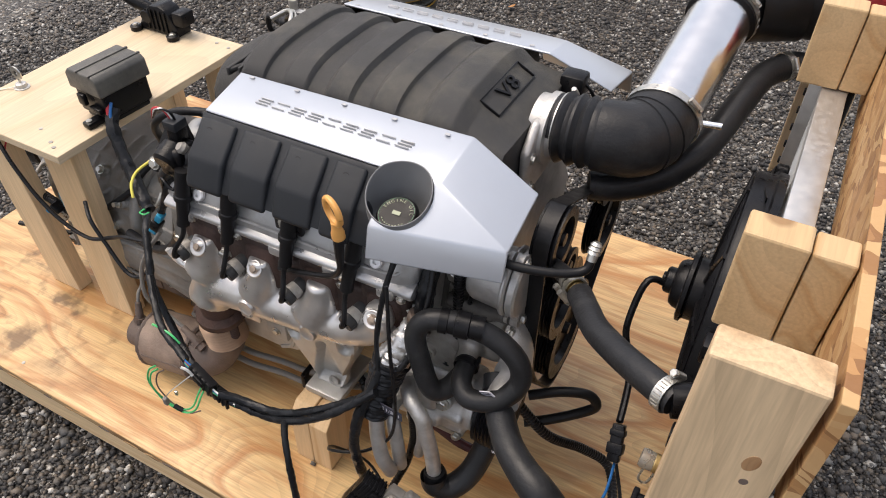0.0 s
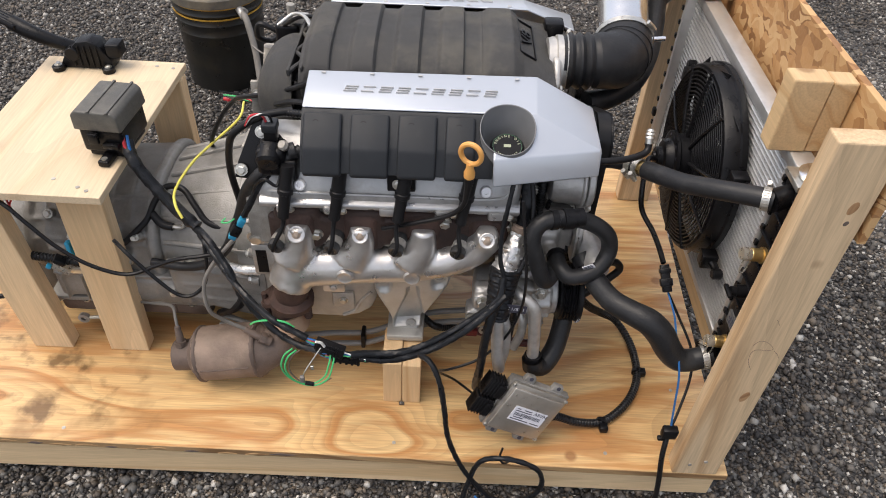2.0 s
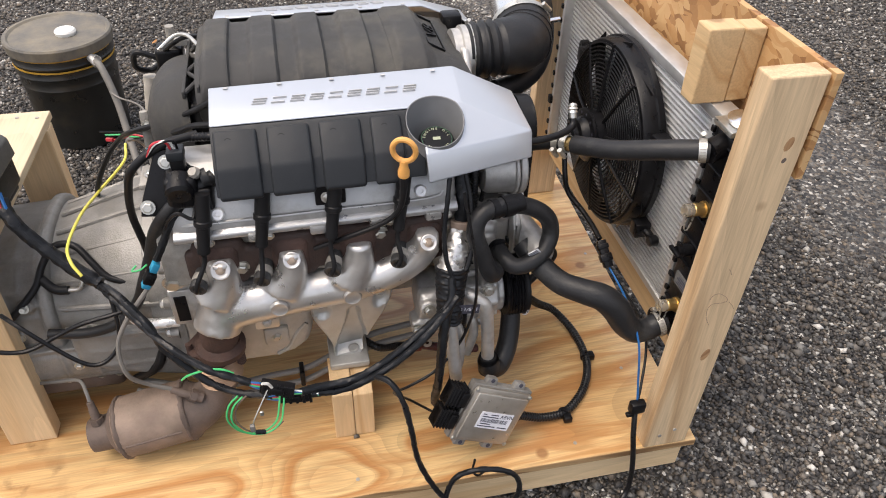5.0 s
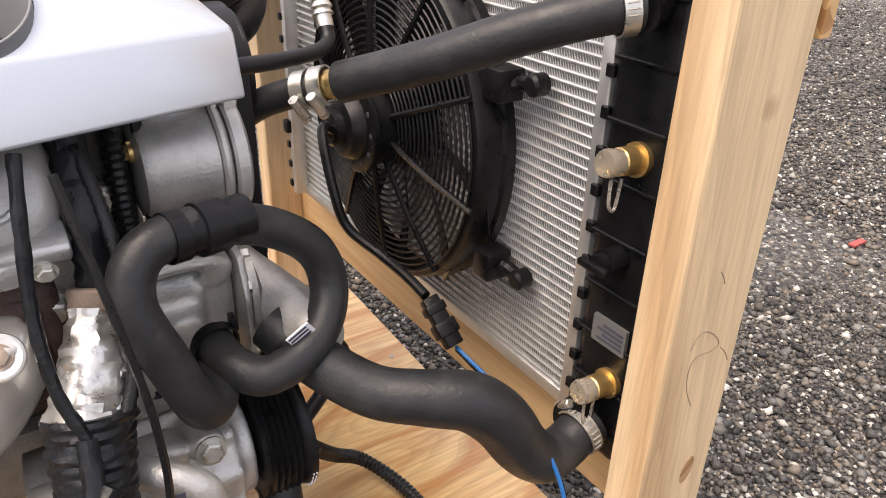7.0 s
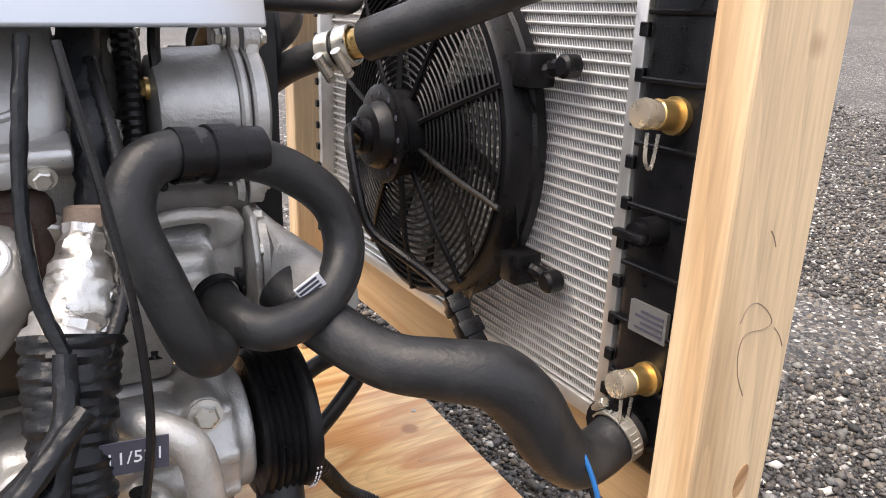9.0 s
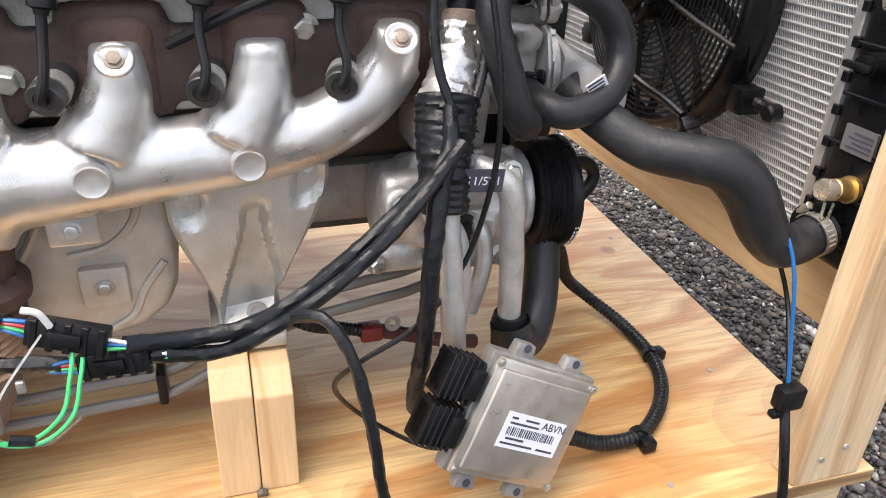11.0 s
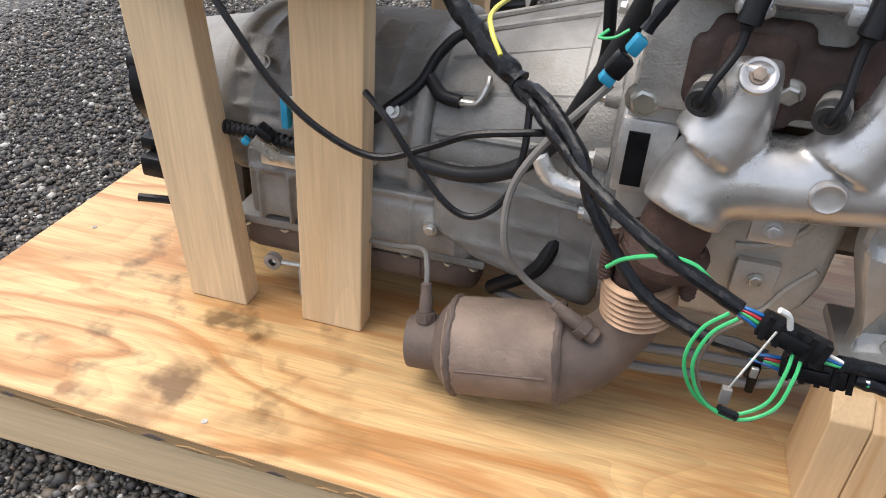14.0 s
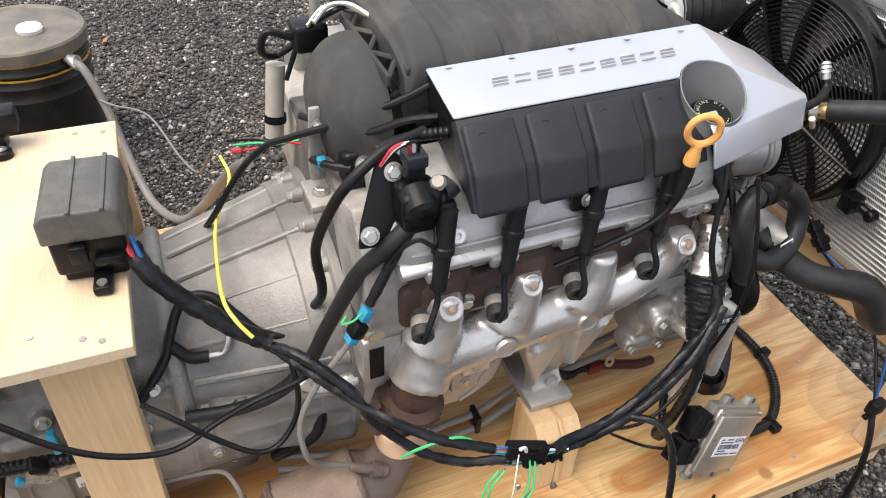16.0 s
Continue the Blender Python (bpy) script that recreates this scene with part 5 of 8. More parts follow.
def intake():
    """Broad plastic intake: five raised panels across the V and a sloped front with a badge."""
    xs = np.linspace(-0.190, 0.276, 180)
    rings = []
    ny = 41
    front = lambda x: max(0.0, x - 0.196)
    for x in xs:
        rib = (x + 0.185) / 0.080 % 1.0
        up, down = min(1.0, rib / 0.16), min(1.0, max(0.0, (0.66 - rib) / 0.05))
        swell = up * up * (3 - 2 * up) * (down * down * (3 - 2 * down))
        if x < -0.18:
            swell = 0.0
        if x > 0.140:
            swell = min(1.0, (x - 0.140) / 0.013)
        endk = 1.0 if x > -0.170 else 0.80 + 0.20 * math.sqrt(max(0.0, (x + 0.190) / 0.020))
        row = []
        for j in range(ny):
            q = -1 + 2 * j / (ny - 1)
            y = YC + q * (0.139 - 0.10 * front(x))
            bulge = max(0.0, 1 - abs(q) ** 4.0) ** 0.75
            crown = 1 - 0.10 * q * q
            rise = 0.043 * endk - 0.56 * front(x)
            z = 0.684 + rise * bulge * crown + 0.0095 * swell * min(1.0, (1 - abs(q)) * 14) * endk * (1 if x < 0.19 else max(0.0, 1 - front(x) / 0.02))
            row.append(Vector((x, y, z)))
        row += [Vector((x, YC + 0.128 - 0.10 * front(x), 0.605)), Vector((x, YC - 0.128 + 0.10 * front(x), 0.605))]
        rings.append(row)
    bm = loft(rings)
    ob = part("intake_manifold", bm, INTAKE, E_, "dusty charcoal plastic intake with five ribs", m=TE, auto=40)
    ob.modifiers.new("soften", "SMOOTH").iterations = 1
    # sloped front with the framed badge
    o = Vector((0.2245, 0.222, 0.7125))
    ux, uy = Vector((0, 1, 0)), Vector((-0.872, 0, 0.488)).normalized()
    bs = basis(o, ux, uy)
    w, h = 0.066, 0.0185
    for lo, hi in (((-w, -h, -0.004), (w, -h + 0.0022, 0.0015)), ((-w, h - 0.0022, -0.004), (w, h, 0.0015)), ((-w, -h, -0.004), (-w + 0.0022, h, 0.0015)), ((w - 0.0022, -h, -0.004), (w, h, 0.0015))):
        part("badge_frame", box(lo, hi, 0.0006, m=bs), BLACK, ob, m=TE)
    words("badge_letters", "V8", 0.034, TE @ basis(o + Vector((0.0008, 0, 0.0013)), ux, uy) @ Matrix.Diagonal((1.5, 1, 1, 1)), BLACK, ob, 0.0015)
    # rear plenum: a dome lying across the engine, with a webbed strip before it
    rows = []
    for k in range(25):
        t = k / 24
        y = 0.082 + 0.215 * t
        e = max(0.08, (1 - abs(2 * t - 1) ** 3.2)) ** 0.5
        row = [Vector((-0.212 - 0.074 * e * math.sin(a) ** 0.9, y, 0.612 + 0.088 * e * math.cos(a))) for a in [math.pi * q / 20 for q in range(21)]]
        rows.append(row + [Vector((-0.206, y, 0.612 - 0.088 * e)), Vector((-0.206, y, 0.612 + 0.088 * e))])
    pl = part("rear_plenum", loft(rows), INTAKE, ob, "rounded rear plenum with a tan coat of dust", m=TE, auto=60)
    part("neck", box((-0.210, 0.10, 0.56), (-0.165, 0.30, 0.672), 0.012, seg=3), BLACK, pl, m=TE)
    wb = part("web_strip", box((-0.2115, 0.092, 0.686), (-0.2055, 0.296, 0.700), 0.002), INTAKE, pl, "webbed plastic strip with triangular openings", m=TE)
    part("web", box((-0.1865, 0.092, 0.690), (-0.1815, 0.296, 0.706), 0.002), INTAKE, wb, m=TE)
    for q in range(6):
        y = 0.097 + 0.038 * q
        part("web", sweep([(-0.208, y + 0.038 * (q % 2), 0.694), (-0.184, y + 0.038 * ((q + 1) % 2), 0.699)], 0.0042, 8), INTAKE, wb, m=TE)
    part("plenum_cable", wire([(-0.29, 0.315, 0.60), (-0.262, 0.310, 0.668), (-0.235, 0.285, 0.700), (-0.205, 0.275, 0.715), (-0.17, 0.285, 0.705)], 0.004, 8), WIRE, pl, m=TE)
    part("plenum_pipe", cyl((-0.245, 0.315, 0.60), (-0.240, 0.312, 0.722), 0.008, n=12), CAST_D, pl, m=TE)
    part("pipe_clamp", box((-0.235, 0.292, 0.690), (-0.205, 0.318, 0.704), 0.003), CAST, pl, m=TE)
    part("vacuum_elbow", wire([(-0.292, 0.165, 0.555), (-0.296, 0.150, 0.565), (-0.285, 0.115, 0.575), (-0.26, 0.09, 0.58)], 0.006, 10), RUBBER, pl, m=TE)
    part("plenum_plug", box((-0.296, 0.122, 0.566), (-0.284, 0.134, 0.580), 0.002), TEAL, pl, m=TE)
    part("plenum_foot", box((-0.27, 0.09, 0.50), (-0.225, 0.14, 0.60), 0.008, seg=3), BLACK, pl, m=TE)
    part("plenum_bolt", bolt((-0.245, 0.088, 0.585), (0, -1, 0.3), 0.009, 0.010), STEEL, pl, m=TE)
    # throttle body and its flange
    part("throttle_body", lathe((0.270, 0.235, 0.655), (1, 0, 0.0), [(0, 0.050), (0.015, 0.050), (0.017, 0.056), (0.028, 0.056), (0.030, 0.046), (0.042, 0.046)], 32), CAST, E_, "cast aluminium throttle body", m=TE)
    part("throttle_plate", prism([(0.150, 0.575), (0.315, 0.575), (0.315, 0.655), (0.285, 0.690), (0.185, 0.690), (0.150, 0.655)], 0, 0.2775, 0.2925, 0.006, seg=3), CAST, E_, m=TE)
    for y, z in ((0.166, 0.640), (0.300, 0.640), (0.166, 0.588), (0.300, 0.588)):
        part("bolt", bolt((0.2925, y, z), (1, 0, 0), 0.007, 0.006), STEEL, E_, m=TE)
    part("sensor", box((0.27, 0.315, 0.66), (0.31, 0.352, 0.70), 0.006), BLACK, E_, m=TE)
    part("sensor_lead", wire([(0.30, 0.33, 0.69), (0.318, 0.335, 0.675), (0.33, 0.345, 0.64), (0.335, 0.36, 0.60)], 0.003, 8), WIRE, E_, m=TE)


intake()


def rear_gear():
    """Coil bracket and coils at the back of the near head."""
    br = part("coil_bracket", prism([(-0.293, 0.558), (-0.286, 0.584), (-0.256, 0.652), (-0.232, 0.652), (-0.205, 0.622), (-0.196, 0.562), (-0.215, 0.552)], 1, -0.020, -0.013, 0.002), BLACK, E_, "black steel coil bracket", m=TE)
    for v in br.data.vertices:
        v.co.y += (v.co.z - 0.55) * 0.42 - 0.024
    for x, y, z in ((-0.241, -0.012, 0.637), (-0.279, -0.039, 0.574)):
        part("bolt", bolt((x, y, z), (0, -1, 0.4), 0.0085, 0.008), STEEL, br, m=TE)
    cb = box((-0.246, -0.060, 0.574), (-0.196, -0.012, 0.630), 0.010, seg=3)
    cyl((-0.223, -0.066, 0.606), (-0.223, -0.030, 0.620), 0.022, n=24, bm=cb, bev=0.005)
    box((-0.205, -0.056, 0.566), (-0.176, -0.020, 0.606), 0.006, cb, seg=3)
    coil = part("ignition_coil", cb, BLACK, E_, "black ignition coil block", m=TE)
    for k in range(4):
        part("cooling_fin", box((-0.202 + k * 0.0062, -0.0600, 0.570), (-0.199 + k * 0.0062, -0.050, 0.602), 0.0008, seg=1), COIL, coil, m=TE)
    part("coil_connector", box((-0.232, -0.038, 0.628), (-0.210, -0.014, 0.660), 0.004), BLACK, E_, m=TE)
    part("connector_collar", box((-0.234, -0.040, 0.652), (-0.208, -0.012, 0.668), 0.003), COIL, E_, m=TE)
    for k, col in enumerate((RED, WHITE, BLACK)):
        part("coil_wire", wire([(-0.226 + k * 0.005, -0.026, 0.664), (-0.232 + k * 0.006, -0.032, 0.684), (-0.250 + k * 0.004, -0.034, 0.682), (-0.262, -0.030, 0.660)], 0.0020, 6), col, E_, m=TE)
    part("coil_lead", wire([(-0.205, -0.058, 0.582), (-0.212, -0.072, 0.566), (-0.232, -0.070, 0.578), (-0.252, -0.058, 0.556), (-0.262, -0.052, 0.530)], 0.0030, 8), WIRE, E_, m=TE)
    part("hose_clip", lathe((-0.186, -0.036, 0.616), (1, 0.3, 0.2), [(-0.006, 0.0125), (-0.006, 0.0150), (0.006, 0.0150), (0.006, 0.0125)], 20, cap=False), HOSE, E_, m=TE)
    part("hose_plug", lathe((-0.196, -0.040, 0.626), (-0.3, -0.5, 0.8), [(0, 0.008), (0.008, 0.010), (0.014, 0.007)], 12), CAST_D, E_, m=TE)
    # clutter behind the rear plenum
    pipe = part("tan_pipe", sweep(spline([(-0.315, 0.330, 0.50), (-0.306, 0.338, 0.56), (-0.298, 0.344, 0.613)], 5), 0.0145, 16), PAN, E_, "dusty tan coolant pipe", m=TE)
    part("pipe_clamp", lathe((-0.309, 0.334, 0.53), (0.1, 0.1, 1), [(-0.006, 0.0150), (-0.006, 0.0168), (0.006, 0.0168), (0.006, 0.0150)], 20, cap=False), BLACK, pipe, m=TE)
    wb = part("rear_bracket", prism([(-0.300, 0.50), (-0.282, 0.50), (-0.276, 0.575), (-0.282, 0.640), (-0.296, 0.640), (-0.302, 0.560)], 1, 0.150, 0.158, 0.002), CAST_D, E_, "grimy steel bracket behind the plenum", m=TE)
    part("bracket_foot", box((-0.316, 0.09, 0.520), (-0.270, 0.155, 0.532), 0.003), CAST_D, wb, m=TE)
    part("bracket_bolt", bolt((-0.296, 0.120, 0.532), (0, 0, 1), 0.009, 0.009), STEEL, wb, m=TE)
    part("bracket_bolt", bolt((-0.286, 0.150, 0.615), (0, -1, 0), 0.007, 0.008), STEEL, wb, m=TE)
    part("rear_valve", box((-0.275, 0.300, 0.640), (-0.225, 0.345, 0.682), 0.008, seg=3), BLACK, E_, "black purge valve", m=TE)
    part("valve_loop", wire([(-0.275, 0.320, 0.66), (-0.310, 0.322, 0.672), (-0.318, 0.330, 0.640), (-0.296, 0.345, 0.625), (-0.270, 0.34, 0.64)], 0.0055, 10), RUBBER, E_, m=TE)
    part("silver_tube", wire([(-0.255, 0.265, 0.702), (-0.230, 0.28, 0.716), (-0.205, 0.262, 0.722), (-0.185, 0.225, 0.716)], 0.0035, 8), STEEL, E_, m=TE)
    part("silver_tube", wire([(-0.262, 0.275, 0.694), (-0.234, 0.292, 0.710), (-0.206, 0.274, 0.716), (-0.182, 0.235, 0.710)], 0.0028, 8), STEEL, E_, m=TE)
    for k, (col, dx) in enumerate(((RED, 0.0), (GREEN, 0.012), (BLACK, 0.02))):
        part("loose_wire", wire([(-0.300, 0.20 + dx, 0.56), (-0.330, 0.21 + dx, 0.565 - dx), (-0.352, 0.23 + dx, 0.548), (-0.375 - dx, 0.25, 0.535 + dx)], 0.0018, 6), col, E_, m=TE)
    part("red_tip", cyl((-0.375, 0.250, 0.535), (-0.388, 0.256, 0.534), 0.0042, n=8), RED, E_, m=TE)
    part("vacuum_pipe", wire([(-0.30, 0.19, 0.61), (-0.245, 0.10, 0.625), (-0.20, 0.06, 0.655), (-0.165, 0.04, 0.665)], 0.005, 8), RUBBER, E_, m=TE)
    part("coil_tab", box((-0.02, -0.062, 0.555), (0.03, -0.052, 0.60), 0.003), BLACK, E_, m=TE)
    part("tab_bolt", bolt((0.0, -0.062, 0.572), (0, -1, 0.2), 0.008, 0.006), STEEL, E_, m=TE)


rear_gear()


def dipstick():
    d = thing("dipstick", (0.116, -0.086, 0.50), "orange ring-handled oil dipstick in its black tube", "dipstick")
    c = Vector((0.121, -0.096, 0.667))
    u, v = Vector((0.90, -0.44, 0)), Vector((0, -0.12, 1)).normalized()
    pts = [c + u * (0.0185 * math.cos(a)) + v * (0.0205 * math.sin(a)) for a in [i * 2 * math.pi / 32 for i in range(33)]]
    part("ring", sweep(pts, 0.0046, 10, cap=False), DIP, d)
    part("stem", lathe(c - v * 0.020, -v, [(0, 0.0065), (0.012, 0.007), (0.020, 0.0095), (0.030, 0.0095), (0.031, 0.008)], 14), DIP, d)
    part("tube", wire([c - v * 0.05, (0.120, -0.092, 0.590), (0.113, -0.088, 0.550), (0.085, -0.082, 0.520), (0.02, -0.072, 0.49), (-0.03, -0.060, 0.465)], lambda s: 0.009 - 0.0045 * min(1, s * 2.5), 10), RUBBER, d)


dipstick()


def front_gear():
    """Alternator, water pump, pulleys and belt at the engine's nose."""
    c = Vector((0.0, 0.022, 0.538))
    ab = lathe((0.276, c.y, c.z), (1, 0, 0), [(0, 0.030), (0.003, 0.040), (0.012, 0.045), (0.050, 0.047), (0.056, 0.049)], 36)
    alt = part("alternator", ab, CAST, E_, "cast aluminium alternator with bolted end frame")
    for x0, x1, r in ((0.3325, 0.3405, 0.0535), (0.3425, 0.356, 0.0515)):
        f = lathe((x0, c.y, c.z), (1, 0, 0), [(0, r - 0.002), (0.002, r), (x1 - x0 - 0.003, r), (x1 - x0, r - 0.004)], 36)
        cyl((x0 + 0.001, c.y - 0.016, c.z + 0.054), (x1 - 0.001, c.y - 0.016, c.z + 0.054), 0.013, n=18, bm=f)
        cyl((x0 + 0.001, c.y - 0.010, c.z - 0.060), (x1 - 0.001, c.y - 0.010, c.z - 0.060), 0.015, n=18, bm=f)
        box((x0 + 0.0015, c.y - 0.026, c.z - 0.055), (x1 - 0.0015, c.y + 0.006, c.z - 0.02), 0.002, f)
        box((x0 + 0.0015, c.y - 0.028, c.z + 0.02), (x1 - 0.0015, c.y - 0.004, c.z + 0.055), 0.002, f)
        part("end_frame", f, CAST, alt)
    for y, z in ((c.y - 0.016, c.z + 0.054), (c.y - 0.010, c.z - 0.060)):
        part("through_bolt", bolt((0.3315, y, z), (-1, 0, 0), 0.006, 0.008), STEEL, alt)
        part("through_bolt", bolt((0.357, y, z), (1, 0, 0), 0.006, 0.006), STEEL, alt)
    part("alternator_stud", bolt((0.276, 0.005, 0.556), (-1, 0, 0), 0.006, 0.010), BRASS, alt)
    # bracket that carries the alternator
    br = box((0.236, 0.055, 0.44), (0.276, 0.095, 0.60), 0.010, seg=3)
    box((0.255, 0.035, 0.455), (0.318, 0.075, 0.482), 0.006, br)
    cyl((0.24, 0.04, 0.475), (0.345, 0.055, 0.470), 0.012, n=14, bm=br)
    cyl((0.25, 0.044, 0.525), (0.25, 0.07, 0.525), 0.014, n=16, bm=br)
    ob = part("alternator_bracket", br, BLOCK, E_, m=Matrix.Translation((0, -0.042, 0)))
    fuse(ob, 0.004, 4)
    part("bolt", bolt((0.25, 0.044, 0.525), (0, -1, 0), 0.008, 0.008), STEEL, ob, m=Matrix.Translation((0, -0.042, 0)))
    part("bolt", bolt((0.262, 0.055, 0.585), (0, -1, 0), 0.007, 0.008), STEEL, ob, m=Matrix.Translation((0, -0.042, 0)))
    # water pump: a rounded body with a raised pad, a flange and the outlet cone
    PM = Matrix.Translation((0, -0.036, 0.018))
    pb = box((0.240, 0.030, 0.350), (0.338, 0.150, 0.435), 0.016, seg=4)
    box((0.262, 0.016, 0.366), (0.308, 0.060, 0.420), 0.011, pb, seg=4)
    cyl((0.322, 0.022, 0.432), (0.322, 0.075, 0.440), 0.014, n=16, bm=pb)
    sweep(spline([(0.250, 0.026, 0.440), (0.29, 0.024, 0.446), (0.32, 0.026, 0.442)], 6), 0.007, 8, pb)
    cyl((0.25, 0.06, 0.43), (0.25, 0.07, 0.47), 0.022, n=16, bm=pb)
    cyl((0.290, 0.040, 0.385), (0.292, -0.012, 0.378), 0.017, n=18, bm=pb)
    pump = part("water_pump", pb, CAST, E_, "cast aluminium water pump", m=PM)
    fuse(pump, 0.0035, 4)
    fl = prism([(0.012, 0.348), (0.012, 0.405), (0.024, 0.440), (0.060, 0.452), (0.15, 0.44), (0.15, 0.34), (0.03, 0.338)], 0, 0.3385, 0.3445, 0.002)
    part("pump_flange", fl, CAST, pump, m=PM)
    cone = bmesh.new()
    loft([ring((0.345, 0.060, 0.395), Vector((0, 1, 0)), Vector((0, 0, 1)), 0.048, 28, r2=0.050), ring((0.352, 0.055, 0.395), Vector((0, 1, 0)), Vector((0, 0, 1)), 0.047, 28, r2=0.048), ring((0.362, 0.020, 0.392), Vector((0.5, 0.8, 0)).normalized(), Vector((0, 0, 1)), 0.036, 28), ring((0.372, -0.010, 0.390), Vector((0.9, 0.4, 0)).normalized(), Vector((0, 0, 1)), 0.028, 28), ring((0.374, -0.05, 0.388), Vector((1, 0.1, 0)).normalized(), Vector((0, 0, 1)), 0.025, 28)], cone)
    part("pump_outlet", cone, CAST, pump, m=PM)
    for y, z in ((0.022, 0.412), (0.036, 0.436), (0.020, 0.352)):
        part("pump_bolt", bolt((0.345, y, z), (1, -0.2, 0), 0.006, 0.008), STEEL, pump, m=PM)
    for nm, cc, r, x0, x1 in (("pump_pulley", (0.150, 0.405), 0.070, 0.352, 0.382), ("idler_pulley", (0.082, 0.588), 0.048, 0.350, 0.384), ("crank_pulley", (YC, 0.255), 0.095, 0.325, 0.378), ("alternator_pulley", (0.135, 0.49), 0.030, 0.356, 0.384), ("tensioner_pulley", (0.33, 0.52), 0.038, 0.352, 0.380), ("steering_pulley", (0.38, 0.40), 0.07, 0.352, 0.38)):
        w = x1 - x0
        prof = [(0, r * 0.6), (0, r + 0.004), (0.003, r + 0.004)]
        k = int(w / 0.006)
        for q in range(k):
            prof += [(0.004 + q * 0.0055, r - 0.001), (0.0067 + q * 0.0055, r + 0.002)]
        prof += [(w - 0.002, r + 0.003), (w, r + 0.003), (w, r * 0.75), (w - 0.012, r * 0.7), (w - 0.012, 0.012), (w, 0.010), (w, 0.002)]
        part(nm, lathe((x0, cc[0], cc[1]), (1, 0, 0), prof, 36), BLACK, E_)
    loop = [(0.031, 0.46), (0.031, 0.585), (0.046, 0.626), (0.082, 0.640), (0.12, 0.625), (0.29, 0.54), (0.33, 0.565), (0.37, 0.54), (0.455, 0.42), (0.44, 0.35), (0.33, 0.22), (0.27, 0.16), (0.17, 0.16), (0.10, 0.23), (0.042, 0.33), (0.031, 0.40)]
    P = spline([(0.0, y, z) for y, z in loop + loop[:1]], 5)
    rings = [[Vector((x, p.y, p.z)) + (Vector((0, p.y - YC, p.z - 0.40)).normalized() * h) for x, h in ((0.355, 0), (0.378, 0), (0.378, 0.005), (0.355, 0.005))] for p in P]
    part("drive_belt", loft(rings, cap=False), RUBBER, E_, "ribbed black drive belt")
    # air-conditioning compressor low on the near side
    comp = lathe((0.150, -0.020, 0.285), (1, 0, 0), [(0, 0.028), (0.004, 0.046), (0.030, 0.047), (0.036, 0.053), (0.085, 0.055), (0.088, 0.057), (0.092, 0.057), (0.095, 0.055), (0.120, 0.056), (0.123, 0.059), (0.128, 0.059), (0.131, 0.056), (0.153, 0.056), (0.157, 0.050), (0.170, 0.050)], 32)
    box((0.150, -0.080, 0.292), (0.195, -0.05, 0.338), 0.008, comp, seg=3)
    cyl((0.165, -0.095, 0.316), (0.165, -0.05, 0.312), 0.017, n=18, bm=comp)
    cyl((0.190, -0.088, 0.300), (0.190, -0.05, 0.298), 0.014, n=18, bm=comp)
    box((0.138, -0.062, 0.222), (0.20, -0.02, 0.250), 0.006, comp, seg=3)
    for a in range(100, 280, 36):
        r = radians(a)
        cyl((0.19, -0.02 + 0.053 * math.cos(r), 0.285 + 0.053 * math.sin(r)), (0.305, -0.02 + 0.053 * math.cos(r), 0.285 + 0.053 * math.sin(r)), 0.008, n=10, bm=comp)
    box((0.21, -0.085, 0.30), (0.262, -0.05, 0.35), 0.008, comp, seg=3)
    box((0.20, -0.06, 0.215), (0.30, -0.02, 0.235), 0.006, comp, seg=3)
    box((0.225, -0.088, 0.262), (0.270, -0.06, 0.292), 0.006, comp, seg=3)
    cyl((0.279, -0.086, 0.338), (0.279, -0.03, 0.330), 0.014, n=14, bm=comp)
    comp = part("compressor", comp, CAST, E_, "cast aluminium compressor")
    fuse(comp, 0.0035, 3)
    for p, d, r in (((0.279, -0.086, 0.338), (0, -1, 0.2), 0.009), ((0.225, -0.086, 0.318), (0, -1, 0), 0.008), ((0.250, -0.088, 0.277), (0, -1, 0), 0.006), ((0.148, -0.062, 0.236), (0, -1, 0), 0.008), ((0.165, -0.095, 0.316), (0, -1, 0.1), 0.009), ((0.205, -0.060, 0.226), (0, -1, 0), 0.007), ((0.29, -0.060, 0.226), (0, -1, 0), 0.007)):
        part("compressor_bolt", bolt(p, d, r, 0.009), STEEL, comp)
    prof = [(0, 0.03), (0.002, 0.060)]
    for q in range(6):
        prof += [(0.006 + q * 0.006, 0.0585), (0.009 + q * 0.006, 0.062)]
    prof += [(0.044, 0.064), (0.047, 0.064), (0.047, 0.050), (0.040, 0.048), (0.040, 0.030), (0.052, 0.028), (0.054, 0.012), (0.056, 0.002)]
    part("compressor_pulley", lathe((0.322, -0.020, 0.283), (1, 0, 0), prof, 36), BLACK, E_, "grooved black compressor pulley")
    for q in range(7):
        a = radians(196 + 5.5 * q)
        for xx in (0.3722, 0.3752):
            p = Vector((xx - 0.0085, -0.020 + 0.0648 * math.cos(a), 0.283 + 0.0648 * math.sin(a)))
            t = Vector((0, -math.sin(a), math.cos(a)))
            part("print_bar", cyl(p, p + t * (0.0032 if q % 3 else 0.0018), 0.0007, n=5), PAPER, comp)
    lb = prism([(0.19, 0.345), (0.27, 0.345), (0.275, 0.40), (0.25, 0.44), (0.19, 0.45)], 1, -0.035, 0.03, 0.008)
    cyl((0.225, -0.042, 0.385), (0.225, 0.0, 0.385), 0.015, n=16, bm=lb)
    lbo = part("lower_bracket", lb, CAST_D, E_)
    part("bolt", bolt((0.225, -0.042, 0.385), (0, -1, 0), 0.008, 0.009), STEEL, lbo)


front_gear()


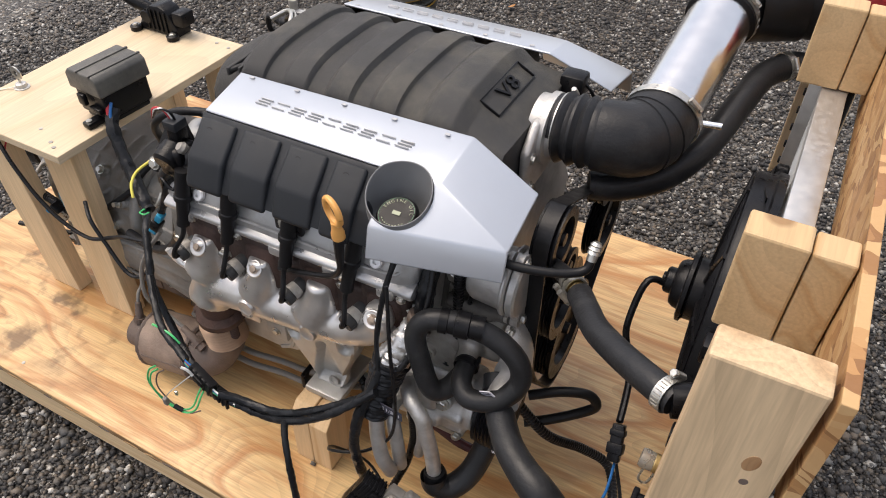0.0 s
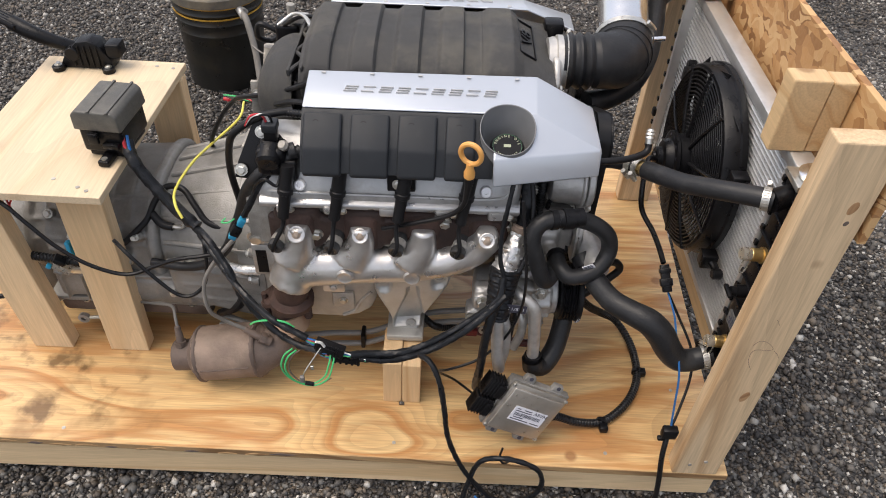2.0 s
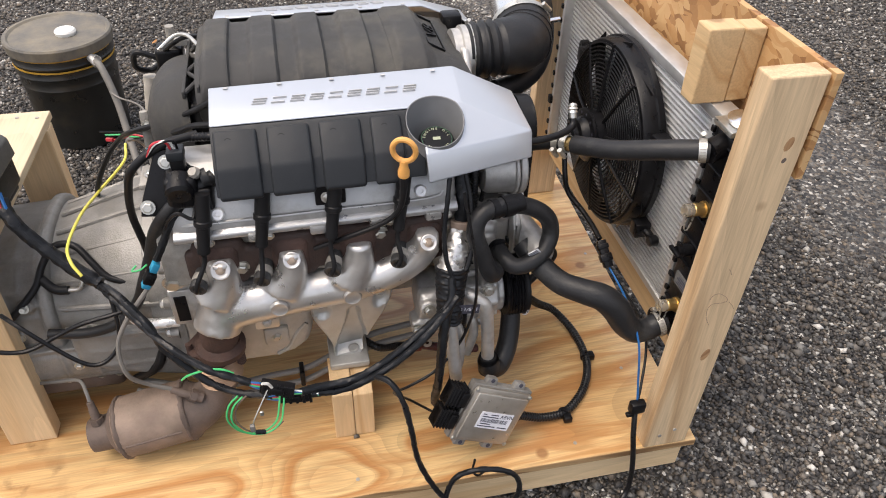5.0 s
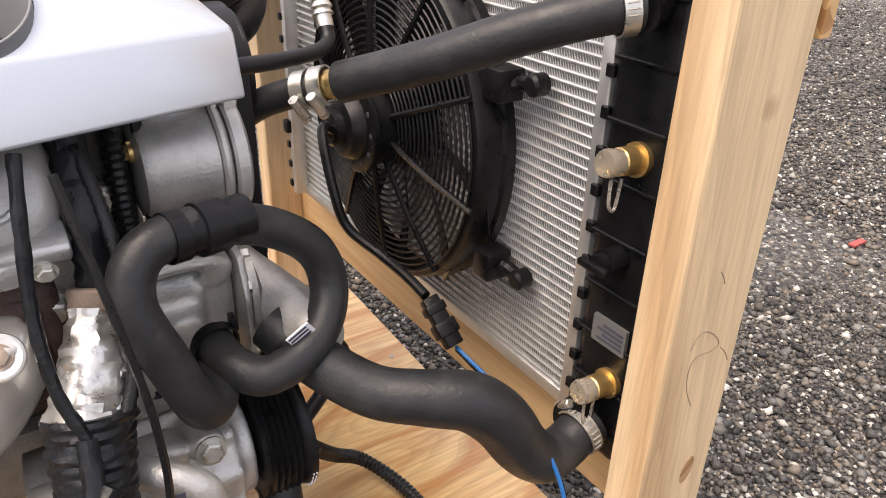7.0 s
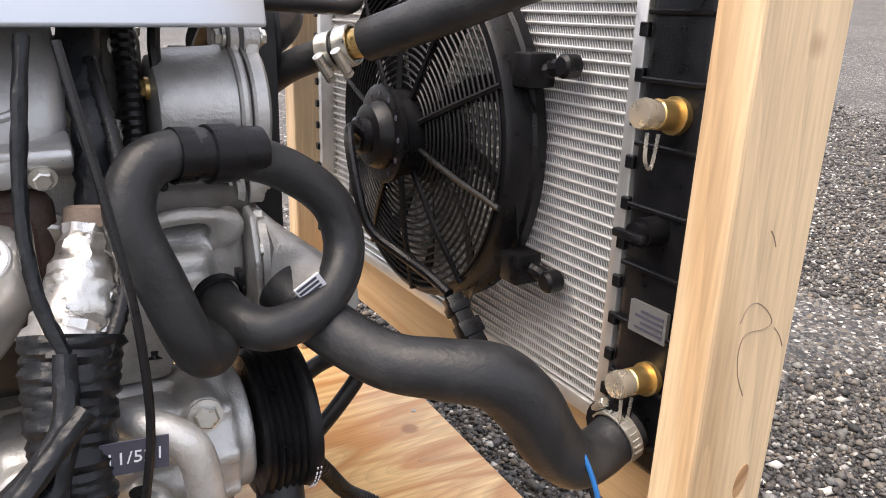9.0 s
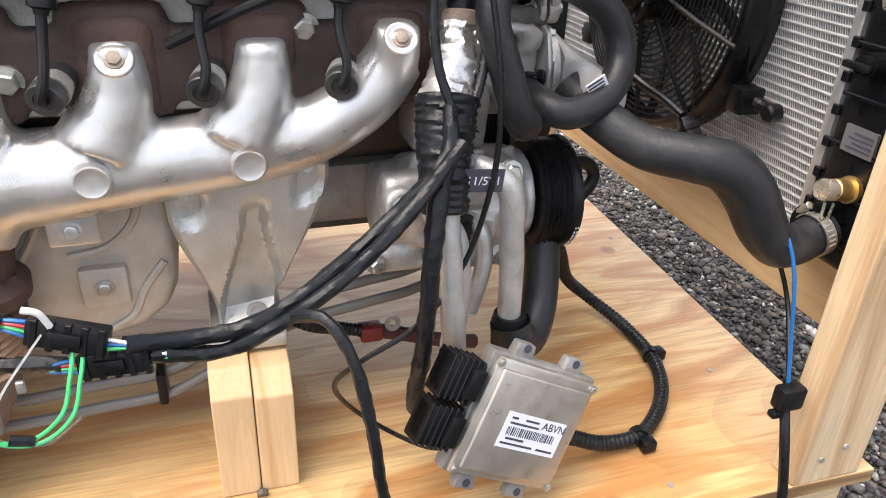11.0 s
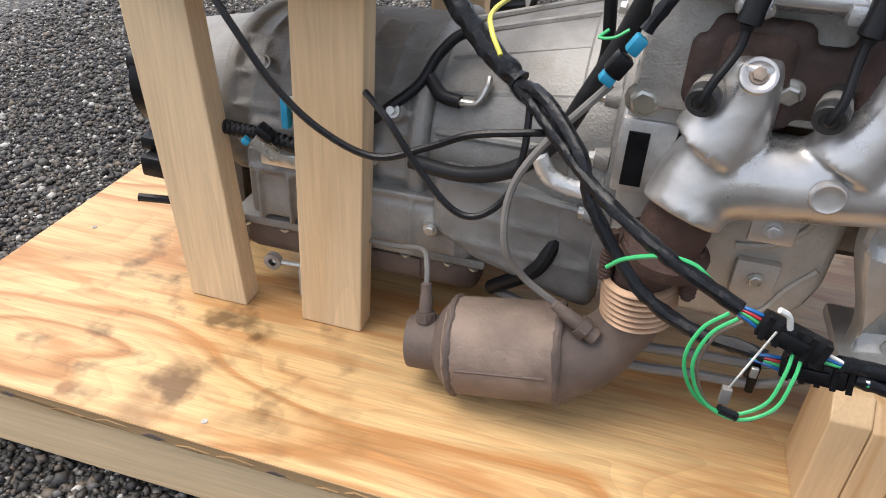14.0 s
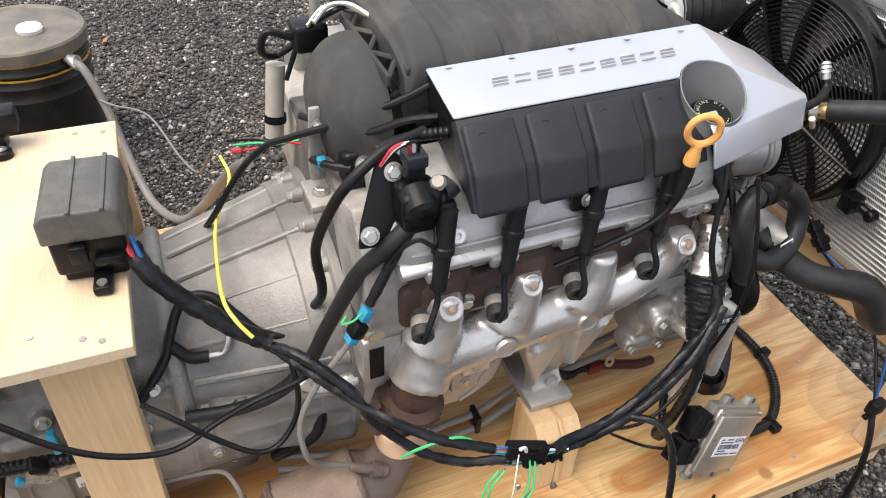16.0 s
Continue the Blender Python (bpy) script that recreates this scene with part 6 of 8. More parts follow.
def gearbox():
    """Automatic gearbox: a belled front, a ribbed case with steps and bosses, a steel pan and the output coupling."""
    g = thing("transmission", (-0.6, YC, 0.09), "grimy cast aluminium automatic transmission behind the engine", "transmission")
    zc = 0.245
    n = 48

    def section(x, rw, rh, low, z0=zc):
        out = []
        for i in range(n):
            a = 2 * math.pi * i / n
            c, s = math.cos(a), math.sin(a)
            y, z = rw * math.copysign(abs(c) ** 0.85, c), rh * math.copysign(abs(s) ** 0.9, s)
            if z < 0:
                z = max(z * low, -rh * low)
            out.append(Vector((x, YC + y, z0 + z)))
        return out

    def on(x, a, k=1.0):
        """A place on the case's skin."""
        t = (x + 0.515) / -0.315
        rw, rh = (0.174 - 0.022 * t) * k, (0.140 - 0.020 * t) * k
        c, s = math.cos(a), math.sin(a)
        return Vector((x, YC + rw * math.copysign(abs(c) ** 0.85, c), zc + rh * math.copysign(abs(s) ** 0.9, s)))

    bell = loft([section(-0.284, 0.225, 0.205, 0.95), section(-0.297, 0.225, 0.205, 0.95), section(-0.300, 0.213, 0.193, 0.92), section(-0.34, 0.207, 0.186, 0.92), section(-0.343, 0.203, 0.182, 0.92), section(-0.42, 0.186, 0.160, 0.86), section(-0.50, 0.168, 0.135, 0.80), section(-0.515, 0.168, 0.133, 0.80)])
    ribs = []
    for a in range(8, 180, 19):
        r = radians(a)
        p0 = Vector((-0.30, YC + 0.216 * math.cos(r), zc + 0.196 * math.sin(r)))
        p1 = Vector((-0.508, YC + 0.170 * math.cos(r), zc + 0.136 * math.sin(r)))
        ribs.append((p0, p1))
    b = part("bell_housing", bell, GRIME, g, "ribbed bell housing")
    for rb in ribs:
        part("rib", sweep(rb, 0.0045 if len(rb) > 2 else 0.0058, 8), GRIME, b)
    for p0, p1 in ribs[:10]:
        part("flange_boss", cyl(p0 + Vector((0.002, 0, 0)), p0 - Vector((0.014, 0, 0)), 0.014, 0.011, 14), GRIME, b)
    for a in range(8, 180, 19):
        r = radians(a)
        part("flange_bolt", bolt((-0.312, YC + 0.216 * math.cos(r), zc + 0.196 * math.sin(r)), (-1, 0, 0), 0.008, 0.010), STEEL, b)
    lower = prism([(-0.285, 0.105), (-0.30, 0.10), (-0.44, 0.14), (-0.50, 0.175), (-0.50, 0.26), (-0.285, 0.26)], 1, 0.020, 0.42, 0.014, seg=3)
    for z in (0.16, 0.20, 0.24):
        cyl((-0.30, 0.021, z), (-0.47, 0.021, z + 0.01), 0.004, n=8, bm=lower)
    fuse(part("flywheel_cover", lower, GRIME, b), 0.004, 2)
    fr = part("window_frame", box((-0.292, -0.034, 0.302), (-0.236, 0.02, 0.385), 0.005), CAST, b, "cast frame with a black plate for its shaded recess")
    # black plate on the solid frame paints in the shade of a recess
    part("opening", box((-0.283, -0.0355, 0.312), (-0.262, -0.0335, 0.372), 0.0008, seg=1), BLACK, fr)
    case = loft([section(-0.515, 0.174, 0.140, 0.85), section(-0.522, 0.182, 0.148, 0.85), section(-0.536, 0.182, 0.148, 0.85), section(-0.542, 0.172, 0.138, 0.85), section(-0.60, 0.170, 0.134, 0.85), section(-0.70, 0.163, 0.128, 0.85), section(-0.79, 0.152, 0.120, 0.85), section(-0.795, 0.159, 0.127, 0.85), section(-0.812, 0.159, 0.127, 0.85), section(-0.818, 0.140, 0.114, 0.85), section(-0.86, 0.115, 0.100, 0.9), section(-0.93, 0.085, 0.088, 0.95), section(-0.965, 0.075, 0.078, 1)])
    for x in (-0.575, -0.615, -0.675, -0.72, -0.762):
        sweep([on(x, radians(q), 1.0) for q in range(96, 214, 8)], 0.0042, 6, case)
    for a in (122, 146, 166, 186, 202):
        sweep([on(x, radians(a), 1.0) for x in (-0.54, -0.6, -0.68, -0.74, -0.795)], 0.0048, 6, case)
    for x in (-0.83, -0.86, -0.90):
        cyl((x, YC - 0.13, zc), (x - 0.01, YC - 0.06, zc + 0.03), 0.006, n=8, bm=case)
    box((-0.665, 0.045, 0.285), (-0.60, 0.085, 0.330), 0.006, case)
    box((-0.76, 0.050, 0.215), (-0.695, 0.085, 0.268), 0.006, case)
    for x, a, r in ((-0.56, 155, 0.016), (-0.64, 135, 0.013), (-0.70, 160, 0.014), (-0.585, 178, 0.012), (-0.655, 192, 0.015), (-0.75, 140, 0.012), (-0.742, 190, 0.012)):
        p, q = on(x, radians(a), 0.93), on(x, radians(a), 1.09)
        cyl(p, q, r, r * 0.85, 14, case)
    c = part("case", case, GRIME, g, "dusty ribbed gearbox case")
    fuse(c, 0.0045, 2)
    for x, a in ((-0.64, 135), (-0.585, 178), (-0.75, 140), (-0.742, 190), (-0.70, 160)):
        p = on(x, radians(a), 1.075)
        part("case_bolt", bolt(p, (p - Vector((x, YC, zc))), 0.0075, 0.009), STEEL, c)
    p = on(-0.56, radians(155), 1.085)
    part("breather", lathe(p, (0, -0.9, 0.4), [(0, 0.009), (0.006, 0.009), (0.006, 0.005), (0.016, 0.005)], 14), STEEL, c)
    panb = box((-0.79, 0.055, 0.062), (-0.44, 0.39, 0.118), 0.018, seg=3)
    box((-0.70, 0.052, 0.075), (-0.52, 0.06, 0.105), 0.003, panb)
    p = part("gearbox_pan", panb, CAT_D, g, "dark pressed steel pan")
    part("pan_flange", box((-0.80, 0.045, 0.112), (-0.43, 0.40, 0.126), 0.004), GRIME, p)
    for x in (-0.78, -0.72, -0.66, -0.60, -0.54, -0.48, -0.445):
        part("pan_bolt", bolt((x, 0.0515, 0.112), (0, 0, -1), 0.006, 0.006), STEEL, p)
    sc = box((-0.765, 0.042, 0.132), (-0.62, 0.075, 0.235), 0.008, seg=3)
    box((-0.61, 0.034, 0.128), (-0.445, 0.07, 0.20), 0.010, sc, seg=3)
    for x in (-0.745, -0.70, -0.655, -0.59, -0.53, -0.47):
        box((x - 0.0025, 0.030, 0.130), (x + 0.0025, 0.06, 0.205), 0.002, sc, seg=1)
    box((-0.76, 0.034, 0.205), (-0.45, 0.07, 0.212), 0.002, sc, seg=1)
    cyl((-0.60, 0.026, 0.165), (-0.60, 0.06, 0.165), 0.016, n=18, bm=sc)
    cyl((-0.50, 0.024, 0.175), (-0.50, 0.06, 0.175), 0.012, n=16, bm=sc)
    sco = part("side_rail", sc, GRIME, g, "cast lower edge of the case with webs")
    fuse(sco, 0.004, 2)
    part("side_bolt", bolt((-0.50, 0.024, 0.175), (0, -1, 0), 0.007, 0.008), STEEL, sco)
    part("plug", lathe((-0.60, 0.026, 0.165), (0, -1, 0), [(0, 0.011), (0.003, 0.011), (0.003, 0.006), (0.001, 0.005)], 16), BLOCK, sco)
    lab = part("label", box((-0.690, 0.0365, 0.170), (-0.640, 0.0385, 0.192)), PAPER, g, "white bar code label", smooth=False)
    words("label_text", "9CR", 0.011, basis((-0.668, 0.0360, 0.186), (1, 0, 0), (0, 0, 1)), INK_AND_HOLE, lab, 0.0003)
    for i in range(12):
        part("code_bar", box((-0.686 + i * 0.0035, 0.0358, 0.1715), (-0.686 + i * 0.0035 + 0.0012 + 0.0008 * (i % 3), 0.0364, 0.1785)), INK_AND_HOLE, lab, smooth=False)
    part("case_bolt", bolt((-0.455, 0.035, 0.255), (0, -1, 0.2), 0.009, 0.010), STEEL, g)
    co = lathe((-0.960, YC, 0.236), (-1, 0, 0), [(0, 0.050), (0.015, 0.068), (0.020, 0.075), (0.055, 0.075), (0.062, 0.066), (0.068, 0.034), (0.072, 0.010)], 36)
    cp = part("output_coupling", co, BLACK, g, "black rubber output coupling")
    for k in range(3):
        a = 2 * math.pi * k / 3 + 0.4
        o = Vector((-1.012, YC + 0.058 * math.cos(a), 0.236 + 0.058 * math.sin(a)))
        part("coupling_lobe", cyl(o + Vector((0.045, 0, 0)), o - Vector((0.012, 0, 0)), 0.020, n=18, bev=0.004), BLACK, cp)
        part("coupling_bolt", bolt(o - Vector((0.012, 0, 0)), (-1, 0, 0), 0.008, 0.008), STEEL, cp)
    part("shift_lever", box((-0.73, 0.02, 0.225), (-0.665, 0.032, 0.245), 0.003), STEEL, g)
    part("mount_foot", box((-0.90, 0.15, 0.002), (-0.84, 0.30, 0.165), 0.01), BLOCK, g)
    return g


gearbox()

# ---- hoses and air intake ----


def clamp(c, axis, r, parent, name="hose_clamp"):
    d = Vector(axis).normalized()
    u, v = frame_of(d)
    c = Vector(c)
    prof = [(-0.006, r + 0.0005), (-0.006, r + 0.0022), (0.006, r + 0.0022), (0.006, r + 0.0005)]
    p = part(name, lathe(c, d, prof, 28, cap=False), STEEL, parent, "bright steel worm clamp")
    s = c + u * (r + 0.006)
    part("screw", cyl(s - v * 0.010, s + v * 0.010, 0.0045, n=10), STEEL, p)
    part("screw_head", bolt(s + v * 0.010, v, 0.0045, 0.005, washer=False), STEEL, p)
    for k in range(10):
        a = 2 * math.pi * k / 28 + 0.4
        q = c + (u * math.cos(a) + v * math.sin(a)) * (r + 0.0023)
        part("slot", cyl(q - d * 0.004, q + d * 0.004, 0.0007, n=5), CAST_D, p)
    return p


def hoses():
    h = thing("upper_radiator_hose", (0.5, -0.08, 0.62), "smooth black rubber hose from engine to radiator tank", "hose")
    P = spline([(0.420, 0.014, 0.583), (0.437, -0.008, 0.590), (0.460, -0.047, 0.605), (0.484, -0.086, 0.621), (0.523, -0.128, 0.643), (0.567, -0.163, 0.660), (0.592, -0.176, 0.663)], 8)
    part("hose_body", sweep(P[9:], 0.0168, 20), HOSE, h)
    part("hose_stub", wire([(0.372, 0.070, 0.545), (0.392, 0.044, 0.566), (0.412, 0.022, 0.578), (0.430, 0.001, 0.587)], 0.0128, 14), HOSE, h)
    part("brass_stub", wire([(0.418, 0.016, 0.581), (0.432, -0.002, 0.588), (0.446, -0.022, 0.594)], 0.0122, 14), BRASS, h, "brass joiner between the two hoses")
    clamp((0.4290, 0.0025, 0.5865), (0.6, -0.75, 0.25), 0.0140, h)
    clamp((0.4190, 0.0150, 0.5815), (0.6, -0.75, 0.25), 0.0135, h)
    clamp((0.582, -0.172, 0.6625), (0.6, -0.3, 0.1), 0.0172, h)

    h = thing("lower_radiator_hose", (0.47, -0.18, 0.36), "fat kinked black rubber lower radiator hose", "hose")
    P = spline([(0.350, -0.048, 0.410), (0.368, -0.082, 0.392), (0.402, -0.122, 0.370), (0.438, -0.150, 0.366), (0.470, -0.167, 0.360), (0.497, -0.174, 0.334), (0.520, -0.178, 0.297), (0.543, -0.181, 0.274), (0.568, -0.180, 0.272), (0.590, -0.178, 0.280), (0.606, -0.177, 0.285)], 8)
    part("hose_body", sweep(P, lambda s: 0.0212 + 0.0052 * math.exp(-((s - 0.50) / 0.20) ** 2), 24), HOSE, h)
    clamp((0.592, -0.178, 0.2808), (1, 0.05, 0.25), 0.0222, h)
    part("spring_band", lathe((0.362, -0.070, 0.3985), (0.45, -0.8, -0.42), [(-0.006, 0.0215), (-0.006, 0.0232), (0.006, 0.0232), (0.006, 0.0215)], 24, cap=False), BLACK, h)

    h = thing("heater_hose", (0.32, -0.07, 0.45), "looped black rubber heater hose with quick connector", "hose")
    P = spline([(0.300, -0.058, 0.398), (0.288, -0.092, 0.390), (0.272, -0.110, 0.402), (0.255, -0.108, 0.448), (0.242, -0.100, 0.492), (0.256, -0.088, 0.520), (0.297, -0.075, 0.523), (0.347, -0.064, 0.507), (0.383, -0.064, 0.480), (0.393, -0.070, 0.448), (0.381, -0.084, 0.422), (0.354, -0.096, 0.405), (0.324, -0.098, 0.400), (0.306, -0.080, 0.406), (0.300, -0.045, 0.412)], 8)
    part("hose_body", sweep(P, 0.0156, 20), HOSE, h)
    part("quick_connector", lathe((0.272, -0.082, 0.523), (1, 0.26, -0.06), [(0, 0.0162), (0, 0.0182), (0.012, 0.0182), (0.013, 0.0164), (0.022, 0.0170), (0.023, 0.0194), (0.042, 0.0194), (0.043, 0.0164), (0.05, 0.0176), (0.062, 0.0174), (0.062, 0.0158)], 24, cap=False), BLACK, h, "black plastic quick connector")
    part("spring_clip", lathe((0.302, -0.058, 0.410), (-0.15, 0.98, 0.15), [(0, 0.0176), (0, 0.0194), (0.008, 0.0194), (0.008, 0.0176)], 20, cap=False), BLACK, h)
    part("clip_ear", box((0.316, -0.056, 0.418), (0.321, -0.044, 0.430), 0.001), BLACK, h)
    lb = part("label", box((0.002, 0.001, 0.0), (0.023, 0.014, 0.0015), m=basis((0.3495, -0.094, 0.4135), (0.8, -0.1, 0.55), (-0.4, -0.2, 0.8))), PAPER, h, "white paper hose tag")
    for i in range(3):
        part("text_bar", box((0.003, 0.003 + i * 0.004, 0.0016), (0.020, 0.005 + i * 0.004, 0.0020), m=basis((0.3495, -0.094, 0.4135), (0.8, -0.1, 0.55), (-0.4, -0.2, 0.8))), INK_AND_HOLE, lb, smooth=False)

    h = thing("far_radiator_hose", (0.5, 0.45, 0.6), "black rubber hose curving to the far radiator tank", "hose")
    P = spline([(0.365, 0.235, 0.575), (0.41, 0.255, 0.575), (0.465, 0.30, 0.585), (0.505, 0.37, 0.61), (0.530, 0.46, 0.645), (0.548, 0.54, 0.662), (0.582, 0.595, 0.665), (0.600, 0.603, 0.665)], 8)
    part("hose_body", sweep(P, 0.0225, 20), HOSE, h)
    clamp((0.575, 0.588, 0.665), (0.6, 0.7, 0.05), 0.0227, h)

    h = thing("coolant_pipe", (0.40, 0.0, 0.61), "thin black steam pipe with a bright hose barb", "pipe")
    part("pipe_body", wire([(0.300, -0.020, 0.620), (0.345, -0.030, 0.618), (0.395, -0.018, 0.616), (0.425, -0.003, 0.616), (0.438, 0.006, 0.621), (0.440, 0.015, 0.632)], 0.0062, 12), RUBBER, h)
    part("barb", lathe((0.440, 0.014, 0.630), (0.05, 0.45, 0.9), [(0, 0.007), (0.010, 0.007), (0.010, 0.009), (0.014, 0.007), (0.016, 0.009), (0.020, 0.007), (0.022, 0.008), (0.026, 0.005)], 14), STEEL, h)


hoses()


def air_intake():
    a = thing("air_intake_tube", (0.42, 0.35, 0.66), "polished aluminium intake tube with black rubber elbow", "intake tube")
    el = [(0.298, 0.238, 0.664), (0.335, 0.238, 0.665), (0.375, 0.241, 0.666), (0.410, 0.256, 0.662), (0.430, 0.288, 0.662), (0.436, 0.328, 0.668)]
    P = spline(el, 8)

    def er(s):
        if s < 0.06:
            return 0.048
        if s < 0.34:
            return 0.052 + 0.0035 * math.sin((s - 0.06) * 2 * math.pi / 0.095)
        return 0.0535 + 0.004 * min(1, (s - 0.34) * 3)

    part("rubber_elbow", sweep(even(P, 0.004), er, 32), HOSE, a, "ribbed black rubber elbow")
    for q in (0.72, 0.82):
        i = int(q * (len(P) - 1))
        d = (P[i + 1] - P[i]).normalized()
        part("seam_ring", lathe(P[i], d, [(-0.002, 0.056), (0, 0.0595), (0.002, 0.056)], 32, cap=False), RUBBER, a)
    t0, t1 = Vector((0.436, 0.322, 0.667)), Vector((0.457, 0.570, 0.741))
    ax = (t1 - t0).normalized()
    part("metal_tube", lathe(t0, ax, [(0, 0.0525), (0.27, 0.0525)], 48), POLISH, a, "mirror-bright straight aluminium tube")
    clamp(t0 + ax * 0.006, ax, 0.0583, a)
    clamp(Vector((0.312, 0.238, 0.6645)), (1, 0, 0.02), 0.0485, a)
    n0 = t0 + ax * 0.012 + Vector((0.05, 0, 0.0))
    part("nipple", cyl(n0, n0 + Vector((0.036, 0.004, 0.002)), 0.0055, n=14), POLISH, a)
    part("coupler", sweep(spline([t1 - ax * 0.02, t1 + ax * 0.03, t1 + ax * 0.055 + Vector((0.025, 0.005, -0.004)), t1 + Vector((0.105, 0.085, 0.020))], 8), lambda s: 0.0580 + 0.016 * min(1, s * 1.6), 32), RUBBER, a, "black rubber reducing coupler")
    clamp(t1 - ax * 0.008, ax, 0.058, a)
    f0 = t1 + Vector((0.112, 0.088, 0.022))
    fd = Vector((1, 0.25, 0.1)).normalized()
    filt = part("air_filter", lathe(f0, fd, [(0, 0.066), (0.02, 0.070), (0.022, 0.072), (0.13, 0.058), (0.135, 0.052), (0.14, 0.01)], 36), mat("red filter gauze", (0.30, 0.02, 0.03), 0.7, 0, 0.3, 90, 0.6, 200), a, "red pleated cone filter")
    part("filter_base", lathe(f0 - fd * 0.004, fd, [(0, 0.06), (0.0, 0.071), (0.018, 0.0735), (0.02, 0.07)], 36), RUBBER, filt)


air_intake()

# ---- exhaust, control unit, boxes ----


FLEX = mat("tan heat tinted steel", (0.46, 0.30, 0.19), 0.45, 0.4, 0.15, 60, 0.1, 200)


def crumple(bm, amount, seed):
    """Dents a skin at random, as in creased foil."""
    r = random.Random(seed)
    for v in bm.verts:
        v.co += Vector((r.uniform(-1, 1), r.uniform(-1, 1), r.uniform(-1, 1))) * amount
    return bm


def converter():
    c = thing("catalytic_converter", (-0.38, -0.05, 0.0), "heat-browned steel catalytic converter lying on the deck", "converter")
    a, b = Vector((-0.437, -0.052, 0.064)), Vector((-0.312, -0.046, 0.082))
    d = (b - a).normalized()
    L = (b - a).length
    part("can", lathe(a, d, [(-0.012, 0.045), (-0.006, 0.057), (0.0, 0.061), (0.008, 0.0605), (L * 0.55, 0.0615), (L - 0.008, 0.061), (L, 0.062), (L + 0.006, 0.058)], 40), CAT, c, "mottled heat-stained can")
    for h in (0.0, L):
        part("weld_bead", crumple(lathe(a + d * h, d, [(-0.004, 0.060), (-0.001, 0.0632), (0.003, 0.0632), (0.006, 0.060)], 64, cap=False), 0.0011, 17), CAT_D, c, "lumpy dark weld")
    u = Vector((0, -1, 0.15)).normalized()
    part("seam", cyl(a + d * 0.012 + u * 0.060, b - d * 0.008 + u * 0.0608, 0.0022, n=6), CAT_D, c)
    part("outlet_cone", lathe(a, -d, [(0.004, 0.058), (0.016, 0.046), (0.022, 0.036), (0.050, 0.034), (0.060, 0.033), (0.061, 0.028), (0.04, 0.028)], 28), CAT_D, c)
    P = spline([b + d * 0.002, b + d * 0.030 + Vector((0, 0, 0.006)), (-0.262, -0.040, 0.108), (-0.243, -0.034, 0.140), (-0.238, -0.030, 0.165)], 6)
    part("inlet_cone", sweep(P, lambda s: 0.061 - 0.026 * min(1, s * 1.6) ** 0.7, 28), CAT_D, c, "dark swept inlet cone")
    ax0 = Vector((-0.10, -0.06, 1)).normalized()
    for i in range(7):
        o = Vector((-0.2345, -0.034, 0.156)) + ax0 * (0.0078 * i)
        part("flex_ring", lathe(o, ax0, [(0, 0.0355), (0.002, 0.0400), (0.0045, 0.0425), (0.007, 0.0400), (0.0085, 0.0355)], 32, cap=False), FLEX, c, "tan ribbed flexible joint")
    part("down_pipe", sweep(spline([(-0.237, -0.030, 0.195), (-0.235, -0.034, 0.225), (-0.232, -0.040, 0.26)], 6), 0.036, 24), IRON, c)
    part("flange", prism([(-0.275, -0.065), (-0.20, -0.075), (-0.185, -0.03), (-0.205, 0.005), (-0.265, 0.0), (-0.285, -0.03)], 2, 0.236, 0.250, 0.004), IRON, c)
    for x, y in ((-0.19, -0.052), (-0.278, -0.045)):
        part("stud", cyl((x, y, 0.20), (x, y, 0.262), 0.006, n=10), IRON, c)
        part("spring", conduit([(x, y, 0.205), (x, y, 0.22), (x, y, 0.236)], 0.009, 0.005), IRON, c)
    # oxygen sensors
    for base, ax_ in ((Vector((-0.283, -0.068, 0.140)), Vector((-0.80, 0.10, 0.45))), (Vector((-0.478, -0.055, 0.090)), Vector((-0.10, 0.30, 0.95)))):
        ax_ = ax_.normalized()
        sn = part("oxygen_sensor", lathe(base, ax_, [(-0.01, 0.010), (0.006, 0.010), (0.006, 0.0125), (0.014, 0.0125), (0.014, 0.0085), (0.034, 0.008), (0.036, 0.007), (0.050, 0.0065), (0.052, 0.0045)], 14), CAT_D, c, "heat-browned oxygen sensor with hex nut")
        part("hex_nut", loft([ring(base + ax_ * h, *frame_of(ax_), 0.0135, 6) for h in (0.002, 0.012)]), CAT_D, sn)


converter()


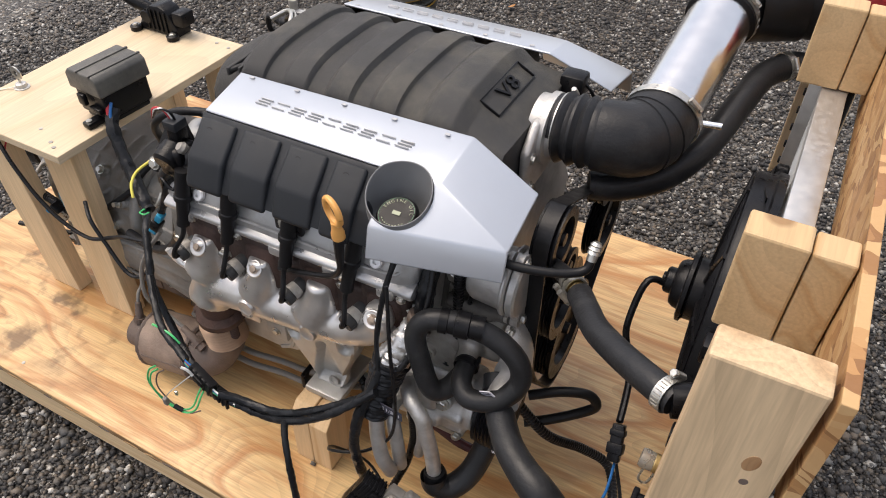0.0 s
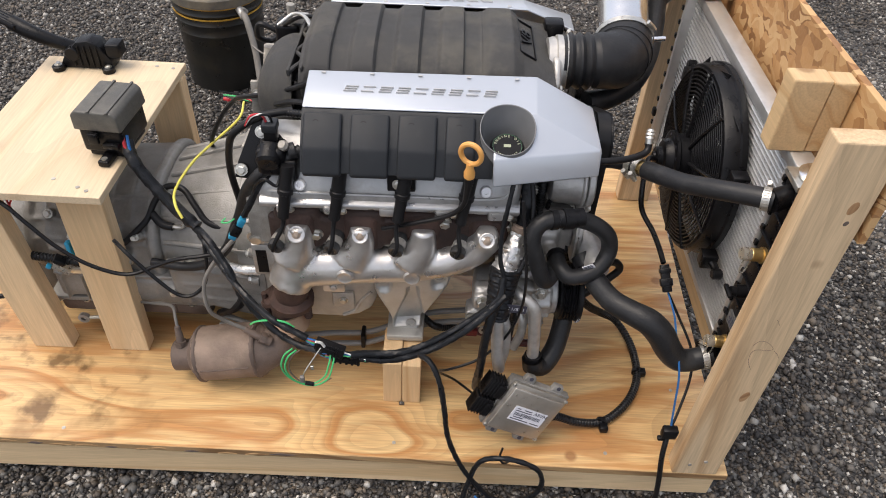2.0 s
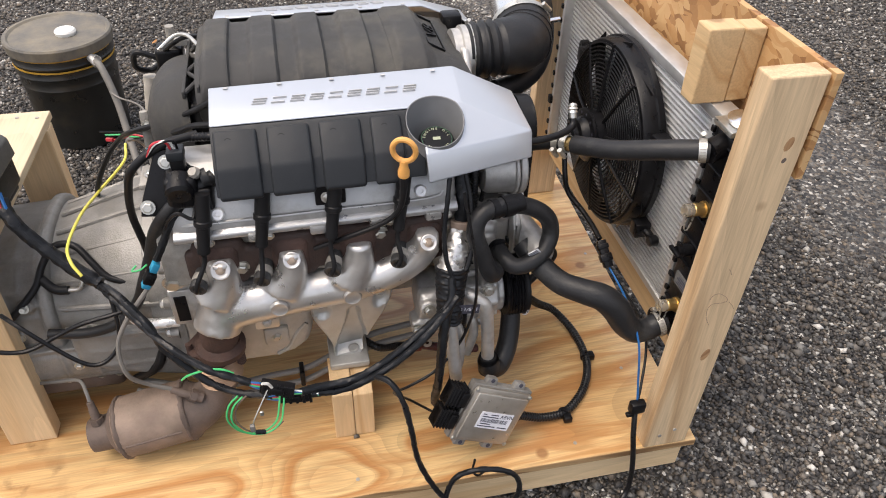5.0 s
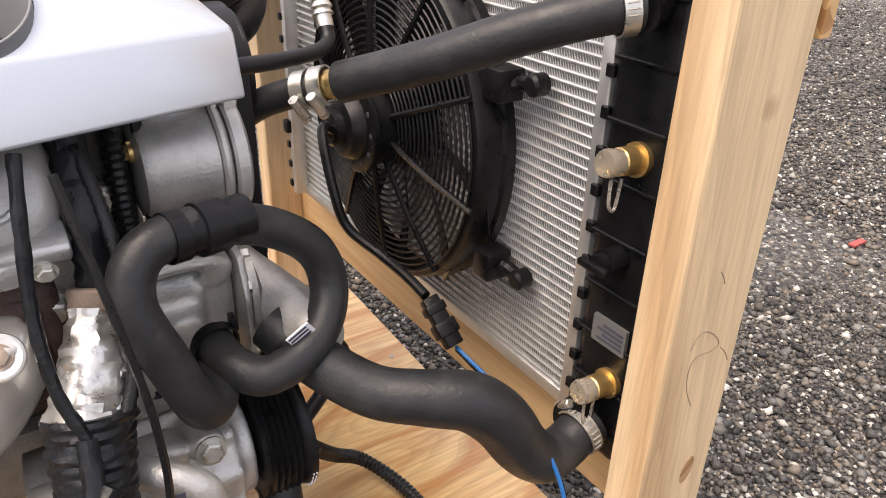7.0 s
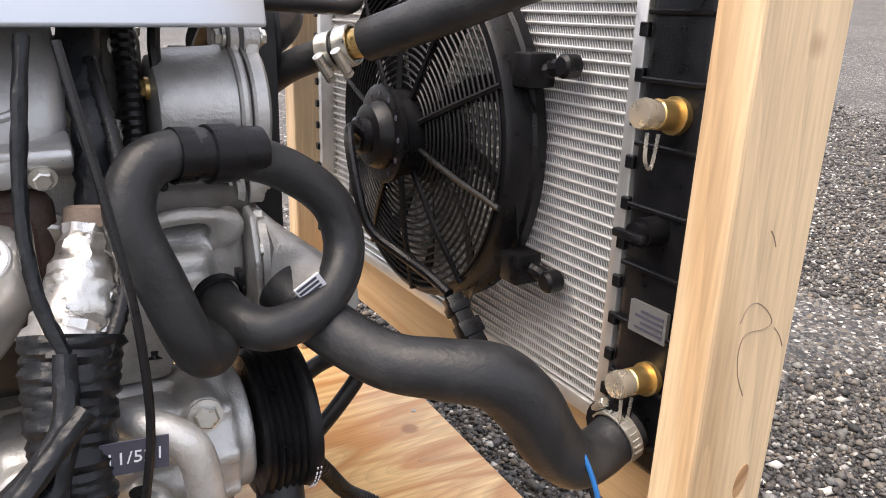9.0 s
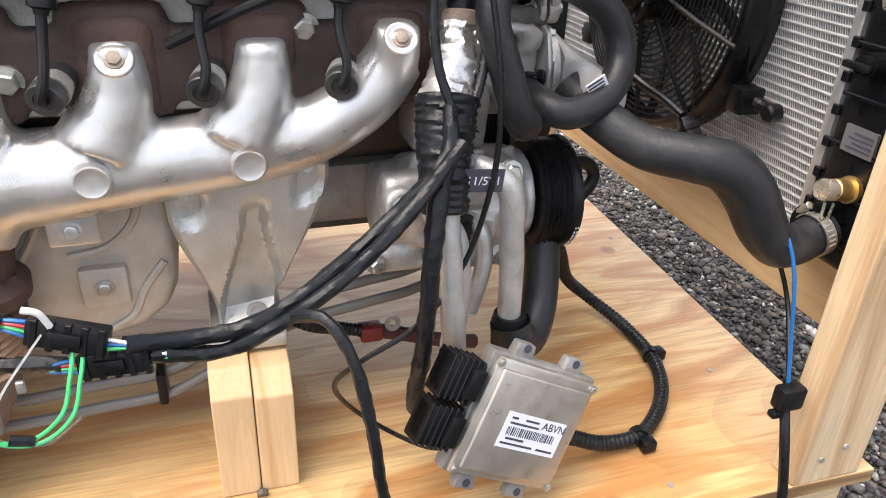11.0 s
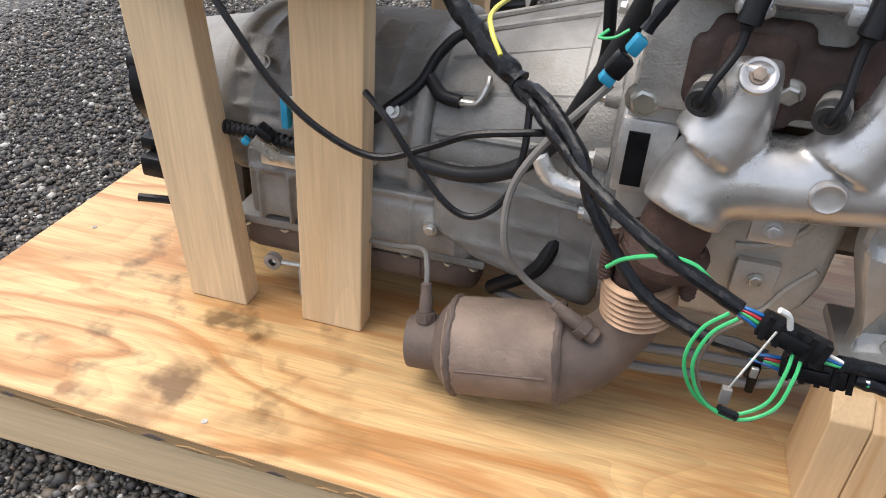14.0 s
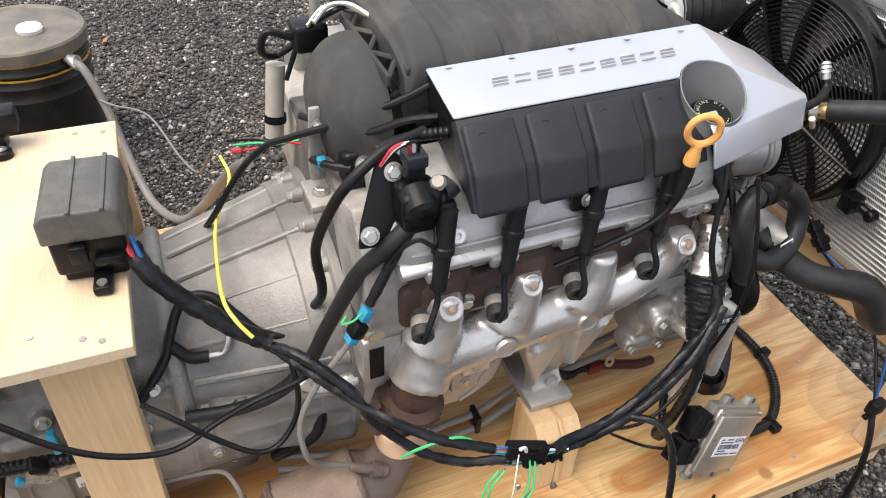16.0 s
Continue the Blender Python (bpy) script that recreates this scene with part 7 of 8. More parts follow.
def ecu():
    o = Vector((0.2690, -0.209, 0.112))
    u = Vector((0.107, 0.007, -0.059)).normalized()
    v = -Vector((-0.062, -0.027, -0.093))
    m = basis(o, u, v)
    e = thing("engine_control_unit", o - Vector((0, 0, 0.1)), "dusty aluminium engine control unit propped on its wiring", "control unit")
    w, h = 0.067, 0.0625
    part("base", box((-w - 0.003, -h - 0.003, -0.030), (w + 0.003, h + 0.003, -0.012), 0.003, m=m), GRIME, e)
    lid = prism([(-w, -h), (w, -h), (w, h - 0.012), (w - 0.004, h), (-w + 0.004, h), (-w, h - 0.012)], 2, -0.012, -0.004, 0.003)
    lid.transform(m)
    part("lid", lid, ECU, e, "pressed aluminium lid")
    part("lid_panel", box((-w + 0.008, -h + 0.008, -0.0045), (w - 0.008, h - 0.010, 0.0005), 0.0025, m=m, seg=3), ECU, e)
    for x, y in ((-w + 0.004, h - 0.006), (w - 0.004, h - 0.006), (-w + 0.004, -h + 0.004), (w - 0.004, -h + 0.004)):
        b = bolt((0, 0, 0), (0, 0, 1), 0.0035, 0.003)
        b.transform(m @ Matrix.Translation((x, y, -0.004)))
        part("corner_screw", b, STEEL, e)
    for x in (-0.032, 0.036):
        for y, s in ((h + 0.010, 1), (-h - 0.010, -1)):
            tab = prism([(x - 0.013, y - 0.010), (x + 0.013, y - 0.010), (x + 0.011, y + 0.007), (x - 0.011, y + 0.007)], 2, -0.028, -0.014, 0.003)
            tab.transform(m)
            t = part("mounting_tab", tab, GRIME, e)
            # dark disc on the solid tab: the shade inside its hole, as colour
            hole = cyl((x, y + 0.002 * s, -0.0145), (x, y + 0.002 * s, -0.0132), 0.0045, n=14)
            hole.transform(m)
            part("hole", hole, INK_AND_HOLE, t)
    L0 = Vector((-0.020, -0.010))
    lab = part("label", box((-0.032, -0.024, 0.0006), (0.046, 0.014, 0.0011), m=m), PAPER, e, "white bar code label", smooth=False)
    words("label_text", "ABVN", 0.012, m @ Matrix.Translation((0.031, 0.0065, 0.0013)), INK_AND_HOLE, lab, 0.0002)
    rr = random.Random(2)
    x = -0.026
    while x < 0.036:
        k = rr.choice((0.0008, 0.0012, 0.0018))
        part("code_bar", box((x, -0.010, 0.0011), (x + k, -0.001, 0.0014), m=m), INK_AND_HOLE, lab, smooth=False)
        x += k + rr.choice((0.0008, 0.0012, 0.0016))
    for y, a, b in ((0.0085, -0.026, -0.018), (0.0085, -0.008, 0.010), (0.003, -0.026, 0.012), (-0.0135, -0.024, 0.0), (-0.019, -0.028, 0.014), (-0.019, 0.020, 0.042)):
        part("text_bar", box((a, y - 0.0011, 0.0011), (b, y + 0.0011, 0.0014), m=m), INK_AND_HOLE, lab, smooth=False)
    for y in (0.028, -0.022):
        cn = part("connector", box((-w - 0.046, y - 0.021, -0.034), (-w - 0.004, y + 0.021, -0.008), 0.004, m=m), BLACK, e, "black finned plug connector")
        for k in range(6):
            part("fin", box((-w - 0.046 + k * 0.007, y - 0.0225, -0.0355), (-w - 0.043 + k * 0.007, y + 0.0225, -0.0065), 0.001, m=m, seg=1), BLACK, cn)
        part("latch", box((-w - 0.022, y - 0.016, -0.009), (-w - 0.006, y + 0.016, -0.001), 0.002, m=m), BLACK, cn)


ecu()


def fuse_box():
    m = pose(-0.579, 0.138, 0.546, 0, 0, -5)
    f = thing("fuse_box", (-0.588, 0.142, 0.487), "black plastic fuse box with dusty lid on the stand", "fuse box")
    GREYP = mat("faded black plastic", (0.075, 0.073, 0.066), 0.5, 0, 0.15, 60, 0.2, 500, dust=(0.16, 0.15, 0.125), dust_amt=0.5)
    part("body", box((-0.042, -0.050, -0.046), (0.042, 0.056, 0.012), 0.006, m=m, seg=3), BLACK, f)
    lid = prism([(-0.047, 0.006), (0.047, 0.006), (0.044, 0.040), (0.036, 0.048), (-0.036, 0.048), (-0.046, 0.038)], 1, -0.056, 0.062, 0.004, seg=3)
    lid.transform(m)
    l = part("lid", lid, GREYP, f, "greyed lid with two moulded ribs")
    for x in (-0.008, 0.028):
        part("lid_rib", box((x - 0.0025, -0.057, 0.046), (x + 0.0025, 0.063, 0.0505), 0.001, m=m), GREYP, l)
    part("latch", box((-0.020, -0.064, -0.020), (0.0, -0.054, 0.004), 0.003, m=m), BLACK, f)
    part("latch", box((0.004, -0.062, -0.030), (0.036, -0.050, -0.018), 0.003, m=m), BLACK, f)
    ft = part("foot", box((-0.004, -0.082, -0.0585), (0.018, -0.040, -0.045), 0.004, m=m), BLACK, f)
    part("foot_screw", cyl(m @ Vector((0.007, -0.072, -0.046)), m @ Vector((0.007, -0.072, -0.043)), 0.006, n=14), STEEL, ft)
    part("foot", box((-0.03, 0.05, -0.0585), (0.02, 0.07, -0.045), 0.004, m=m), BLACK, f)
    part("body_skirt", box((-0.036, -0.044, -0.058), (0.036, 0.050, -0.046), 0.003, m=m), BLACK, f)


fuse_box()


def pedal():
    p = thing("throttle_pedal", (-0.76, 0.42, 0.487), "black plastic electronic throttle pedal screwed to the stand", "pedal")
    part("base", prism([(-0.815, 0.488), (-0.690, 0.488), (-0.690, 0.510), (-0.715, 0.548), (-0.735, 0.556), (-0.762, 0.552), (-0.795, 0.520)], 1, 0.425, 0.470, 0.004), BLACK, p)
    for x in (-0.812, -0.698):
        ft = part("foot", lathe((x, 0.416, 0.4875), (0, 0, 1), [(0, 0.014), (0.010, 0.014), (0.012, 0.011)], 18), BLACK, p)
        part("screw", bolt((x, 0.416, 0.4995), (0, 0, 1), 0.006, 0.004), STEEL, ft)
    for k in range(5):
        x = -0.775 + k * 0.014
        part("rib", box((x, 0.421, 0.495), (x + 0.003, 0.425, 0.545), 0.001, seg=1), BLACK, p)
    part("pivot", cyl((-0.775, 0.418, 0.525), (-0.775, 0.475, 0.525), 0.016, n=20, bev=0.002), BLACK, p)
    part("socket", box((-0.700, 0.427, 0.515), (-0.668, 0.468, 0.548), 0.005), BLACK, p)
    arm = part("arm", sweep(spline([(-0.775, 0.448, 0.528), (-0.815, 0.440, 0.545), (-0.855, 0.440, 0.562), (-0.905, 0.452, 0.580)], 6), lambda s: 0.014 + 0.004 * s, 12), BLACK, p)
    m = basis((-0.955, 0.468, 0.598), (-0.14, 0.045, 0.045), (0.03, 0.08, -0.02))
    pd = part("pad", box((-0.078, -0.022, -0.006), (0.062, 0.022, 0.006), 0.005, m=m), BLACK, p)
    for k in range(4):
        y = -0.015 + 0.010 * k
        for s in (-1, 1):
            part("grip_rib", box((-0.072, y - 0.0022, s * 0.006 - 0.0015), (0.056, y + 0.0022, s * 0.006 + 0.0015), 0.001, m=m, seg=1), BLACK, pd)


pedal()


def key_switch():
    k = thing("ignition_switch", (-0.825, 0.105, 0.487), "ignition key switch let into the stand top", "switch")
    part("barrel", lathe((-0.825, 0.105, 0.4868), (0, 0, 1), [(0, 0.016), (0.002, 0.016), (0.003, 0.012), (0.010, 0.011), (0.012, 0.006)], 20), CAST, k)
    part("key_blade", box((-0.827, 0.1035, 0.495), (-0.822, 0.1065, 0.508), 0.0005), STEEL, k)
    part("key_bow", lathe((-0.8255, 0.1065, 0.520), (0, -1, 0), [(0, 0.006), (0, 0.015), (0.003, 0.015), (0.003, 0.006)], 20, cap=False), STEEL, k)
    part("tag_wire", wire([(-0.83, 0.095, 0.492), (-0.85, 0.08, 0.489), (-0.868, 0.06, 0.489)], 0.0012, 6), STEEL, k)
    part("terminal", lathe((-0.825, 0.105, 0.4695), (0, 0, -1), [(0, 0.012), (0.03, 0.012), (0.034, 0.008)], 16), CAST_D, k)


key_switch()

# ---- wiring ----


def taped(pts, r, n=10):
    """A taped loom: uneven wraps along the way."""
    P = even(spline(pts, 10), 0.007)
    rr = random.Random(len(pts) * 31)
    tab = [rr.uniform(-1, 1) * (1.3 if q % 2 else 0.5) for q in range(400)]
    bm = sweep(P, lambda s: r * (1 + 0.10 * tab[int(s * 150) % 400]), n)
    for v in bm.verts:
        v.co += Vector((rr.uniform(-1, 1), rr.uniform(-1, 1), rr.uniform(-1, 1))) * (0.07 * r)
    return bm


def main_loom():
    h = thing("wiring_harness", (-0.3, -0.05, 0.3), "black taped engine loom sagging from fuse box to control unit", "wiring")
    part("trunk", taped([(-0.541, 0.100, 0.520), (-0.530, 0.078, 0.500), (-0.508, 0.062, 0.470), (-0.455, 0.034, 0.420), (-0.40, 0.004, 0.388)], 0.0125), TAPE, h, "shiny taped trunk")
    part("branch", taped([(-0.41, 0.008, 0.392), (-0.355, -0.055, 0.366), (-0.302, -0.110, 0.340), (-0.235, -0.162, 0.318), (-0.19, -0.178, 0.302), (-0.160, -0.188, 0.292)], 0.0069), TAPE, h)
    part("branch", taped([(-0.405, 0.004, 0.388), (-0.370, -0.035, 0.392), (-0.322, -0.086, 0.360), (-0.303, -0.107, 0.321), (-0.248, -0.132, 0.258), (-0.194, -0.158, 0.240), (-0.149, -0.175, 0.244), (-0.126, -0.186, 0.246)], 0.0069), TAPE, h)
    part("branch", taped([(-0.082, -0.205, 0.272), (-0.052, -0.192, 0.262), (0.002, -0.186, 0.260), (0.05, -0.184, 0.280), (0.1, -0.178, 0.314), (0.151, -0.167, 0.353), (0.188, -0.154, 0.385), (0.197, -0.130, 0.424)], 0.0071), TAPE, h)
    part("branch", taped([(-0.066, -0.199, 0.255), (-0.009, -0.190, 0.244), (0.047, -0.195, 0.272), (0.095, -0.192, 0.304), (0.145, -0.182, 0.346), (0.203, -0.152, 0.397)], 0.0066), TAPE, h)
    part("branch", taped([(0.047, -0.195, 0.272), (0.070, -0.222, 0.282), (0.088, -0.243, 0.252), (0.100, -0.256, 0.19), (0.112, -0.266, 0.10), (0.142, -0.277, 0.018), (0.176, -0.281, -0.044), (0.220, -0.284, -0.098), (0.275, -0.286, -0.095), (0.312, -0.285, -0.045), (0.300, -0.283, 0.022), (0.242, -0.280, 0.055), (0.182, -0.277, 0.040), (0.160, -0.280, -0.043), (0.150, -0.300, -0.105), (0.165, -0.34, -0.118), (0.20, -0.40, -0.118)], 0.0055), TAPE, h, "cable drooping over the deck edge in a loop")
    part("lead_end", wire([(0.178, -0.275, -0.105), (0.192, -0.285, -0.113), (0.217, -0.305, -0.118), (0.243, -0.362, -0.119), (0.25, -0.40, -0.12)], 0.0025, 6), BLUE, h)
    for c, d, L, w in (((-0.120, -0.197, 0.282), (0.072, -0.016, -0.016), 0.029, 0.0105), ((-0.094, -0.193, 0.250), (0.056, -0.012, 0.008), 0.026, 0.0098)):
        m = basis(c, d, (0, 0.2, 1))
        cn = part("connector", box((-L, -w, -w * 0.8), (L, w, w * 0.8), 0.002, m=m), BLACK, h, "black plug and socket")
        for k in range(5):
            part("rib", box((-L + 0.004 + k * 0.012, -w - 0.0012, w * 0.4), (-L + 0.009 + k * 0.012, w + 0.0012, w * 0.8 + 0.0012), 0.0005, m=m, seg=1), BLACK, cn)
        part("latch", box((-0.012, -w * 0.5, w * 0.75), (0.012, w * 0.5, w * 1.15), 0.001, m=m), BLACK, cn)
        for k, col in enumerate((BLUE, GREEN, RED, BLUE)):
            y = -w * 0.6 + k * w * 0.4
            a, b = m @ Vector((-L - 0.024, y * 0.4, 0)), m @ Vector((-L + 0.002, y, 0.002))
            part("core_wire", wire([a, (a + b) / 2 + Vector((0, -0.002, 0.002)), b], 0.0018, 6), col, h)
            if k < 3:
                a, b = m @ Vector((L + 0.016, y * 0.4, 0)), m @ Vector((L - 0.002, y, 0.002))
                part("core_wire", wire([a, (a + b) / 2, b], 0.0016, 6), (GREEN, BLUE, WHITE)[k], h)
    part("zip_tie", wire([(-0.128, -0.208, 0.298), (-0.133, -0.211, 0.312), (-0.142, -0.214, 0.318)], 0.0026, 6), WHITE, h, "white cable tie end")
    part("ring_terminal", box((-0.152, -0.236, 0.262), (-0.146, -0.232, 0.272), 0.001), STEEL, h)
    loop = [(-0.181, -0.232, 0.318), (-0.198, -0.236, 0.300), (-0.204, -0.240, 0.268), (-0.187, -0.238, 0.232), (-0.156, -0.234, 0.217), (-0.130, -0.228, 0.232), (-0.121, -0.216, 0.258), (-0.118, -0.205, 0.272)]
    part("earth_wire", wire(loop, 0.0017, 7), GREEN, h, "loose bright green wire coil")
    part("earth_wire", wire([Vector(p) + Vector((0.007, -0.002, -0.002)) for p in loop], 0.0017, 7), GREEN, h)
    part("earth_wire", wire([Vector(p) * 0.999 + Vector((0.012, 0.004, -0.008)) for p in loop[:-2]], 0.0014, 6), CAT, h)
    part("tape_band", cyl((-0.166, -0.236, 0.222), (-0.150, -0.234, 0.216), 0.0045, n=8), TAPE, h)
    arc = [(-0.279, -0.150, 0.284), (-0.264, -0.158, 0.302), (-0.234, -0.166, 0.317), (-0.208, -0.168, 0.316), (-0.190, -0.170, 0.304)]
    part("earth_wire", wire(arc, 0.0021, 7), GREEN, h)
    part("sense_wire", wire([(-0.136, -0.205, 0.290), (-0.158, -0.238, 0.270), (-0.166, -0.246, 0.255)], 0.0010, 5), STEEL, h)
    part("sense_plug", box((-0.171, -0.250, 0.240), (-0.163, -0.243, 0.256), 0.001), GREYW, h)
    part("coloured_wires", wire([(-0.545, 0.095, 0.535), (-0.540, 0.085, 0.520), (-0.532, 0.078, 0.505)], 0.004, 6), RED, h)
    part("coloured_wires", wire([(-0.536, 0.096, 0.538), (-0.532, 0.084, 0.522), (-0.527, 0.076, 0.505)], 0.003, 6), BLUE, h)
    # vertical looms at the engine's front corner
    part("riser", conduit([(0.262, 0.012, 0.615), (0.262, -0.002, 0.56), (0.262, -0.006, 0.49), (0.262, -0.012, 0.42), (0.256, -0.03, 0.36)], 0.0085, 0.006), WIRE, h, "corrugated loom tube")
    part("riser", taped([(0.236, 0.0, 0.63), (0.232, -0.022, 0.575), (0.232, -0.048, 0.53), (0.229, -0.056, 0.488)], 0.0135), TAPE, h)
    part("riser", wire([(0.29, 0.02, 0.62), (0.282, 0.005, 0.585), (0.285, 0.002, 0.53), (0.276, 0.0, 0.47)], 0.0045, 8), WIRE, h)
    part("riser", taped([(0.197, -0.132, 0.424), (0.188, -0.120, 0.455), (0.186, -0.106, 0.50), (0.193, -0.092, 0.56), (0.20, -0.075, 0.60)], 0.0042), TAPE, h)
    part("riser", conduit([(0.212, -0.130, 0.405), (0.232, -0.108, 0.44), (0.243, -0.088, 0.48), (0.242, -0.06, 0.53), (0.236, -0.03, 0.58)], 0.0052), WIRE, h)
    part("riser", wire([(0.213, -0.120, 0.594), (0.228, -0.145, 0.494), (0.235, -0.152, 0.426), (0.233, -0.151, 0.357), (0.213, -0.146, 0.274), (0.166, -0.160, 0.222), (0.109, -0.168, 0.195), (0.088, -0.135, 0.143), (0.126, -0.095, 0.063), (0.185, -0.120, 0.03), (0.215, -0.155, 0.05)], 0.0028, 7), WIRE, h)
    part("unit_lead", taped([(0.195, -0.140, 0.39), (0.178, -0.165, 0.345), (0.170, -0.178, 0.277), (0.168, -0.170, 0.196), (0.166, -0.152, 0.120), (0.185, -0.150, 0.098)], 0.0085), TAPE, h)
    part("unit_lead", conduit([(0.23, -0.10, 0.30), (0.228, -0.095, 0.22), (0.215, -0.10, 0.14), (0.20, -0.13, 0.09)], 0.007), WIRE, h)
    part("unit_lead", wire([(0.225, -0.255, 0.055), (0.222, -0.256, 0.02), (0.232, -0.262, 0.01), (0.242, -0.28, 0.055)], 0.0025, 6), WIRE, h)


main_loom()


def wrinkle(pts, r, n):
    """Tape wound round a bundle: slanting overlapped turns with creases."""
    P = even(spline(pts, 8), 0.0022)
    bm = sweep(P, r, n)
    q = random.Random(41)
    axis = (Vector(pts[-1]) - Vector(pts[0])).normalized()
    u, v = frame_of(axis)
    for w in bm.verts:
        d = w.co - Vector(pts[0])
        a = math.atan2(d.dot(v), d.dot(u))
        h = d.dot(axis)
        turn = (h / 0.015 + 0.5 * math.sin(a + 0.7)) % 1.0
        out = d - axis * h
        w.co += out.normalized() * (0.0015 * turn + 0.0007 * math.sin(h * 900 + 3 * math.sin(2 * a)) + q.uniform(-0.0003, 0.0003))
    return bm


def front_pipes():
    f = thing("air_conditioning_pipes", (0.22, -0.12, 0.2), "bent aluminium refrigerant pipes wrapped in foil and tape", "pipes")
    part("pipe", wire([(0.215, -0.085, 0.352), (0.236, -0.112, 0.356), (0.262, -0.124, 0.338), (0.270, -0.122, 0.290), (0.276, -0.118, 0.233), (0.279, -0.116, 0.178)], 0.0125, 16), CAST, f)
    part("pipe", wire([(0.196, -0.075, 0.298), (0.200, -0.110, 0.305), (0.212, -0.126, 0.285), (0.217, -0.126, 0.218), (0.214, -0.118, 0.160)], 0.0115, 16), CAST, f)
    part("pipe", wire([(0.232, -0.080, 0.290), (0.246, -0.100, 0.285), (0.250, -0.104, 0.245), (0.240, -0.100, 0.19)], 0.009, 14), CAST, f)
    part("end_cap", lathe((0.2795, -0.116, 0.190), (0.05, 0.02, -1), [(0, 0.017), (0.012, 0.020), (0.045, 0.019), (0.05, 0.014)], 18), RUBBER, f)
    part("foil_sleeve", crumple(sweep(even(spline([(0.222, -0.068, 0.476), (0.213, -0.086, 0.448), (0.198, -0.108, 0.414)], 8), 0.005), lambda s: 0.0165 + 0.0020 * math.sin(s * 23) * math.sin(s * 61 + 1) + 0.009 * s, 26), 0.0013, 5), FOIL, f, "crumpled foil heat sleeve", auto=30)
    part("foil_sleeve", crumple(sweep(even(spline([(0.236, -0.068, 0.470), (0.228, -0.084, 0.446), (0.212, -0.104, 0.416)], 8), 0.005), lambda s: 0.0120 + 0.0018 * math.sin(s * 19 + 2) * math.sin(s * 53) + 0.006 * s, 24), 0.0012, 8), FOIL, f, auto=30)
    part("collar", lathe((0.226, -0.062, 0.474), (0.12, 0.30, 1), [(0, 0.017), (0.002, 0.019), (0.014, 0.019), (0.016, 0.017)], 24), CAT, f, "tan steel collar above the foil")
    part("tape_wrap", wrinkle([(0.203, -0.103, 0.422), (0.198, -0.116, 0.395), (0.194, -0.132, 0.362), (0.192, -0.144, 0.328)], lambda s: 0.0285 - 0.008 * s + 0.0010 * math.sin(s * 47) * math.sin(s * 19 + 1), 30), TAPE, f, "black taped joint", auto=40)
    part("pipe", wire([(0.193, -0.142, 0.335), (0.196, -0.150, 0.29), (0.202, -0.152, 0.225), (0.210, -0.142, 0.172)], 0.0122, 16), CAST, f)
    part("rubber_elbow", sweep(spline([(0.345, -0.030, 0.262), (0.340, -0.058, 0.215), (0.328, -0.085, 0.172), (0.306, -0.110, 0.150), (0.284, -0.122, 0.162), (0.279, -0.120, 0.182)], 7), lambda s: 0.0195 + 0.0025 * s, 20, cap=False), HOSE, f, "fat black rubber elbow over the pipe end")
    part("hose_loop", wire([(0.372, 0.040, 0.190), (0.41, 0.060, 0.198), (0.455, 0.082, 0.220), (0.478, 0.090, 0.245), (0.462, 0.088, 0.268), (0.42, 0.070, 0.272), (0.372, 0.048, 0.258)], 0.0088, 12, step=8), RUBBER, f, "short looped black hose")
    tg = part("tag", box((-0.016, -0.010, 0), (0.022, 0.013, 0.001), m=basis((0.222, -0.1485, 0.358), (1, -0.05, -0.06), (0.05, -0.1, 1))), INK_AND_HOLE, f, "black label with white print")
    words("tag_text", "11/521", 0.0120, basis((0.225, -0.1502, 0.359), (1, -0.05, -0.06), (0.05, -0.1, 1)), PAPER, tg, 0.0002)
    g = thing("deck_pipes", (-0.1, 0.03, 0.03), "pair of grey steel oil cooler lines above the deck", "pipes")
    for dz, dy in ((0.0, 0.0), (-0.022, -0.012)):
        part("line", wire([(-0.42, 0.05 + dy, 0.085 + dz), (-0.30, 0.01 + dy, 0.080 + dz), (-0.225, 0.0 + dy, 0.082 + dz), (-0.15, 0.012 + dy, 0.079 + dz), (-0.08, 0.015 + dy, 0.082 + dz), (-0.02, 0.018 + dy, 0.108 + dz), (0.06, 0.02 + dy, 0.150 + dz), (0.15, 0.02 + dy, 0.168 + dz), (0.21, 0.03 + dy, 0.172 + dz), (0.27, 0.05 + dy, 0.185 + dz), (0.31, 0.09 + dy, 0.21 + dz)], 0.0065, 10), GREYW, g)
    part("line_clip", box((-0.09, -0.008, 0.052), (-0.08, 0.026, 0.094), 0.003), BLACK, g)
    part("rubber_end", wire([(-0.42, 0.05, 0.085), (-0.36, 0.02, 0.15), (-0.34, 0.03, 0.20)], 0.010, 10), RUBBER, g)
    s = thing("battery_cable", (0.16, 0.03, 0.06), "red and black battery cable with ring terminal on the deck", "cable")
    part("cable", conduit([(0.04, 0.02, 0.150), (0.077, -0.004, 0.135), (0.121, 0.020, 0.106), (0.150, 0.026, 0.094)], 0.0085), WIRE, s)
    part("cable", wire([(0.145, 0.026, 0.096), (0.164, 0.030, 0.090), (0.206, 0.026, 0.079), (0.258, 0.022, 0.064), (0.30, 0.03, 0.05)], 0.0095, 10), mat("red and black cable wrap", (0.06, 0.012, 0.014), 0.45, 0, 0.6, 140, 0.3, 300), s)
    part("terminal_cover", box((0.146, 0.016, 0.080), (0.174, 0.038, 0.101), 0.004), mat("dark red plastic", (0.13, 0.012, 0.014), 0.45, 0, 0.2, 60, 0.1), s)
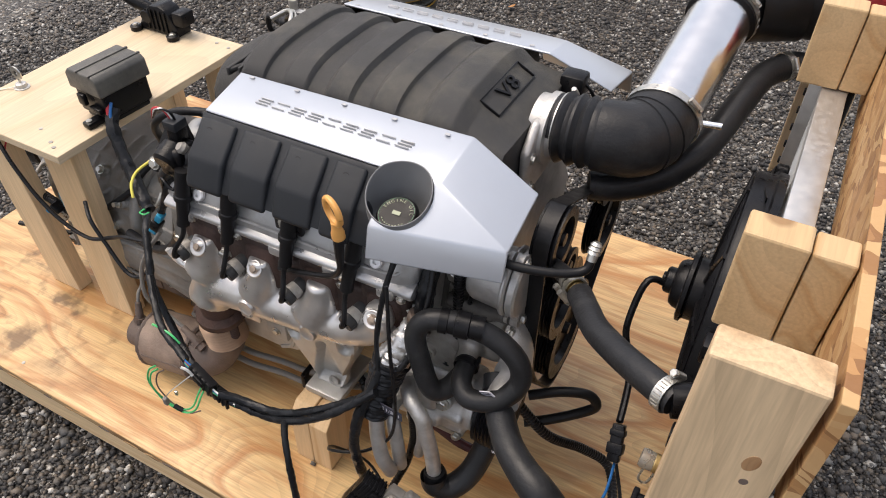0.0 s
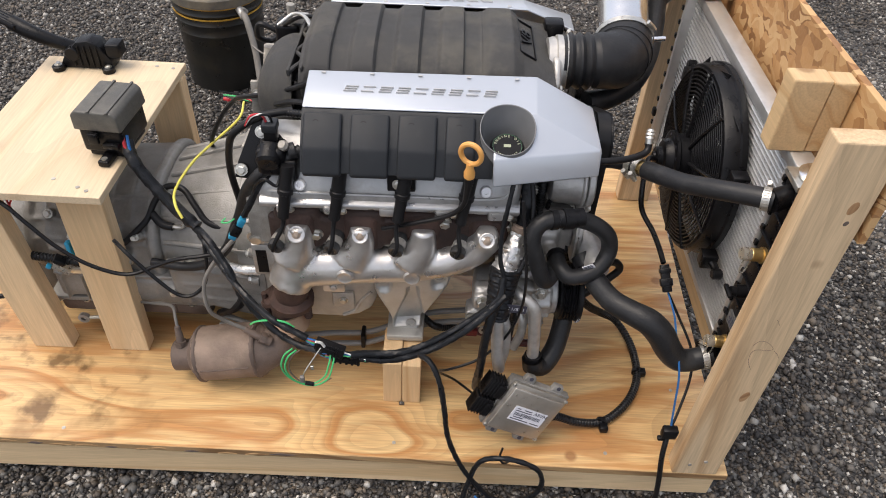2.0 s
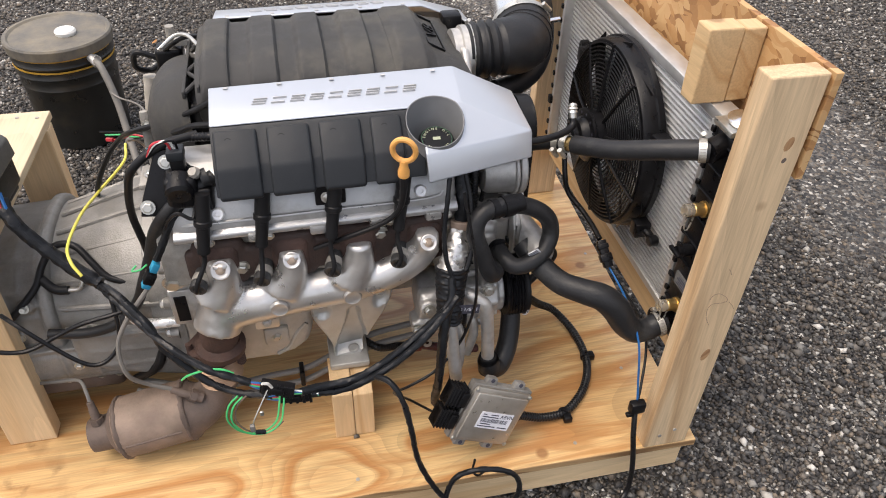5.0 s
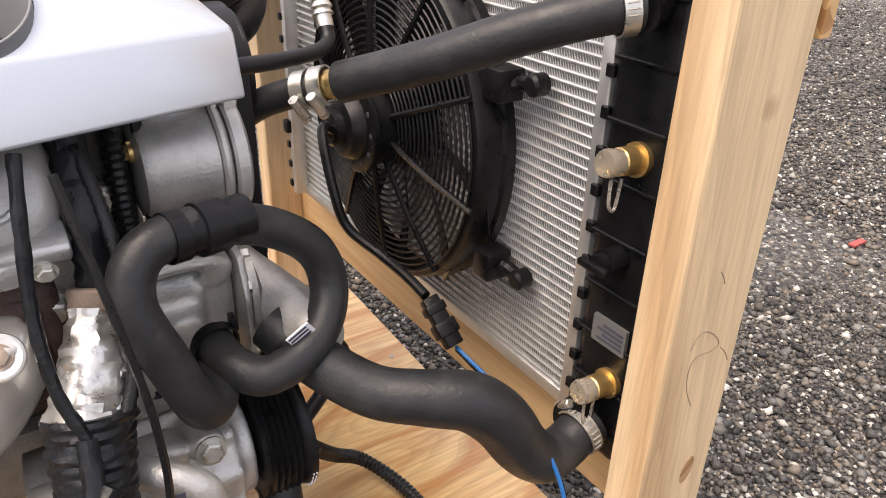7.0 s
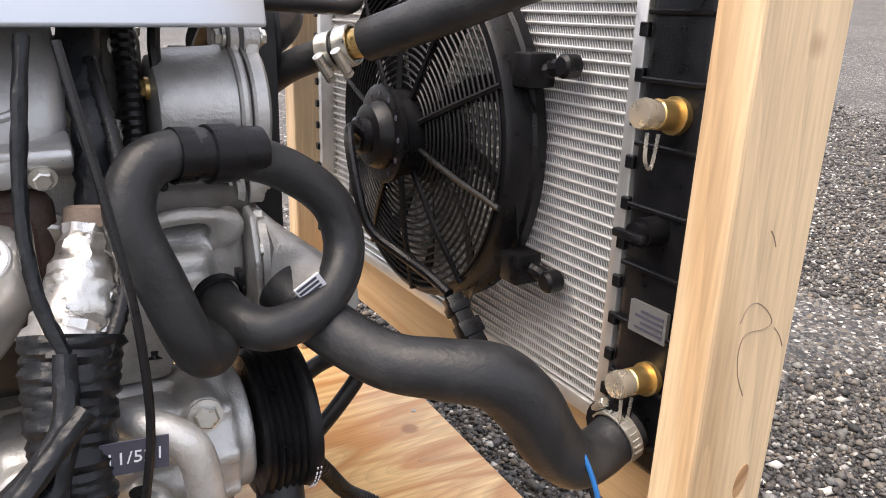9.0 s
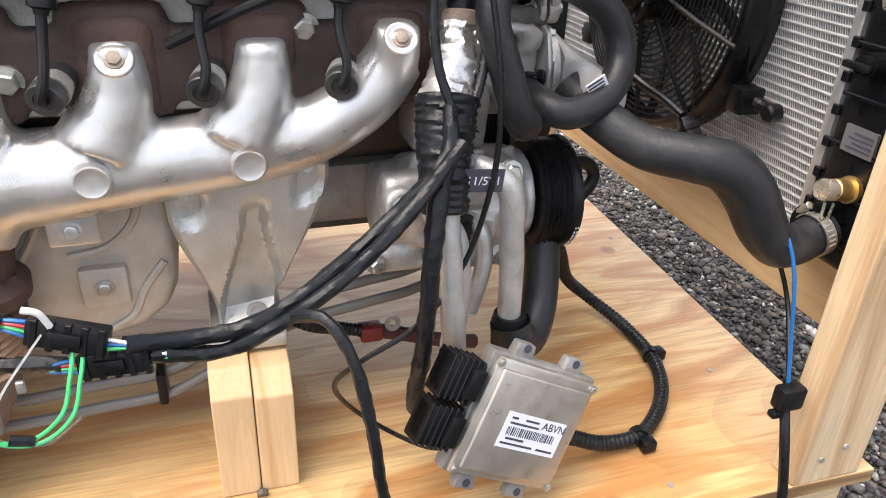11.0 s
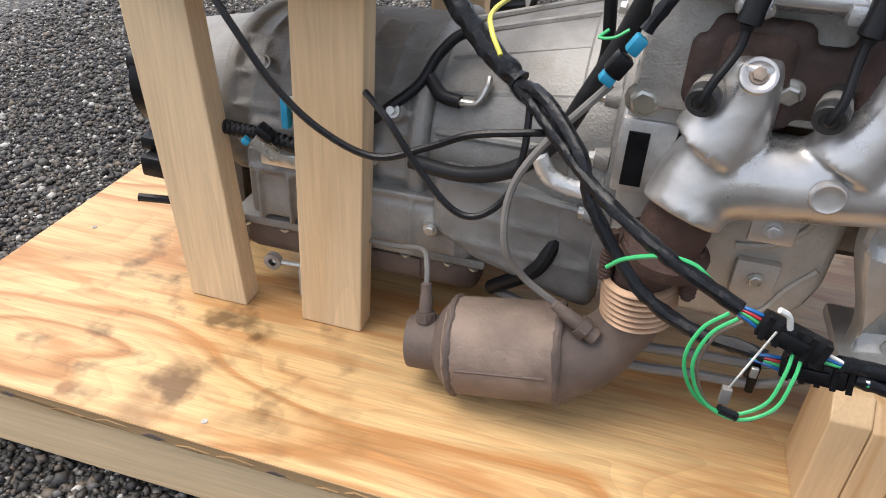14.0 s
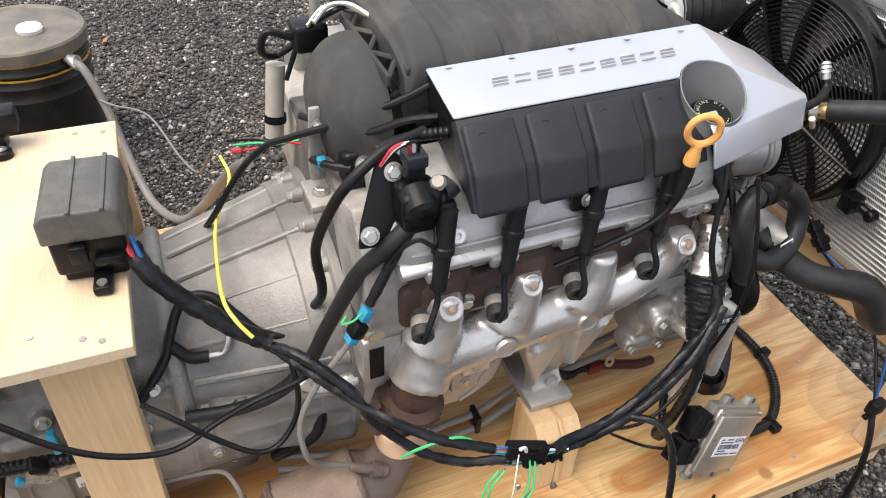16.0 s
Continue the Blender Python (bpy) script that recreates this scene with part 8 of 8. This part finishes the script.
    part("eyelet", lathe((0.185, 0.016, 0.106), (0, -1, 0.3), [(0, 0.004), (0, 0.010), (0.002, 0.010), (0.002, 0.004)], 16, cap=False), STEEL, s)
    c = thing("corrugated_conduit", (0.48, -0.02, 0.0), "black corrugated cable conduit curling across the deck", "conduit")
    part("tube", conduit([(0.345, 0.03, 0.27), (0.375, 0.035, 0.225), (0.418, 0.05, 0.165), (0.470, 0.11, 0.08), (0.520, 0.13, 0.03), (0.550, 0.07, 0.013), (0.551, -0.012, 0.012), (0.530, -0.072, 0.012), (0.493, -0.120, 0.012), (0.447, -0.152, 0.012), (0.393, -0.160, 0.020), (0.345, -0.165, 0.045), (0.32, -0.18, 0.06)], 0.0095, 0.007), WIRE, c)
    for p, q in (((0.551, -0.010, 0.012), (0.561, -0.012, 0.014)), ((0.449, -0.151, 0.012), (0.452, -0.165, 0.010))):
        cl = part("clip", lathe(p, (0.3, 1, 0), [(-0.005, 0.0118), (0.005, 0.0118)], 12), BLACK, c)
        part("clip_pin", box(Vector(q) - Vector((0.009, 0.009, 0.008)), Vector(q) + Vector((0.009, 0.009, 0.008)), 0.003), BLACK, cl)


front_pipes()


def fan_lead():
    f = thing("fan_lead", (0.52, 0.0, 0.35), "fan supply lead with black plug and blue wire", "cable")
    part("sleeve", wire([(0.530, 0.185, 0.475), (0.498, 0.160, 0.492), (0.490, 0.120, 0.435), (0.499, 0.108, 0.396), (0.518, 0.074, 0.375), (0.526, 0.031, 0.366), (0.530, -0.003, 0.357)], 0.0055, 10), WIRE, f)
    m = basis((0.536, -0.024, 0.335), (0.009, -0.042, -0.042), (1, 0, 0.2))
    cn = part("plug", box((-0.028, -0.009, -0.008), (0.028, 0.009, 0.008), 0.002, m=m), BLACK, f, "black two-pole plug")
    part("latch", box((0.0, -0.012, -0.010), (0.016, 0.012, 0.010), 0.002, m=m), BLACK, cn)
    part("latch", box((-0.02, -0.011, -0.010), (-0.01, 0.011, 0.010), 0.002, m=m), BLACK, cn)
    part("blue_wire", wire([(0.543, -0.042, 0.312), (0.546, -0.095, 0.305), (0.535, -0.150, 0.316), (0.532, -0.186, 0.309), (0.541, -0.213, 0.264), (0.548, -0.231, 0.183), (0.552, -0.240, 0.137)], 0.0021, 8), BLUE, f, "bright blue supply wire")
    part("black_wire", wire([(0.545, -0.040, 0.308), (0.568, -0.073, 0.274), (0.590, -0.127, 0.240), (0.589, -0.168, 0.203), (0.568, -0.215, 0.155), (0.550, -0.246, 0.122)], 0.0028, 8), WIRE, f)
    fb = part("fuse_holder", box((0.535, -0.256, 0.112), (0.566, -0.238, 0.140), 0.004), BLACK, f, "black inline fuse holder")
    part("cap_ear", box((0.530, -0.254, 0.104), (0.545, -0.244, 0.112), 0.002), BLACK, fb)
    part("tail", wire([(0.549, -0.247, 0.115), (0.545, -0.268, 0.07), (0.553, -0.280, 0.0), (0.560, -0.284, -0.07), (0.552, -0.292, -0.115), (0.500, -0.325, -0.121), (0.41, -0.373, -0.121), (0.32, -0.44, -0.121)], 0.0055, 10), WIRE, f)


fan_lead()


def rear_cables():
    r = thing("gearbox_wiring", (-0.45, 0.0, 0.3), "black gearbox cables and hoses draped over the bell housing", "wiring")
    part("breather_hose", wire([(-0.172, -0.030, 0.612), (-0.223, -0.046, 0.588), (-0.257, -0.046, 0.556), (-0.287, -0.020, 0.502), (-0.309, -0.002, 0.440), (-0.332, 0.006, 0.385), (-0.357, 0.010, 0.330), (-0.40, 0.012, 0.285), (-0.46, 0.020, 0.262), (-0.53, 0.030, 0.262)], lambda s: 0.0115 - 0.002 * s, 14), HOSE, r, "fat dusty rubber hose")
    part("loop_hose", wire([(-0.60, 0.030, 0.29), (-0.565, 0.050, 0.318), (-0.536, 0.075, 0.343), (-0.520, 0.095, 0.374), (-0.497, 0.120, 0.396), (-0.462, 0.115, 0.395), (-0.433, 0.088, 0.372), (-0.408, 0.068, 0.350), (-0.367, 0.060, 0.342), (-0.337, 0.075, 0.362), (-0.322, 0.045, 0.42), (-0.327, 0.040, 0.50), (-0.313, 0.012, 0.575), (-0.292, -0.006, 0.625), (-0.245, 0.003, 0.655), (-0.19, 0.020, 0.660)], 0.0068, 12), RUBBER, r)
    part("vent_stub", wire([(-0.528, 0.085, 0.352), (-0.506, 0.070, 0.335), (-0.482, 0.066, 0.332)], 0.0085, 12), RUBBER, r)
    part("vent_pipe", wire([(-0.482, 0.066, 0.332), (-0.462, 0.064, 0.335), (-0.452, 0.070, 0.352), (-0.452, 0.080, 0.362)], 0.0045, 10), STEEL, r)
    part("leg_cable", wire([(-0.775, -0.018, 0.463), (-0.742, -0.030, 0.452), (-0.711, -0.040, 0.421), (-0.666, -0.047, 0.367), (-0.612, -0.050, 0.324), (-0.548, -0.046, 0.299), (-0.488, -0.037, 0.318), (-0.443, -0.040, 0.341), (-0.39, -0.038, 0.352), (-0.355, -0.030, 0.355)], 0.0042, 8), WIRE, r)
    for k, x in enumerate((-0.757, -0.742)):
        part("red_lead", wire([(x - 0.012, 0.02, 0.468), (x, -0.002, 0.455), (-0.742, -0.020, 0.446), (-0.730, -0.034, 0.440)], 0.0018, 6), RED, r)
    part("twisted_cable", wire([(-0.572, -0.010, 0.358), (-0.536, -0.035, 0.340), (-0.497, -0.045, 0.295), (-0.455, -0.055, 0.258), (-0.424, -0.054, 0.254), (-0.396, -0.045, 0.280), (-0.384, -0.040, 0.330), (-0.386, -0.020, 0.388)], 0.0040, 8), WIRE, r)
    part("sensor_lead", wire([(-0.308, -0.050, 0.421), (-0.365, -0.054, 0.347), (-0.390, -0.063, 0.294), (-0.387, -0.075, 0.235), (-0.363, -0.064, 0.192), (-0.326, -0.062, 0.166)], 0.0042, 8), GREYW, r, "grey oxygen sensor lead")
    part("sensor_lead", wire([(-0.483, -0.040, 0.137), (-0.487, -0.028, 0.155), (-0.502, 0.0, 0.158), (-0.545, 0.022, 0.140), (-0.60, 0.030, 0.135)], 0.0035, 8), GREYW, r)
    cn = part("blue_connector", box((-0.009, -0.008, -0.006), (0.009, 0.008, 0.006), 0.002, m=basis((-0.292, -0.054, 0.462), (0.5, 0.1, 0.8), (0.2, -1, 0.1))), TEAL, r, "bright blue sensor connector")
    part("plug_body", box((-0.034, -0.010, -0.009), (-0.012, 0.010, 0.009), 0.003, m=basis((-0.292, -0.054, 0.462), (0.5, 0.1, 0.8), (0.2, -1, 0.1))), BLACK, cn)
    part("lock", box((-0.044, -0.008, -0.007), (-0.034, 0.008, 0.007), 0.002, m=basis((-0.292, -0.054, 0.462), (0.5, 0.1, 0.8), (0.2, -1, 0.1))), TEAL, cn)
    part("loom", taped([(-0.286, -0.052, 0.475), (-0.270, -0.050, 0.505), (-0.250, -0.050, 0.545), (-0.215, -0.035, 0.585)], 0.0065), TAPE, r)
    part("green_twist", wire([(-0.300, -0.066, 0.478), (-0.312, -0.068, 0.470), (-0.325, -0.066, 0.468), (-0.318, -0.06, 0.474)], 0.0015, 6), GREEN, r)
    part("yellow_wire", wire([(-0.395, 0.405, 0.431), (-0.392, 0.339, 0.428), (-0.428, 0.245, 0.424), (-0.442, 0.146, 0.442), (-0.449, 0.053, 0.445), (-0.440, 0.015, 0.436), (-0.425, -0.003, 0.418)], 0.0028, 8), YEL, r, "thin bright yellow wire")
    part("breather_pipe", wire([(-0.46, 0.33, 0.33), (-0.43, 0.25, 0.43), (-0.385, 0.225, 0.515), (-0.350, 0.205, 0.560), (-0.322, 0.165, 0.592), (-0.268, 0.125, 0.625), (-0.203, 0.090, 0.662), (-0.160, 0.072, 0.690)], 0.0048, 10), RUBBER, r)
    part("back_conduit", conduit([(-0.245, 0.03, 0.64), (-0.21, 0.02, 0.655), (-0.175, 0.01, 0.66), (-0.15, 0.005, 0.66)], 0.0075), WIRE, r)
    part("foil_tube", crumple(sweep(even(spline([(-0.373, 0.0, 0.312), (-0.359, 0.002, 0.289), (-0.336, 0.003, 0.279), (-0.312, 0.004, 0.277), (-0.288, 0.006, 0.274)], 8), 0.006), 0.0100, 16), 0.0007, 3), BRIGHT_FOIL, r, "bright crinkled foil sleeve", auto=30)
    part("gearbox_loom", conduit([(-0.86, 0.045, 0.255), (-0.80, 0.035, 0.262), (-0.72, 0.022, 0.265), (-0.65, 0.02, 0.255), (-0.60, 0.03, 0.245)], 0.010, 0.008), WIRE, r)
    part("drop_hose", wire([(-0.625, 0.045, 0.40), (-0.655, 0.035, 0.36), (-0.665, 0.03, 0.31), (-0.66, 0.02, 0.265)], 0.007, 10), RUBBER, r)
    cm = basis((-0.712, 0.005, 0.258), (0.7, 0.1, -0.6), (0.2, -1, 0.1))
    gc = part("grey_connector", box((-0.018, -0.008, -0.007), (0.018, 0.008, 0.007), 0.002, m=cm), CLEAR, r, "grubby white gearbox connector")
    part("connector_back", box((-0.024, -0.012, -0.022), (0.0, 0.012, -0.010), 0.003, m=cm), BLACK, gc)
    part("blue_lock", box((-0.028, -0.006, 0.006), (-0.018, 0.006, 0.014), 0.002, m=cm), TEAL, gc)
    part("teal_connector", box((-0.690, 0.008, 0.285), (-0.680, 0.022, 0.325), 0.003), TEAL, r)
    tb = thing("loose_linkage", (-0.70, 0.10, 0.0), "short steel shift linkage lying by the gearbox pan", "linkage")
    part("rod", cyl((-0.74, 0.045, 0.055), (-0.66, 0.055, 0.052), 0.004, n=8), STEEL, tb)
    part("knuckle", lathe((-0.74, 0.040, 0.055), (0, 1, 0), [(0, 0.006), (0, 0.013), (0.010, 0.013), (0.010, 0.006)], 14, cap=False), CAST_D, tb)
    part("prop", cyl((-0.70, 0.05, 0.0005), (-0.70, 0.05, 0.05), 0.004, n=8), CAST_D, tb)
    part("shift_rod", cyl((-0.93, 0.02, 0.135), (-0.80, 0.06, 0.125), 0.006, n=8), BLACK, tb)
    part("bracket", box((-0.925, 0.03, 0.165), (-0.87, 0.06, 0.195), 0.004), BLACK, tb)
    part("bracket", box((-0.935, 0.05, 0.195), (-0.905, 0.09, 0.215), 0.004), BLACK, tb)


rear_cables()

# ---- yard ----
solo("litter_chip", box((2.07, 0.275, GZ + 0.004), (2.13, 0.295, GZ + 0.012), 0.002), FADED_RED, "faded red plastic scrap lying on the gravel", "litter")



def drum():
    b = thing("oil_drum", (-0.775, 1.50, GZ), "black plastic pail with dusty lid and yellow rim lines", "pail")
    o = (-0.775, 1.50, GZ)
    prof = [(0, 0.142), (0.004, 0.146), (0.10, 0.149), (0.22, 0.153), (0.228, 0.158), (0.240, 0.154), (0.262, 0.155), (0.270, 0.161), (0.282, 0.156), (0.300, 0.157), (0.308, 0.163), (0.318, 0.158), (0.350, 0.160)]
    part("pail_body", lathe(o, (0, 0, 1), prof, 48), DRUM, b)
    part("lid", lathe((o[0], o[1], o[2] + 0.338), (0, 0, 1), [(0, 0.161), (0.0, 0.168), (0.030, 0.170), (0.036, 0.166), (0.036, 0.156), (0.030, 0.150), (0.031, 0.06), (0.031, 0.002)], 48), mat("dusty lid", (0.10, 0.095, 0.085), 0.55, 0, 0.2, 20, 0.2, 60, dust=(0.26, 0.22, 0.15), dust_amt=0.6), b, "grey lid coated in dust")
    for h in (0.292, 0.331):
        part("rim_line", lathe((o[0], o[1], o[2] + h), (0, 0, 1), [(0, 0.1585), (0, 0.1612), (0.005, 0.1614), (0.005, 0.1585)], 48, cap=False), mat("faded yellow paint", (0.42, 0.24, 0.03), 0.5, 0, 0.4, 40, 0.1, 60), b)
    part("spout_cap", lathe((o[0] + 0.03, o[1] - 0.02, o[2] + 0.369), (0, 0, 1), [(0, 0.032), (0.010, 0.034), (0.016, 0.030), (0.016, 0.02), (0.012, 0.002)], 24), WHITE, b, "white ring spout cap")
    part("handle_ear", cyl((o[0] + 0.115, o[1] - 0.115, o[2] + 0.318), (o[0] + 0.13, o[1] - 0.13, o[2] + 0.318), 0.016, n=16), CAST, b)
    w = thing("grey_hose", (-0.5, 0.9, 0.0), "dirty grey hose hanging from the pail to the gearbox", "hose")
    part("hose_body", wire([(-0.652, 1.365, 0.19), (-0.630, 1.335, 0.175), (-0.60, 1.28, 0.09), (-0.575, 1.20, -0.02), (-0.54, 1.08, -0.10), (-0.48, 0.92, -0.06), (-0.42, 0.80, 0.06), (-0.39, 0.66, 0.20), (-0.36, 0.56, 0.30), (-0.345, 0.48, 0.36)], 0.0115, 12), GREYW, w)
    part("wire_tie", wire([(-0.61, 1.28, 0.115), (-0.58, 1.25, 0.11), (-0.50, 1.15, 0.12), (-0.45, 1.0, 0.08), (-0.42, 0.8, 0.15), (-0.40, 0.55, 0.35), (-0.395, 0.42, 0.43)], 0.003, 6), GREYW, w)
    part("end_fitting", lathe((-0.655, 1.368, 0.19), (-0.4, 0.5, 0.3), [(-0.02, 0.013), (0.02, 0.013), (0.022, 0.008)], 14), CAST, w)


drum()


TYRE = mat("worn tyre", (0.15, 0.135, 0.115), 0.8, 0, 0.2, 8, 0.2, 40)
RIM = mat("dusty rim", (0.20, 0.165, 0.11), 0.7, 0.1, 0.2, 8, 0.2, 40)


def forklift(loc, rz, label, k=1.0):
    """A counterbalance truck: body, counterweight, guard, mast and four wheels, standing far off."""
    m = pose(*loc, 0, 0, rz) @ Matrix.Scale(k, 4)
    f = thing("forklift", loc, label, "forklift", "parked forklifts")
    part("chassis", prism([(-1.25, 0.35), (1.0, 0.35), (1.1, 0.75), (0.75, 1.05), (0.1, 1.0), (-0.35, 1.3), (-1.2, 1.3), (-1.4, 0.9)], 1, -0.55, 0.55, 0.06, seg=3), FORK, f, m=m)
    part("counterweight", box((-1.45, -0.53, 0.3), (-0.95, 0.53, 1.15), 0.12, seg=4), FORK, f, "yellow cast counterweight", m=m)
    part("seat", box((-0.75, -0.25, 1.3), (-0.25, 0.25, 1.45), 0.05), BLACK, f, m=m)
    part("seat_back", box((-0.85, -0.25, 1.4), (-0.72, 0.25, 1.85), 0.05), BLACK, f, m=m)
    part("roof_guard", box((-0.95, -0.5, 2.12), (0.65, 0.5, 2.18), 0.02), BLACK, f, m=m)
    for x, y in ((-0.9, -0.48), (-0.9, 0.48), (0.6, -0.48), (0.6, 0.48)):
        part("guard_post", cyl((x * 1.0, y, 1.0), (x * 0.95, y, 2.13), 0.035, n=8), FORK, f, m=m)
    for y in (-0.35, 0.35):
        part("mast_rail", box((1.1, y - 0.05, 0.1), (1.24, y + 0.05, 2.3), 0.01), BLOCK, f, m=m)
        part("fork", box((1.24, y - 0.05, 0.08), (2.2, y + 0.05, 0.13), 0.01), BLOCK, f, m=m)
    part("mast_bar", box((1.12, -0.4, 1.9), (1.2, 0.4, 2.0), 0.01), BLOCK, f, m=m)
    for x, r in ((0.7, 0.34), (-0.95, 0.28)):
        arch = loft([[Vector((x + (r + d) * math.cos(a), y, r + (r + d) * math.sin(a))) for d, y in ((0.05, -0.66), (0.05, 0.66), (0.10, 0.66), (0.10, -0.66))] for a in [radians(q) for q in range(0, 181, 15)]])
        part("wheel_arch", arch, FORK, f, m=m)
    part("engine_bay", box((-0.35, -0.57, 0.62), (0.25, 0.57, 0.98), 0.03), BLACK, f, m=m)
    part("step", box((-0.1, -0.6, 0.28), (0.3, 0.6, 0.36), 0.01), BLOCK, f, m=m)
    for x, r in ((0.7, 0.34), (-0.95, 0.28)):
        for s in (-1, 1):
            w = part("wheel", lathe((x, s * 0.62 - s * 0.2, r), (0, s, 0), [(0, r * 0.6), (0, r * 0.92), (0.03, r), (0.19, r), (0.22, r * 0.92), (0.22, r * 0.55), (0.17, r * 0.5), (0.17, 0.09), (0.2, 0.08), (0.2, 0.002)], 28), TYRE, f, m=m)
            part("rim", lathe((x, s * 0.62, r), (0, s, 0), [(-0.02, r * 0.5), (0.0, r * 0.5), (0.005, r * 0.42), (-0.02, r * 0.25), (0.01, r * 0.2), (0.012, 0.002)], 24), RIM, w, m=m)
    return f


for fx, fy, rz, k, lb in ((14.2, 4.98, -65, 1.0, "yellow forklift truck parked across the gravel yard"), (25.5, 13.7, -68, 1.6, "larger yellow forklift truck parked behind the other")):
    forklift((fx, fy, ground_z(fx, fy)), rz, lb, k)
for q, (x, y, a) in enumerate(((1.62, -0.06, 20), (-0.60, 2.2, 70), (1.2, -0.35, 120), (-1.9, 0.5, 30))):
    bm = loft([[pose(x, y, ground_z(x, y) + 0.018, 0, 0, a) @ Vector((s * 0.022, w * 0.008 * (1 - s * s * 0.8), 0.003 * s * s + 0.002 * abs(w))) for w in (-1, 0, 1)] for s in (-1, -0.5, 0, 0.5, 1)], cap=False, closed=False)
    ob = solo("fallen_leaf", bm, mat("dry leaf", (0.40, 0.13, 0.07) if q == 0 else (0.34, 0.16, 0.05), 0.6, 0, 0.2, 60, 0.1), "small dry reddish leaf lying on the gravel", "leaf", "fallen leaves")
    ob.modifiers.new("thick", "SOLIDIFY").thickness = 0.001
